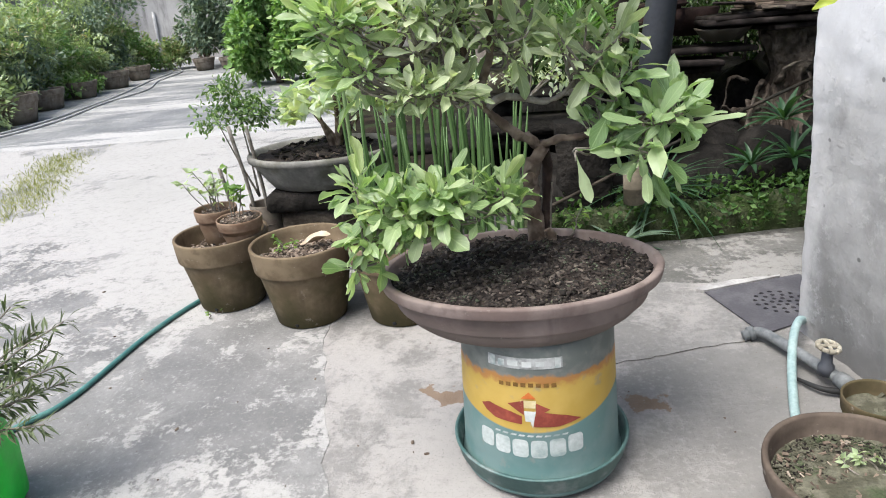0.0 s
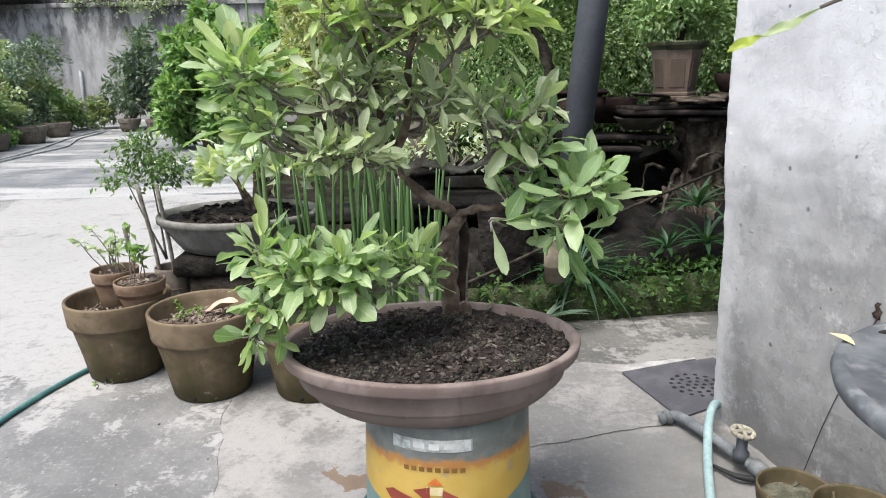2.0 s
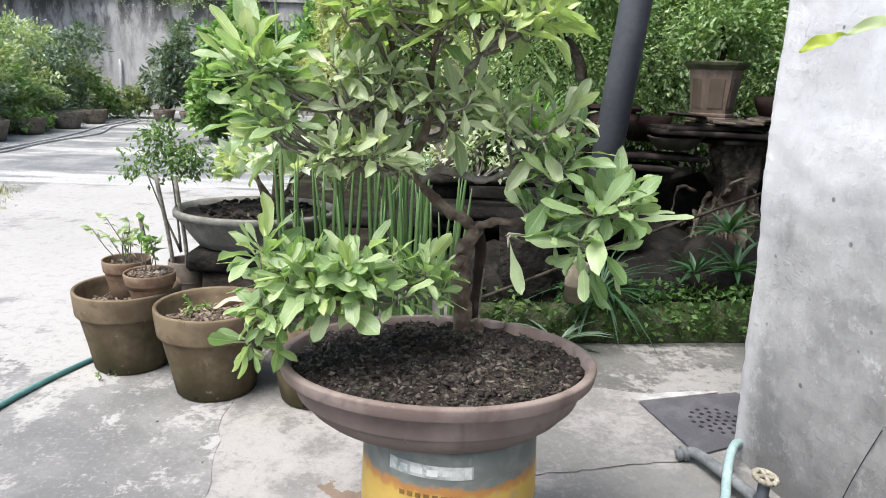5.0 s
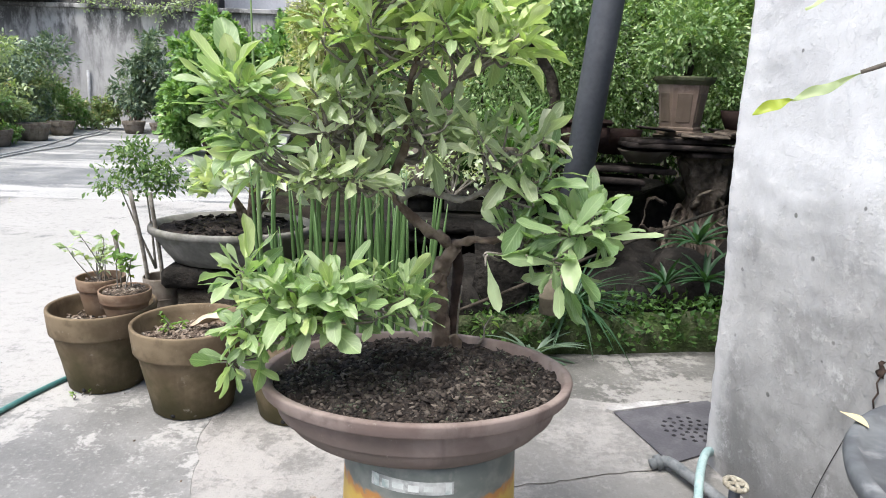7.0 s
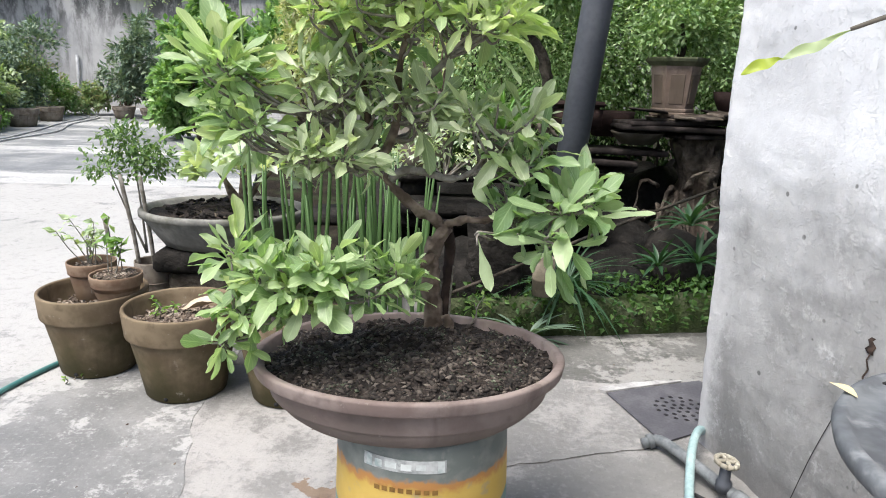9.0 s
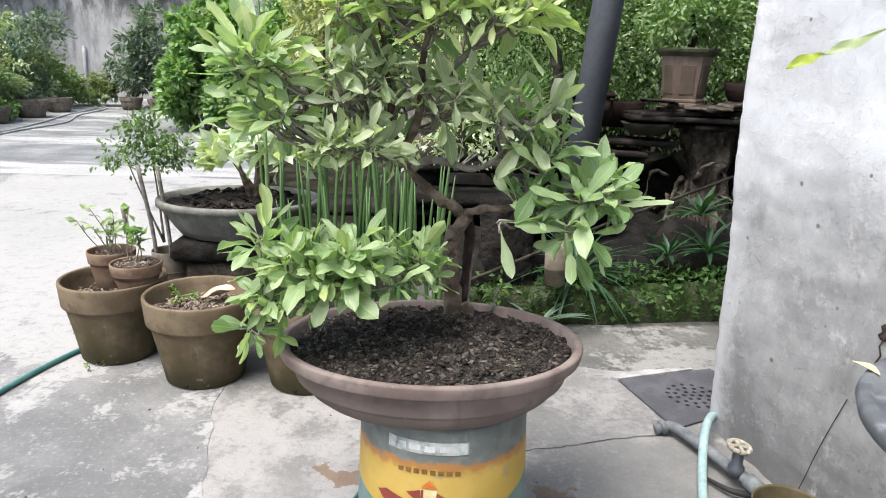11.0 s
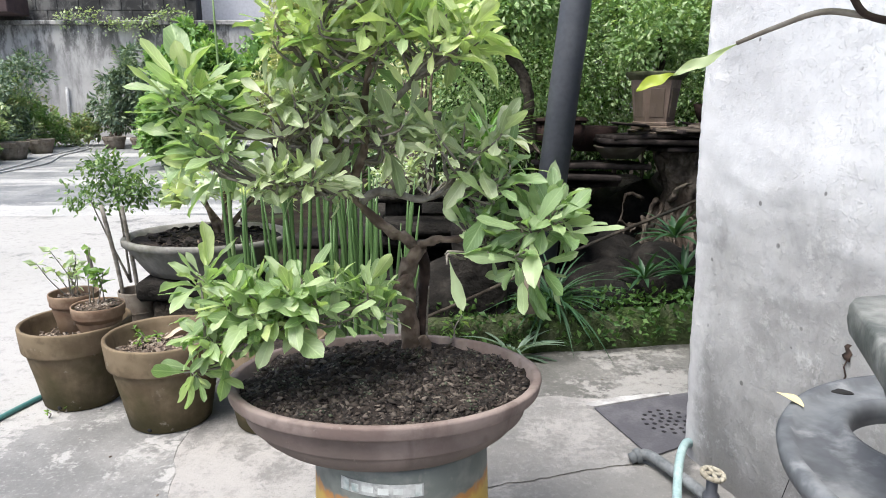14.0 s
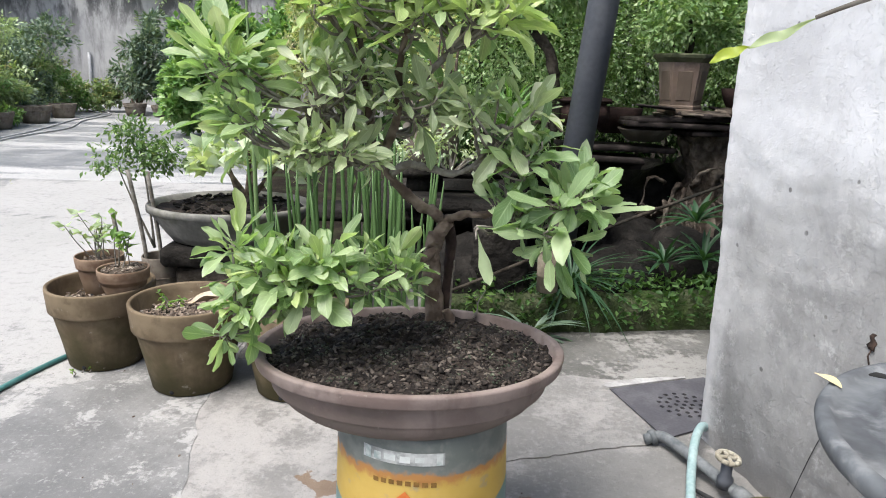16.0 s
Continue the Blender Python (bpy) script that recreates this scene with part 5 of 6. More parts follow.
def seedling(at, stems, label, seed, height=0.12, leaf=0.035, material=None, lean=0.035):
    """Thin stems, each with a spray of small leaves at its top and a few lower down."""
    t = thing("seedling", at, label, "seedling")
    rng = random.Random(seed)
    spots = []
    for _ in range(stems):
        p = Vector((rng.uniform(-.02, .02), rng.uniform(-.02, .02), 0))
        top = p + Vector((rng.uniform(-lean, lean), rng.uniform(-lean, lean), height * rng.uniform(0.55, 1.0)))
        pts = curve_points([p, p.lerp(top, 0.5) + Vector((rng.uniform(-.01, .01), 0, 0)), top], 4)
        part("stem", tube(pts, taper(len(pts), 0.0019, 0.0010), 5), M_TWIG, t)
        for k in range(9):
            a = rng.uniform(0, 6.3)
            down = rng.random() ** 2 * 0.5
            spots.append((top.lerp(p, down), (math.cos(a), math.sin(a), 0.25)))
    leaf_mass("foliage", spots, material or L_SEEDLING, t, "", (leaf * 0.6, leaf), 0.5, seed)


seedling((-0.690, 2.105, 0.26), 8, "thin pale seedlings in a small clay pot", 2, 0.16, 0.034, L_WASHED, 0.055)
seedling((-0.43, 1.97, 0.175), 5, "tiny seedling in a clay pot", 4, 0.045, 0.02)
seedling((-0.585, 2.03, 0.265), 4, "young green seedling in a small pot", 6, 0.165, 0.045)


def support_sticks():
    for x, y, z, dx in ((-0.732, 2.30, 0.36, -0.008), (-0.675, 2.30, 0.495, -0.03), (-0.62, 2.31, 0.49, -0.014)):
        t = thing("stick", (x - dx, y + 0.02, 0.0), "thin grey support stick behind the clay pots", "stick", "support sticks")
        part("shaft", tube(curve_points([(0, 0, 0), (dx * 0.3 + 0.004, 0, z * 0.5), (dx, -0.02, z)], 5), 0.0065, 8), M_TWIG, t)


support_sticks()


def oval_pot():
    """Grey oval pot on a stack, with an old small bonsai."""
    st = thing("block_stand", (-0.40, 2.42, 0), "block stand under a grey pot, coloured dark for the shade there", "stand")
    # near-black block and slab put the shade under the pot into colour
    part("block", box((0.30, 0.26, 0.20), (0, 0, 0.10), 0.012, rough=0.006), M_STUMP, st)
    part("slab", box((0.38, 0.30, 0.062), (0, 0, 0.233), 0.012, rough=0.006), M_ROCK, st)
    t = thing("bonsai_pot", (-0.405, 2.42, 0.266), "grey oval cast pot full of mossy soil on a block stand", "bonsai pot")
    prof = [(0.002, 0.01), (0.62, 0.0), (0.72, 0.004), (0.80, 0.03), (0.90, 0.07), (0.955, 0.088), (0.965, 0.094), (1.0, 0.097), (1.0, 0.112), (0.985, 0.117), (0.94, 0.117), (0.91, 0.105), (0.85, 0.08), (0.002, 0.08)]
    part("body", lathe(prof, 72, 0.262, 0.215, 0.008, 6.0), M_GREY_POT, t)
    part("soil", soil_disc(0.238, 0.195, 0.02, 5.0, 12, 48, 0.012), M_SOIL, t).location = (0, 0, 0.098)
    litter(t, 0.17, 0.112, 120, 41, M_ROCK, 0.012)
    litter(t, 0.17, 0.112, 60, 42, M_LITTER, 0.008)
    shrub("small_bonsai", (-0.36, 2.45, 0.368), [((0.03, 0, 0.20), (0.10, 0.08, 0.07)), ((-0.06, -0.02, 0.15), (0.08, 0.06, 0.04)), ((0.10, -0.03, 0.14), (0.07, 0.06, 0.04))], 230, L_PALEBIG, (0.05, 0.08), "small bonsai with pale leaves in a grey pot", "bonsai tree", 21, 5, 0.014, shape=0.6)
    shrub("slender_bonsai", (-0.64, 2.36, 0.24), [((-0.10, -0.02, 0.278), (0.055, 0.05, 0.022)), ((-0.02, 0.0, 0.335), (0.060, 0.05, 0.026)), ((0.055, 0.0, 0.30), (0.045, 0.04, 0.026)), ((-0.05, 0.0, 0.37), (0.045, 0.04, 0.016)), ((0.02, 0.0, 0.27), (0.05, 0.04, 0.016))], 1300, L_SMALL, (0.013, 0.024), "slender bonsai with two thin stems and tiny leaves", "bonsai tree", 22, 2, 0.0045, bark=M_TWIG)


oval_pot()


def cylinder_plants():
    """Upright green cylinder leaves behind the bonsai."""
    t = thing("cylinder_plant", (0.05, 2.05, 0), "clump of tall round upright green leaves", "succulent")
    part("pot", lathe([(0.001, 0.0), (0.14, 0.0), (0.19, 0.16), (0.20, 0.18), (0.185, 0.18), (0.17, 0.15), (0.001, 0.15)], 40), M_GREY_POT, t)
    rng = random.Random(8)
    for k in range(64):
        a, d = rng.uniform(0, 6.28), 0.26 * rng.random() ** 0.5
        p = Vector((d * math.cos(a) - 0.02, d * math.sin(a) * 0.55, 0.14 if d < 0.17 else 0.0))
        h = rng.uniform(0.32, 0.64)
        top = p + Vector((rng.uniform(-.05, .05), rng.uniform(-.04, .04), h))
        pts = curve_points([p, p.lerp(top, 0.5) + Vector((rng.uniform(-.012, .012), 0, 0)), top], 3)
        n = len(pts)
        part("leaf", tube(pts, [0.0052, *[0.0058] * (n - 3), 0.0042, 0.0012], 6), L_STEM, t)
    tall = [(-0.270, 0.0, 0.0), (-0.273, 0.0, 0.5), (-0.279, 0.0, 1.09)]
    pts = curve_points(tall, 6)
    part("leaf", tube(pts, taper(len(pts), 0.010, 0.002), 8), L_STEM, t)


cylinder_plants()


# ---- pots, disc and branch by the house wall ----
def wall_side():
    b = flower_pot((0.715, 1.025, 0), 0.138, 0.135, 0.105, "wide low dark clay bowl crusted pale, full of dry moss", M_OLDBOWL, M_DRYMOSS, seed=21.0, fill=0.72)
    litter(b, 0.118, 0.101, 1700, 8, M_DRYMOSS, 0.0032)
    litter(b, 0.118, 0.103, 160, 18, M_MULCH, 0.0045)
    litter(b, 0.118, 0.100, 700, 19, M_SOIL, 0.0035)
    seedling((0.750, 1.045, 0.098), 7, "pale sprigs growing in the mossy bowl", 95, 0.030, 0.018, L_WASHED, 0.04)
    s = flower_pot((0.850, 1.245, 0), 0.062, 0.103, 0.045, "small clay pot of dry moss by the wall foot", M_CLAY, M_DRYMOSS, group="small wall pots", seed=23.0, fill=0.7)
    litter(s, 0.045, 0.075, 30, 9, M_DRYMOSS, 0.008)
    s = flower_pot((0.912, 1.165, 0), 0.070, 0.115, 0.05, "clay pot of dry moss by the wall foot", M_CLAY, M_DRYMOSS, group="small wall pots", seed=25.0, fill=0.75)
    litter(s, 0.05, 0.085, 40, 10, M_DRYMOSS, 0.008)
    cx, cy, top = 0.643, 0.570, 0.615
    t = thing("plant_stand", (cx, cy, 0), "round dusty black plastic stand with holes in its top", "plant stand")
    bm = bmesh.new()
    segs = 72
    hx, hy, hr = 0.603 - cx, 0.618 - cy, 0.047
    rings = []
    for r, z, ox, oy in ((0.140, -0.016, 0, 0), (0.145, -0.012, 0, 0), (0.147, -0.005, 0, 0), (0.145, 0.0, 0, 0), (0.139, 0.001, 0, 0), (0.136, -0.002, 0, 0), (hr + 0.012, -0.002, hx, hy), (hr + 0.007, 0.001, hx, hy), (hr + 0.002, 0.0, hx, hy), (hr, -0.004, hx, hy), (hr, -0.014, hx, hy)):
        rings.append([bm.verts.new((ox + r * math.cos(math.tau * i / segs), oy + r * math.sin(math.tau * i / segs), top + z)) for i in range(segs)])
    for a, c in zip(rings, rings[1:] + rings[:1]):
        for i in range(segs):
            j = (i + 1) % segs
            bm.faces.new((a[i], a[j], c[j], c[i]))
    part("top", bm, M_DISC, t)
    # black oval laid on the top paints the shade in the slot
    slot = part("slot", lathe([(0.001, 0.0), (0.009, 0.0), (0.008, 0.0008), (0.001, 0.0008)], 16, 1.0, 0.5), M_BLACK, t)
    slot.location, slot.rotation_euler = (0.584 - cx, 0.690 - cy, top - 0.002), (0, 0, -0.5)
    part("column", lathe([(0.11, 0.0), (0.11, 0.012), (0.03, 0.03), (0.024, 0.10), (0.024, 0.50), (0.05, 0.57), (0.06, 0.602), (0.001, 0.602)], 32), M_DISC, t).location = (0.04, -0.04, 0)
    lf = thing("fallen_leaf", (0.5335, 0.680, top + 0.003), "small fallen yellow leaf on the plant stand", "leaf", turn=-152)
    part("blade", leaf_bmesh(0.021, 0.009, 0.2, 0.2, 0.55, 8), M_PRINT_CREAM, lf)
    # grey six-sided pot on the stand
    g = thing("six_sided_pot", (0.613, 0.514, top), "dull grey glazed six-sided bonsai pot on a round stand", "bonsai pot", turn=8.5)
    bm = bmesh.new()
    rows = []
    for r, z in ((0.086, 0.0), (0.090, 0.003), (0.094, 0.012), (0.110, 0.052), (0.112, 0.060), (0.122, 0.066), (0.128, 0.072), (0.130, 0.080), (0.1295, 0.088), (0.128, 0.0905), (0.110, 0.0905), (0.107, 0.088), (0.104, 0.06)):
        row = []
        for k in range(6):
            a = radians(60 * k)
            for q in (-0.06, -0.025, 0.0, 0.025, 0.06):
                c1 = Vector((math.cos(a), math.sin(a)))
                e = radians(60 * k + (60 if q > 0 else -60))
                c2 = Vector((math.cos(e), math.sin(e)))
                p = c1.lerp(c2, abs(q)) * (1 - 0.35 * (0.06 - abs(q)))
                row.append(bm.verts.new((r * p.x, r * p.y, z)))
        rows.append(row)
    for a, c in zip(rows, rows[1:]):
        for i in range(30):
            j = (i + 1) % 30
            bm.faces.new((a[i], a[j], c[j], c[i]))
    bm.faces.new(rows[0][::-1])
    bm.faces.new(rows[-1])
    part("body", bm, M_GREYBLUE_POT, g)
    part("soil", soil_disc(0.098, 0.098, 0.006, 31.0), M_SOIL, g).location = (0, 0, 0.070)
    crumbs = random.Random(77)
    bm = bmesh.new()
    for _ in range(420):
        sz = crumbs.uniform(0.002, 0.008)
        rr, aa = 0.092 * crumbs.random() ** 0.5, crumbs.uniform(0, 6.28)
        m = Matrix.LocRotScale((rr * math.cos(aa), rr * math.sin(aa), 0.075 + crumbs.uniform(-.003, .004)), Euler((crumbs.uniform(-.6, .6), crumbs.uniform(-.6, .6), crumbs.uniform(0, 6))), (sz * 1.4, sz, sz * 0.5))
        bmesh.ops.create_icosphere(bm, subdivisions=1, radius=1.0, matrix=m)
    tagged(part("litter", bm, M_DRYMOSS, g), kind="stuff")
    # sapling in that pot, one long branch with young leaves
    base = Vector((0.625, 0.520, 0.685))
    sp = thing("sapling", base, "thin sapling with young yellow-green leaves in a grey pot", "sapling")

    def local(points):
        return [Vector(p) - base for p in points]

    part("trunk", tube(curve_points(local([(0.625, 0.52, 0.675), (0.635, 0.52, 0.76), (0.622, 0.515, 0.84), (0.615, 0.51, 0.90)]), 6), taper(19, 0.007, 0.0035), 10), M_DARKBARK_SHADE, sp)
    low = [(0.49, 0.5, 0.843), (0.461, 0.488, 0.841), (0.443, 0.485, 0.843), (0.436, 0.484, 0.849), (0.431, 0.484, 0.855)]
    part("branch", tube(curve_points(local([(0.626, 0.516, 0.815), (0.59, 0.508, 0.822), *low]), 6), taper(37, 0.0019, 0.0010), 8), M_DARKBARK_SHADE, sp)
    high = [(0.485, 0.5, 0.874), (0.457, 0.49, 0.878), (0.449, 0.487, 0.885), (0.446, 0.487, 0.891)]
    part("branch", tube(curve_points(local([(0.616, 0.512, 0.89), (0.59, 0.505, 0.893), *high]), 6), taper(31, 0.0028, 0.0018), 8), M_DARKBARK_SHADE, sp)

    def blade(points, width, mat, facing=(-0.1, -0.9, 0.45), name="leaf"):
        """A long leaf along a curve; width swells from the root and draws in at the tip."""
        line = curve_points(local(points), 6)
        face = Vector(facing)
        bm = bmesh.new()
        rows = []
        for i, p in enumerate(line):
            q = i / (len(line) - 1)
            tan = (line[min(i + 1, len(line) - 1)] - line[max(i - 1, 0)]).normalized()
            side = tan.cross(face).normalized()
            w = width * max(0.10, math.sin(math.pi * q ** 1.35) ** 0.8) * 0.5
            up = side.cross(tan) * (w * 0.35 + 0.0012 * math.sin(q * 11))
            rows.append((bm.verts.new(p - side * w + up), bm.verts.new(p), bm.verts.new(p + side * w + up)))
        for r0, r1 in zip(rows, rows[1:]):
            bm.faces.new((r0[0], r0[1], r1[1], r1[0]))
            bm.faces.new((r0[1], r0[2], r1[2], r1[1]))
        part(name, bm, mat, sp)

    stalk = [(0.443, 0.485, 0.843), (0.431, 0.492, 0.845), (0.421, 0.503, 0.841), (0.411, 0.512, 0.836)]
    part("leaf_stalk", tube(curve_points(local(stalk), 6), taper(19, 0.0012, 0.0008), 6), M_TWIG, sp)
    blade([(0.412, 0.512, 0.836), (0.404, 0.516, 0.831), (0.398, 0.519, 0.828), (0.391, 0.521, 0.825)], 0.0045, L_PALEYOUNG)
    blade([(0.392, 0.521, 0.825), (0.386, 0.523, 0.823), (0.378, 0.525, 0.819)], 0.0048, L_YELLOW)
    blade([(0.432, 0.484, 0.857), (0.432, 0.484, 0.866), (0.432, 0.484, 0.875), (0.433, 0.484, 0.886)], 0.0135, L_YELLOW)
    blade([(0.429, 0.484, 0.856), (0.42, 0.488, 0.861), (0.408, 0.493, 0.866), (0.396, 0.5, 0.865)], 0.0062, L_PALEYOUNG, (0, -0.6, 0.8))
    blade([(0.428, 0.484, 0.856), (0.418, 0.488, 0.86), (0.404, 0.494, 0.862), (0.391, 0.499, 0.861), (0.382, 0.503, 0.857)], 0.0050, L_PALEYOUNG, (0, -0.6, 0.8))
    blade([(0.433, 0.484, 0.856), (0.437, 0.48, 0.861), (0.446, 0.477, 0.864), (0.455, 0.475, 0.864), (0.464, 0.473, 0.863)], 0.0085, L_YELLOW, (0, -0.7, 0.7))
    blade([(0.47, 0.478, 0.862), (0.46, 0.478, 0.86), (0.45, 0.478, 0.858), (0.437, 0.478, 0.853)], 0.016, L_PALEYOUNG)
    blade([(0.476, 0.478, 0.863), (0.471, 0.478, 0.871), (0.464, 0.478, 0.876), (0.455, 0.478, 0.878)], 0.024, L_PALEYOUNG)
    blade([(0.449, 0.487, 0.884), (0.436, 0.487, 0.884), (0.423, 0.49, 0.881), (0.411, 0.494, 0.875)], 0.0075, L_PALEYOUNG, (0, -0.6, 0.8))
    blade([(0.449, 0.487, 0.884), (0.437, 0.485, 0.885), (0.425, 0.485, 0.883), (0.416, 0.485, 0.882)], 0.0065, L_PALEYOUNG, (0, -0.6, 0.8))
    for tip in range(4):
        a = tip * 1.6
        root = Vector(low[-1])
        blade([tuple(root + Vector((0, 0, -0.004))), tuple(root + Vector((0.004 * math.cos(a), 0.003, 0.003))), tuple(root + Vector((0.009 * math.cos(a) - 0.003, 0.002, 0.008)))], 0.005, L_YELLOW)


wall_side()


def wall_wire():
    t = thing("wire", (0.935, 1.385, 0.0), "thin black wire hanging on the wall", "wire")
    part("strand", tube(curve_points([(0.022, -0.072, 0.27), (0.014, -0.04, 0.17), (0.006, -0.012, 0.06), (0.0, 0.0, 0.0)], 6), 0.0009, 6), M_WIRE, t)


wall_wire()


def wall_gouge():
    """A raised dark patch that paints the shade of a hole broken out of the plaster, with a short crack below it."""
    d = Vector((0.632, -3.315)).normalized()
    t = thing("plaster_hole", (0.963, 1.264, 0.411), "small dark brown patch painted as a hole in the plaster", "hole")
    for name, pts, w in (("hole", [(0.003, 0.018), (-0.002, 0.012), (0.004, 0.004), (-0.002, -0.004), (0.002, -0.010)], 0.0075), ("crack", [(0.002, -0.008), (-0.003, -0.022), (0.003, -0.036), (-0.004, -0.052), (0.004, -0.075)], 0.0013)):
        bm = bmesh.new()
        rows = []
        for i, (u, z) in enumerate(pts):
            half = w * (0.35 + 0.65 * math.sin(math.pi * (i + 0.5) / len(pts))) * (1 + 0.3 * math.sin(i * 5))
            rows.append([bm.verts.new((d.x * (u + k * half), d.y * (u + k * half), z)) for k in (-1, 0, 1)])
        for a, b in zip(rows, rows[1:]):
            for k in range(2):
                bm.faces.new((a[k], a[k + 1], b[k + 1], b[k]))
        ext = bmesh.ops.extrude_face_region(bm, geom=bm.faces[:])
        bmesh.ops.translate(bm, vec=(-0.0018, -0.0004, 0), verts=[q for q in ext["geom"] if isinstance(q, bmesh.types.BMVert)])
        part(name, bm, M_DARKBARK_SHADE, t)


wall_gouge()


# ---- garden bed ----
def garden():
    sp = thing("stump", (0.47, 2.46, 0.0), "dark brown rotten stump behind the bonsai", "stump")
    part("wood", lathe([(0.10, 0.0), (0.09, 0.1), (0.075, 0.25), (0.08, 0.36), (0.085, 0.40), (0.002, 0.39)], 28, 1.2, 0.8, 0.3, 3.0), M_ROCK, sp)
    p = thing("pole", (0.703, 2.72, 0.05), "dark grey round metal pole leaning slightly", "pole")
    part("shaft", tube([(0, 0, 0), (0.12, 0.0, 1.2), (0.26, 0.0, 2.6)], 0.053, 28), M_PIPE, p)
    # shelf of slabs on stumps
    sh = thing("slab_shelf", (1.36, 3.25, 0.05), "dark shelf of rotten planks and slabs on stumps, shade put into their colour", "shelf")
    rng = random.Random(31)
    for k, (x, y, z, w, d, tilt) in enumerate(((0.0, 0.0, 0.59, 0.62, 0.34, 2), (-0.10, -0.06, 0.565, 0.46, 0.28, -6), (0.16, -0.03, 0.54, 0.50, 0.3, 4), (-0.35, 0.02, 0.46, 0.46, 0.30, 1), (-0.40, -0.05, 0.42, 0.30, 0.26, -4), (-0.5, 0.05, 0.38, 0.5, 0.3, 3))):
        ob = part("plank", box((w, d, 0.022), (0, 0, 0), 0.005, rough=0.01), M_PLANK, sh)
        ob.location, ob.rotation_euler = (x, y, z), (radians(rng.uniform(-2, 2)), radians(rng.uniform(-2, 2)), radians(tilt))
    for x, y, h, r in ((0.05, -0.02, 0.53, 0.12), (-0.42, 0.05, 0.37, 0.10), (0.28, 0.06, 0.53, 0.07)):
        prof = [(r * 1.5, -0.05), (r * 1.25, 0.05), (r * 0.85, h * 0.35), (r * 0.7, h * 0.65), (r * 0.95, h * 0.92), (r, h), (0.002, h)]
        bm = lathe([(q, z) for (q, z), (q2, z2) in zip(prof, prof[1:])] + [prof[-1]], 40, wobble=0.35, seed=x * 7)
        bmesh.ops.subdivide_edges(bm, edges=bm.edges, cuts=2, use_grid_fill=True)
        for v in bm.verts:
            out = Vector((v.co.x, v.co.y, 0))
            v.co += out * (0.45 * noise.noise((v.co.x * 22, v.co.y * 22, v.co.z * 5)) + 0.3 * noise.noise((v.co.x * 50, v.co.y * 50, v.co.z * 26 + 3)))
        part("stump", bm, M_DRIFTWOOD, sh, "pale brown weathered driftwood stump").location = (x, y, 0)
    for k in range(16):
        a = rng.uniform(-2.9, -0.2)
        r0 = Vector((-0.06 + 0.10 * math.cos(a), 0.08 * math.sin(a) - 0.02, rng.uniform(0.16, 0.34)))
        mid = r0 + Vector((0.09 * math.cos(a) - 0.02, -0.05, rng.uniform(-0.05, 0.07)))
        end = mid + Vector((0.06 * math.cos(a) + rng.uniform(-.05, .03), -0.03, rng.uniform(-0.14, 0.03)))
        pts = curve_points([r0, mid, end], 5)
        bm = tube(pts, taper(len(pts), rng.uniform(0.007, 0.017), 0.003), 8)
        for v in bm.verts:
            v.co += 0.012 * Vector(noise.noise_vector(v.co * 40))
        part("root", bm, M_DRIFTWOOD, sh, "pale gnarled driftwood root")
    # low stack of slabs along the back of the bed
    lo = thing("slab_stack", (0.40, 2.86, 0.04), "dark stack of rough slabs along the garden bed", "slabs")
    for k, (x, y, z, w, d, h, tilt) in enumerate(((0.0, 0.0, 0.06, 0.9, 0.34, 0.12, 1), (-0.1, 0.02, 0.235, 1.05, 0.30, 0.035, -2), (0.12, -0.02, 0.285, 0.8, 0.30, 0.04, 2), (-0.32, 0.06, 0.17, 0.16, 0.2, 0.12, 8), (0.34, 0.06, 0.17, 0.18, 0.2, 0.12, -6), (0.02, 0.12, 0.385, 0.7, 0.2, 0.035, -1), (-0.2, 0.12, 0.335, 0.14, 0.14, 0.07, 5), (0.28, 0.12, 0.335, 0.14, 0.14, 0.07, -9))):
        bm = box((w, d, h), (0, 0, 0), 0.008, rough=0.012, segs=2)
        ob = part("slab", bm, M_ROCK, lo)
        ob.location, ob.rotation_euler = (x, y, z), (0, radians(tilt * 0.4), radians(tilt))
    # square-sided planter with flared rim
    pl = thing("planter", (1.268, 3.22, 0.648), "brown stoneware planter with panelled sides and flared green rim", "planter", turn=-12)
    body = lathe([(0.001, 0.022), (0.080, 0.022), (0.083, 0.052), (0.102, 0.212), (0.103, 0.226), (0.001, 0.228)], 6)
    part("body", body, M_CLAY_PINK, pl, smooth=False)
    part("base_band", lathe([(0.070, 0.018), (0.090, 0.018), (0.093, 0.022), (0.093, 0.032), (0.087, 0.036), (0.089, 0.040), (0.089, 0.048), (0.084, 0.052), (0.070, 0.052)], 6), M_CLAY_PINK, pl, "moulded pinkish base band", smooth=False)
    part("rim", lathe([(0.096, 0.222), (0.106, 0.224), (0.128, 0.242), (0.131, 0.252), (0.128, 0.258), (0.108, 0.258), (0.096, 0.232)], 6), M_RIMGREEN, pl, "weathered green rim", smooth=False)
    for k in range(6):
        a = radians(60 * k)
        foot = part("foot", box((0.022, 0.030, 0.022), (0, 0, 0.010), 0.004), M_CLAY_PINK, pl, smooth=False)
        foot.matrix_local = Matrix.Translation((0.078 * math.cos(a), 0.078 * math.sin(a), 0)) @ Euler((0, 0, a)).to_matrix().to_4x4()
        a += radians(30)
        ob = part("panel", box((0.058, 0.006, 0.120), (0, 0, 0), 0.002), M_CLAY_PINK, pl, smooth=False)
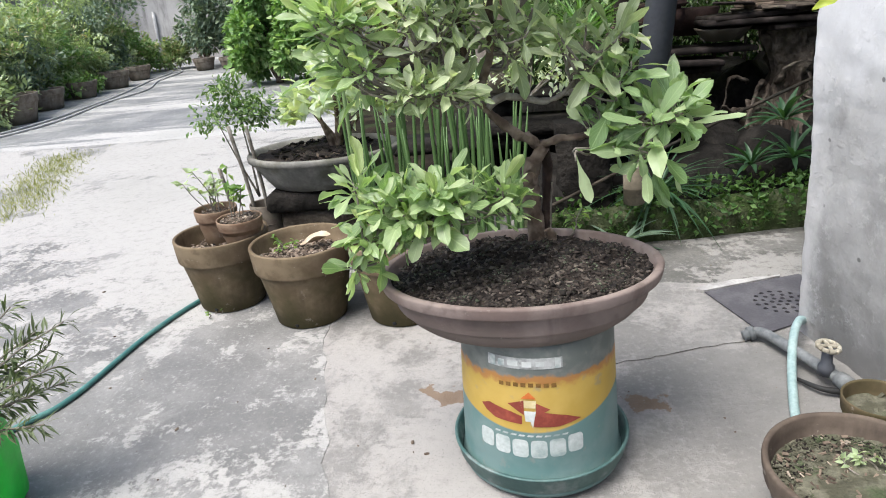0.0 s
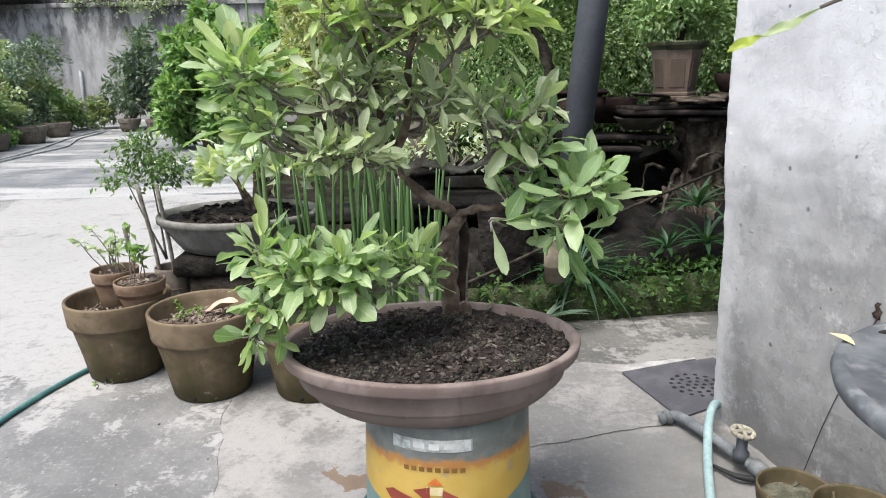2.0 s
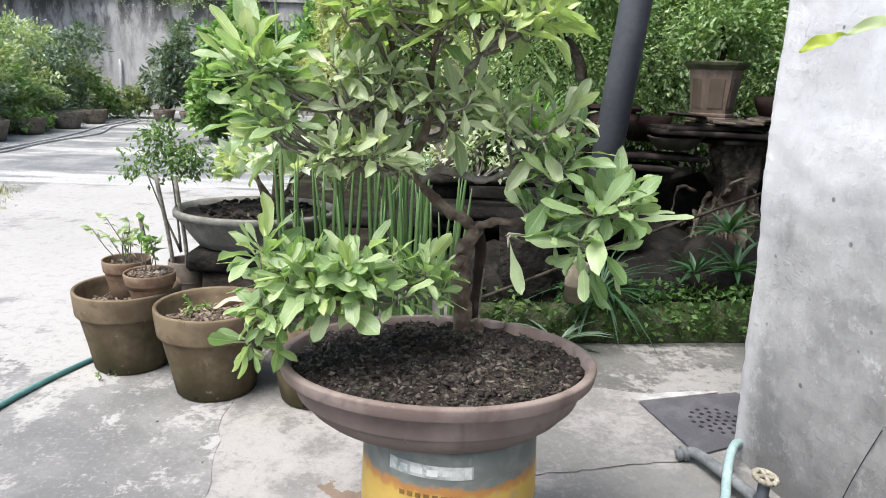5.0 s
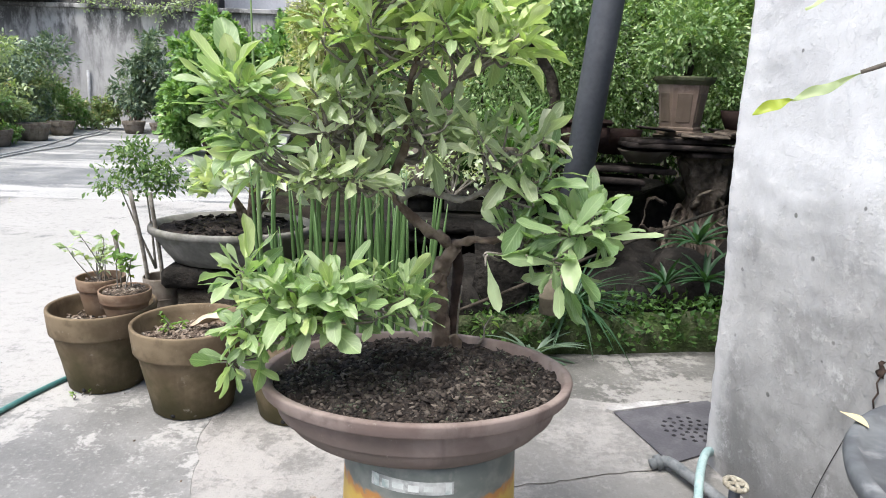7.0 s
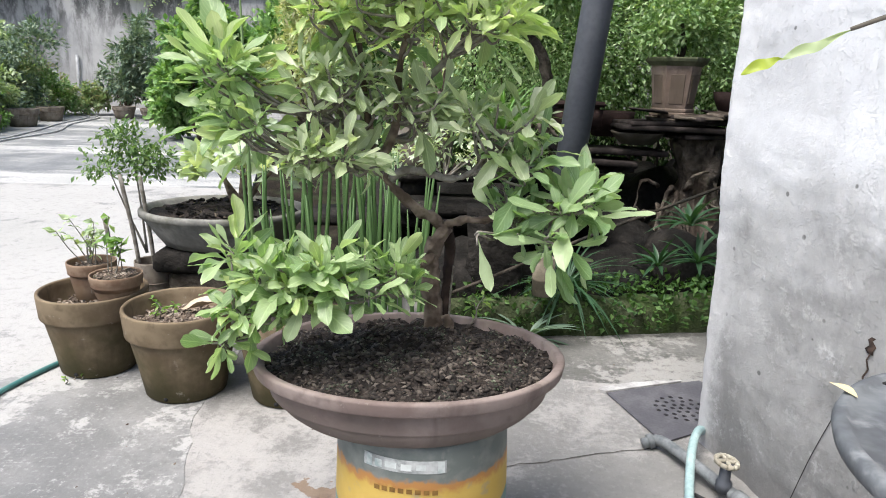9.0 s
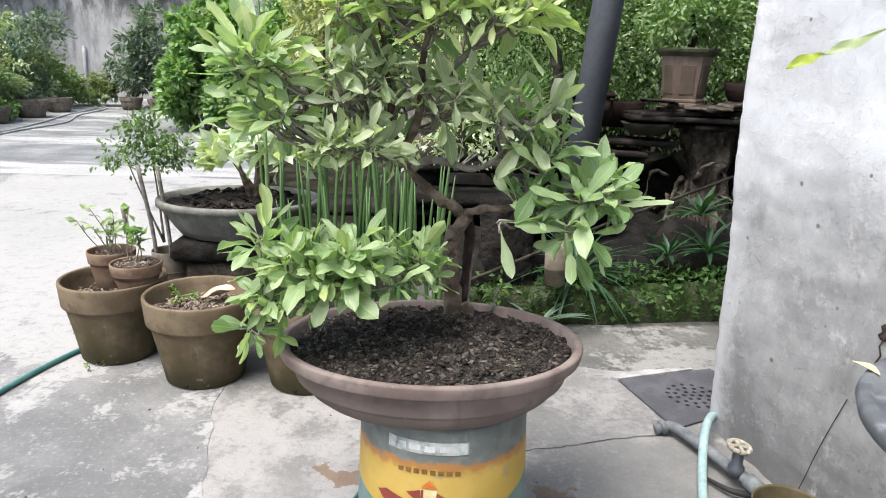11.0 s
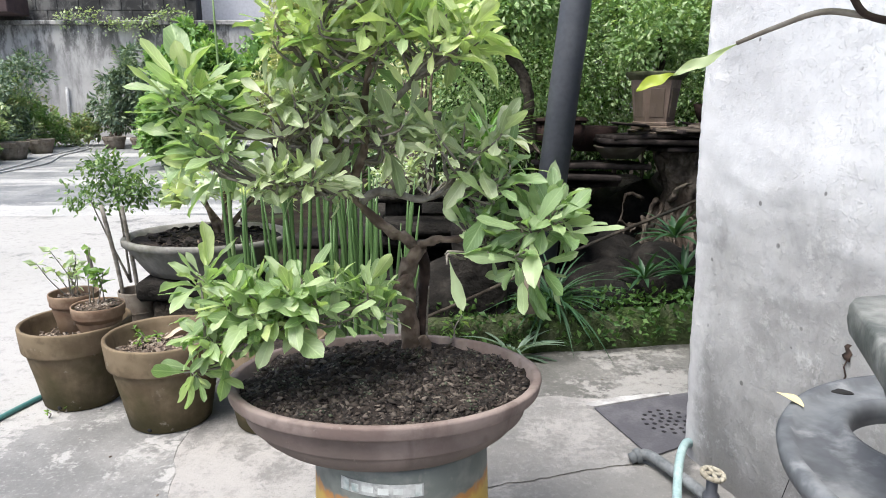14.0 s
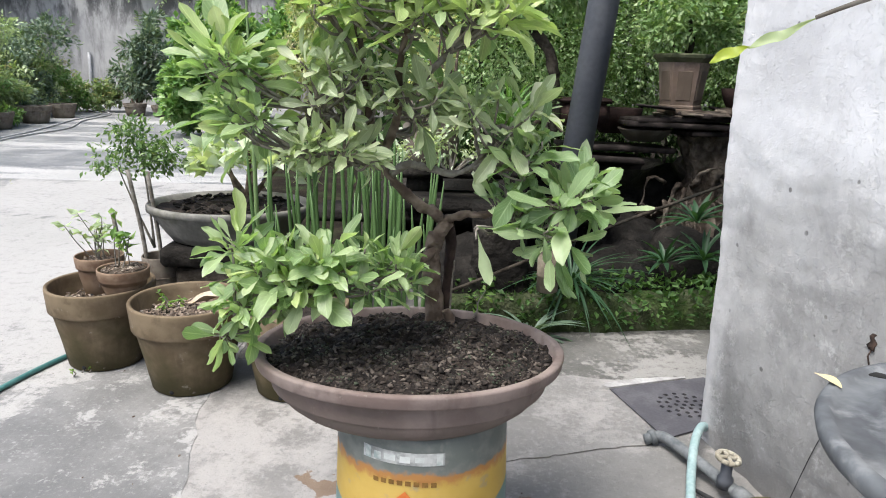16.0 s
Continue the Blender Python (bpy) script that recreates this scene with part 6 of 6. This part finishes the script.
        ob.matrix_local = Matrix.Translation((0.0798 * math.cos(a), 0.0798 * math.sin(a), 0.130)) @ Euler((radians(5.9), 0, a + radians(90))).to_matrix().to_4x4()
    d = thing("shallow_dish", (1.13, 3.22, 0.545), "shallow dark clay dish on the slab shelf", "dish")
    part("bowl", lathe([(0.001, 0.0), (0.07, 0.0), (0.11, 0.045), (0.115, 0.052), (0.105, 0.052), (0.07, 0.02), (0.001, 0.02)], 40), M_BOWL, d)
    for x, y, z, r, h in ((1.53, 3.20, 0.672, 0.10, 0.10), (1.05, 3.42, 0.56, 0.12, 0.11)):
        dp = thing("dark_bowl", (x, y, z), "dark empty clay bowl among the slabs", "bowl", "dark bowls")
        part("bowl", lathe([(0.001, 0.0), (r * 0.6, 0.0), (r * 0.9, h * 0.6), (r, h), (r * 0.9, h), (r * 0.75, h * 0.5), (0.001, h * 0.4)], 32, 1.0, 0.8, 0.02, x), M_DARKPOT, dp)
    for k in range(9):
        ob = part("slab_piece", box((rng.uniform(0.10, 0.26), rng.uniform(0.08, 0.2), rng.uniform(0.008, 0.02)), (0, 0, 0), 0.003, rough=0.008), M_PLANK if k % 3 else M_DRIFTWOOD, sh)
        ob.location, ob.rotation_euler = (rng.uniform(-0.22, 0.24), rng.uniform(-0.17, -0.05), 0.607 + 0.004 * k), (radians(rng.uniform(-7, 7)), radians(rng.uniform(-6, 6)), rng.uniform(0, 3))
    pt = thing("bonsai_pot", (0.866, 3.26, 0.600), "dark rectangular bonsai pot in the garden", "bonsai pot")
    part("body", box((0.20, 0.18, 0.10), (0, 0, 0.05), 0.015, segs=2), M_DARKPOT, pt)
    part("rim", box((0.22, 0.20, 0.022), (0, 0, 0.106), 0.008, segs=2), M_DARKPOT, pt)
    cb = thing("curved_bonsai", (0.700, 3.20, 0.60), "bonsai with a thick curved dark trunk and dense small leaves", "bonsai tree")
    line = curve_points([(0.02, 0, -0.03), (0.012, 0, 0.06), (0.025, 0, 0.17), (0.01, 0, 0.27), (-0.035, 0.02, 0.345), (-0.075, 0.03, 0.40), (-0.02, 0.04, 0.56)], 6)
    bm = tube(line, taper(len(line), 0.034, 0.014), 14)
    for v in bm.verts:
        v.co += 0.012 * Vector(noise.noise_vector(v.co * 24))
    part("trunk", bm, M_STUMP, cb)
    for k in range(5):
        a = radians(k * 72 + 200)
        pts = curve_points([(0, 0, 0.05), (0.04 * math.cos(a), 0.03 * math.sin(a), 0.01), (0.085 * math.cos(a), 0.06 * math.sin(a), -0.035)], 5)
        part("root", tube(pts, taper(len(pts), 0.016, 0.006), 8), M_DRIFTWOOD, cb)
    leaf_mass("crown", crown_spots([((-0.02, 0.04, 0.62), (0.20, 0.16, 0.14)), ((-0.16, 0.04, 0.52), (0.12, 0.12, 0.08)), ((0.14, 0.04, 0.58), (0.12, 0.12, 0.10))], 4200, 33), L_HEDGE, cb, "", (0.022, 0.040), 0.55, 33)
    pb = thing("planter_bonsai", (1.268, 3.22, 0.875), "bushy small-leaved bonsai growing in the brown planter", "bonsai tree")
    part("trunk", tube(curve_points([(0, 0, 0), (0.02, 0, 0.09), (-0.01, 0.01, 0.2)], 5), taper(11, 0.018, 0.008), 10), M_STUMP, pb)
    leaf_mass("crown", crown_spots([((0.0, 0.02, 0.22), (0.17, 0.14, 0.12)), ((-0.09, 0.0, 0.12), (0.09, 0.09, 0.06)), ((0.1, 0.0, 0.14), (0.09, 0.09, 0.07))], 2600, 34), L_HEDGE, pb, "", (0.022, 0.040), 0.5, 34)
    tb = thing("bamboo_tube", (0.608, 2.29, 0.155), "short grey bamboo tube hanging from a slanting stick", "bamboo tube")
    part("tube", lathe([(0.030, 0.0), (0.033, 0.002), (0.034, 0.05), (0.036, 0.053), (0.034, 0.056), (0.035, 0.12), (0.028, 0.121), (0.027, 0.02), (0.001, 0.02)], 24), M_BAMBOO, tb)
    st = thing("stick", (0.407, 2.32, 0.18), "long grey stick slanting over the garden bed", "stick")
    pts = curve_points([(-0.30, 0.0, -0.13), (0.0, 0.0, 0.0), (0.40, 0.06, 0.165), (0.793, 0.13, 0.306), (1.3, 0.2, 0.50)], 6)
    part("shaft", tube(pts, 0.0055, 8), M_STUMP, st)
    # the four rear rocks are added as dark backing for the shelf's shade
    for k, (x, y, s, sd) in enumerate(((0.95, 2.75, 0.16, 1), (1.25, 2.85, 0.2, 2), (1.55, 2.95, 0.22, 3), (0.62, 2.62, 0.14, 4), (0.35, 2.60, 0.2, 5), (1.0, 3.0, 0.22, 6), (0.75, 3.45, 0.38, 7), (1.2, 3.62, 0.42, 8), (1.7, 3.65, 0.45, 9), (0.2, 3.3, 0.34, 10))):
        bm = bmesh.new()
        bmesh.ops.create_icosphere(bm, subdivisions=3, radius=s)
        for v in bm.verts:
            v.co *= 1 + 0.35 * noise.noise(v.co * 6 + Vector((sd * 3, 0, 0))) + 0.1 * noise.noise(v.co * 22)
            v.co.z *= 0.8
        r = thing("rock", (x, y, 0.08), "near-black garden rock, shade of the bed put into its colour", "rock", "garden rocks")
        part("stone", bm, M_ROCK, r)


garden()


def strap_plant(name, at, n, length, width, label, category, seed, rise=0.9, material=None, bend=0.5):
    """A rosette of long narrow arching leaves."""
    t = thing(name, at, label, category)
    rng = random.Random(seed)
    for k in range(n):
        a = k * 2.399 + rng.uniform(-.3, .3)
        ln = length * rng.uniform(0.6, 1.0)
        b = leaf_bmesh(ln, width * rng.uniform(0.8, 1.1), 0.3, bend * rng.uniform(0.6, 1.6), 0.35, 6)
        ob = part("leaf", b, material or L_STRAP, t)
        ob.rotation_euler = (radians(rng.uniform(15, 85) * rise), 0, a)
    return t


strap_plant("dracaena", (1.185, 2.65, 0.31), 18, 0.17, 0.020, "rosette of narrow pointed green leaves", "dracaena", 41)
strap_plant("dracaena", (1.068, 2.60, 0.17), 18, 0.16, 0.020, "rosette of narrow pointed green leaves low in the bed", "dracaena", 42)
strap_plant("dracaena", (1.20, 2.58, 0.19), 18, 0.17, 0.020, "rosette of narrow pointed green leaves low in the bed", "dracaena", 43)
strap_plant("grass_tuft", (0.715, 2.45, 0.13), 90, 0.27, 0.009, "tuft of long arching dark green strap leaves", "tuft", 44, 0.85, bend=1.1)
flower_pot((0.225, 2.98, 0.443), 0.132, 0.305, 0.100, "deep grey clay pot of dry brown stems on the stacked slabs", M_BOWL, M_SOIL, seed=27.0, fill=0.9)
shrub("dry_shrub", (0.225, 2.98, 0.715), [((-0.02, 0, 0.14), (0.13, 0.09, 0.10)), ((0.06, 0, 0.25), (0.12, 0.09, 0.09))], 420, L_PALE, (0.018, 0.036), "half-dry shrub of brown stems and pale leaves in a grey pot", "shrub", 57, 12, 0.007, bark=M_BARK, spread=0.8)
shrub("pale_shrub", (0.30, 2.74, 0.44), [((-0.11, 0, 0.10), (0.09, 0.05, 0.035)), ((0.0, 0, 0.12), (0.10, 0.05, 0.045)), ((0.13, 0, 0.10), (0.10, 0.05, 0.04))], 420, L_PALEBIG, (0.018, 0.040), "low pale-leaved plant on the edge of the stacked slabs", "shrub", 58, 9, 0.006, bark=M_TWIG)
flower_pot((0.53, 2.98, 0.443), 0.072, 0.17, 0.052, "dark pot of strap leaves on the stacked slabs", M_BOWL, M_SOIL, seed=29.0, fill=0.9)
strap_plant("strap_plant", (0.53, 2.98, 0.600), 70, 0.30, 0.012, "bright tuft of long strap leaves in a pot", "tuft", 47, 0.95, L_BRIGHTSTRAP, bend=0.8)
strap_plant("grass_tuft", (0.565, 2.29, 0.0), 36, 0.20, 0.016, "small tuft of grey green strap leaves at the curb", "tuft", 45, 0.75, L_DUSK, bend=0.7)


def beds():
    """Leafy ground cover and hedges."""
    rng = np.random.default_rng(3)
    spots = []
    for _ in range(2400):
        x = rng.uniform(0.3, 2.2)
        back = rng.normal(0.04, 0.08)
        y = 2.37 + 0.10 * max(0, x - 0.8) + max(back, -0.03)
        spots.append(((x, y, (0.02 + 0.11 * rng.random()) if back < 0 else 0.10 + 0.06 * rng.random()), (0, -0.6, 0.8)))
    tagged(leaf_mass("ground_cover", spots, L_FERN, None, "low green creeping leaves along the curb", (0.015, 0.034), 0.6, 9), category="ground cover", kind="stuff")
    shrub("hedge", (1.6, 3.95, 0.05), [((-0.9, 0, 1.0), (0.6, 0.45, 0.5)), ((-0.2, 0.1, 1.1), (0.6, 0.45, 0.6)), ((0.5, 0, 1.05), (0.6, 0.45, 0.55)), ((0.1, 0.2, 1.7), (0.9, 0.5, 0.5)), ((1.0, 0.1, 1.3), (0.5, 0.45, 0.6)), ((-0.9, 0.3, 1.7), (0.6, 0.4, 0.4))], 135000, L_HEDGE, (0.016, 0.031), "dense small-leaved hedge behind the shelf", "hedge", 51, 9, 0.012, bark=M_STUMP, spread=0.9)
    shrub("hedge", (1.7, 4.9, 0.05), [((-1.2, 0, 0.8), (0.8, 0.3, 0.7)), ((0.0, 0, 0.8), (0.9, 0.3, 0.8)), ((1.2, 0, 0.9), (0.8, 0.3, 0.8)), ((0.2, 0, 2.0), (1.3, 0.35, 0.6)), ((-1.1, 0, 1.9), (0.7, 0.35, 0.5))], 30000, L_FERN, (0.05, 0.09), "dark hedge at the back of the garden", "hedge", 50, 9, 0.02, bark=M_STUMP, spread=0.9)
    shrub("shrub", (-2.40, 8.2, 0), [((0, 0, 0.70), (0.36, 0.40, 0.42)), ((0.10, 0, 1.22), (0.30, 0.36, 0.32)), ((-0.34, 0, 0.36), (0.20, 0.3, 0.24)), ((0.34, 0, 0.85), (0.28, 0.36, 0.42)), ((0.15, 0, 0.35), (0.4, 0.4, 0.25))], 17000, L_BRIGHT, (0.06, 0.11), "bright green bush at the side of the yard", "shrub", 52, 10, 0.025, shape=0.62, clumps=9)
    shrub("shrub", (-1.15, 8.6, 0), [((0, 0, 0.9), (0.6, 0.5, 0.6)), ((0.2, 0, 1.6), (0.6, 0.5, 0.5)), ((0.7, 0, 1.1), (0.6, 0.5, 0.6))], 12000, L_PALE, (0.06, 0.11), "pale pinkish green bush behind the bonsai", "shrub", 53, 8, 0.03, shape=0.3, clumps=8)
    shrub("shrub", (0.6, 7.6, 0), [((0, 0, 0.9), (0.9, 0.6, 0.7)), ((0.4, 0, 1.7), (1.0, 0.6, 0.5)), ((-0.6, 0, 1.6), (0.6, 0.5, 0.5))], 12000, L_WASHED, (0.05, 0.10), "pale green bush behind the bonsai", "shrub", 54, 8, 0.03, clumps=8)
    shrub("shrub", (-4.62, 11.4, 0), [((0, 0, 0.55), (0.42, 0.35, 0.42)), ((0.2, 0, 1.05), (0.36, 0.25, 0.32)), ((0.6, 0, 0.6), (0.3, 0.3, 0.42)), ((0.3, 0.2, 1.40), (0.25, 0.2, 0.22))], 5200, L_DUSK, (0.07, 0.14), "dull blue-green bush against the yard wall", "shrub", 55, 12, 0.014, shape=0.32, clumps=8)
    shrub("shrub", (-3.25, 11.0, 0), [((0, 0, 0.42), (0.5, 0.4, 0.34)), ((0.5, 0, 0.85), (0.6, 0.5, 0.5)), ((1.3, 0, 1.0), (0.7, 0.5, 0.7))], 8000, L_BRIGHT, (0.08, 0.15), "green bush at the far end of the yard", "shrub", 56, 8, 0.025, shape=0.6, clumps=8)
    for x, y, k in ((-5.35, 11.6, 0), (-3.9, 11.5, 1)):
        shrub("shrub", (x, y, 0), [((0, 0, 0.22), (0.35, 0.25, 0.16)), ((0.25, 0.1, 0.35), (0.25, 0.25, 0.2)), ((-0.25, 0, 0.30), (0.22, 0.2, 0.18))], 2600, L_DUSK if k else L_BROWNISH, (0.05, 0.10), "low leafy growth at the foot of the far wall", "shrub", 90 + k, 7, 0.01, shape=0.4, clumps=6)
    greens = (L_WASHED, L_BRIGHT, L_BROWNISH, L_DUSK, L_WASHED, L_BROWNISH)
    pick = random.Random(17)
    for k in range(15):
        u = k / 14
        x, y, h = -5.0 - 1.0 * u + pick.uniform(-.15, .1), 6.2 + 5.0 * u, pick.uniform(0.85, 1.35) + 0.15 * u
        blobs = [((pick.uniform(-.3, .3), pick.uniform(-.3, .3), h * z), (pick.uniform(0.25, 0.45), 0.42, h * pick.uniform(0.13, 0.24))) for z in (0.16, 0.3, 0.45, 0.6, 0.8)]
        shrub("shrub", (x, y, 0), blobs, 4300, greens[(k * 5 + k // 4) % 6], (0.04, 0.095), "mixed leafy bush along the yard edge", "shrub", 60 + k, 12, 0.010, bark=M_TWIG, shape=0.42, clumps=6)
    for x, y, r in ((-4.52, 6.50, 0.25), (-4.80, 7.45, 0.20), (-4.92, 8.35, 0.18), (-5.00, 9.25, 0.20), (-5.15, 10.2, 0.18), (-4.45, 10.95, 0.17), (-4.0, 10.85, 0.16), (-3.55, 10.8, 0.17)):
        flower_pot((x, y, 0), r, r * 1.1, r * 0.74, "large dull clay pot at the yard edge", M_BOWL, M_SOIL, group="pots along the yard", seed=x)
    pp = thing("wall_pipe", (-6.58, 13.93, 0), "thin pale upright pipe on the far yard wall", "pipe")
    part("tube", tube([(0, 0, 0), (0, 0, 0.5), (0.01, 0, 0.95)], 0.03, 10), M_HOSE_FAR, pp)
    # creeper hanging along the top of the yard wall
    rng = np.random.default_rng(15)
    spots = []
    for _ in range(620):
        u = rng.random()
        spots.append(((-6.6 + 2.5 * u + rng.normal(0, 0.05), 13.93 - 0.06 * rng.random(), 2.20 + 0.10 * math.sin(u * 9) + rng.normal(0, 0.05) - 0.9 * max(0.0, rng.normal(0, 0.16))), (0, -0.7, 0.2)))
    tagged(leaf_mass("wall_creeper", spots, L_WASHED, None, "thin pale creeper along the top of the wall", (0.04, 0.09), 0.6, 15), category="creeper", kind="stuff")


beds()


def tall_tree():
    shrub("tree", (0.9, 9.6, 0), [((0, 0, 3.0), (1.3, 1.0, 0.6)), ((-0.8, 0.3, 3.5), (1.1, 0.9, 0.6)), ((0.9, -0.2, 3.6), (1.2, 0.9, 0.6))], 3600, L_DARK, (0.16, 0.30), "dark-leaved tree at the end of the garden", "tree", 80, 7, 0.09, shape=0.3)


tall_tree()


# ---- rosemary in a green bag, grass in the yard ----
def rosemary():
    b = thing("grow_bag", (-0.845, 1.07, 0), "bright green plastic grow bag beside the hose", "grow bag")
    bm = lathe([(0.001, 0.0), (0.12, 0.0), (0.135, 0.02), (0.14, 0.12), (0.135, 0.21), (0.128, 0.24), (0.120, 0.236), (0.12, 0.19), (0.001, 0.19)], 40, wobble=0.12, seed=4.0)
    bag = part("bag", bm, M_BAG, b)
    for k, (w, z) in enumerate(((0.030, 0.185), (0.055, 0.165), (0.055, 0.145))):
        bar = part("print_bar", box((w, 0.003, 0.012), (0, 0, 0), 0.001), M_BAGPRINT, bag, "dark green printed bar", smooth=False)
        a = radians(-38)
        bar.matrix_local = Matrix.Translation((0.1405 * math.cos(a), 0.1405 * math.sin(a), z)) @ Euler((0, 0, a + radians(90))).to_matrix().to_4x4()
    t = thing("rosemary", (-0.80, 1.09, 0.17), "sprigs of needle-leaved rosemary in a green bag", "rosemary")
    rng = random.Random(6)
    spots = []
    for k, (dx, dy, h) in enumerate(((0.185, 0.14, 0.165), (0.195, 0.07, 0.11), (0.13, 0.13, 0.15), (0.19, 0.01, 0.03), (0.09, 0.14, 0.20), (-0.08, 0.03, 0.2), (0.16, 0.04, 0.07), (0.12, 0.09, 0.10), (0.18, 0.10, 0.06), (0.15, 0.12, 0.12))):
        pts = curve_points([(0, 0, 0), (dx * 0.5, dy * 0.5, h * 0.7), (dx, dy, h)], 12)
        part("stem", tube(pts, taper(len(pts), 0.003, 0.0015), 5), M_TWIG, t)
        for i, p in enumerate(pts[7:]):
            for q in range(4):
                a = rng.uniform(0, 6.28)
                d = (pts[min(i + 8, len(pts) - 1)] - pts[i + 6]).normalized()
                s = d.orthogonal().normalized()
                o = s * math.cos(a) + d.cross(s) * math.sin(a)
                spots.append((p + d * rng.uniform(-.005, .005), o * 1.6 + d * 1.2))
    leaf_mass("needle_mass", spots, L_ROSEMARY, t, "", (0.026, 0.044), 0.15, 7, 0.0)


rosemary()


def yard_grass():
    rng = np.random.default_rng(12)
    spots = []
    for _ in range(3000):
        u = rng.random()
        x, y = -2.22 - 0.62 * u + rng.normal(0, 0.09), 3.15 + 1.45 * u + rng.normal(0, 0.11)
        spots.append(((x, y, 0.0), (rng.normal(0, .5), rng.normal(0, .5), 1.0)))
    tagged(leaf_mass("yard_grass", spots, L_GRASS, None, "short yellowish grass growing in the yard concrete", (0.015, 0.04), 0.14, 12, 0.0), category="grass", kind="stuff")


yard_grass()


def small_bits():
    """Weeds at a pot foot and crumbs on the concrete."""
    seedling((-0.672, 1.930, 0.0), 4, "tiny green weed at the foot of a clay pot", 91, 0.022, 0.014, None, 0.02)
    seedling((0.335, 1.415, 0.375), 2, "small weed sprouting in the bonsai soil", 92, 0.05, 0.024)
    rng = random.Random(55)
    bm = bmesh.new()
    for _ in range(90):
        x, y = rng.uniform(-1.2, 0.85), rng.uniform(0.95, 2.2)
        if (x - BX) ** 2 + (y - BY) ** 2 < 0.035:
            continue
        s = rng.choice((0.0015, 0.002, 0.003, 0.004, 0.006)) * rng.uniform(0.7, 1.2)
        m = Matrix.LocRotScale((x, y, s * 0.25), Euler((0, 0, rng.uniform(0, 6))), (s, s * rng.uniform(0.4, 0.9), s * 0.4))
        bmesh.ops.create_icosphere(bm, subdivisions=1, radius=1.0, matrix=m)
    tagged(part("floor_crumbs", bm, M_BARK, smooth=False), "dark crumbs and dry bits on the concrete", "debris", kind="stuff")


small_bits()
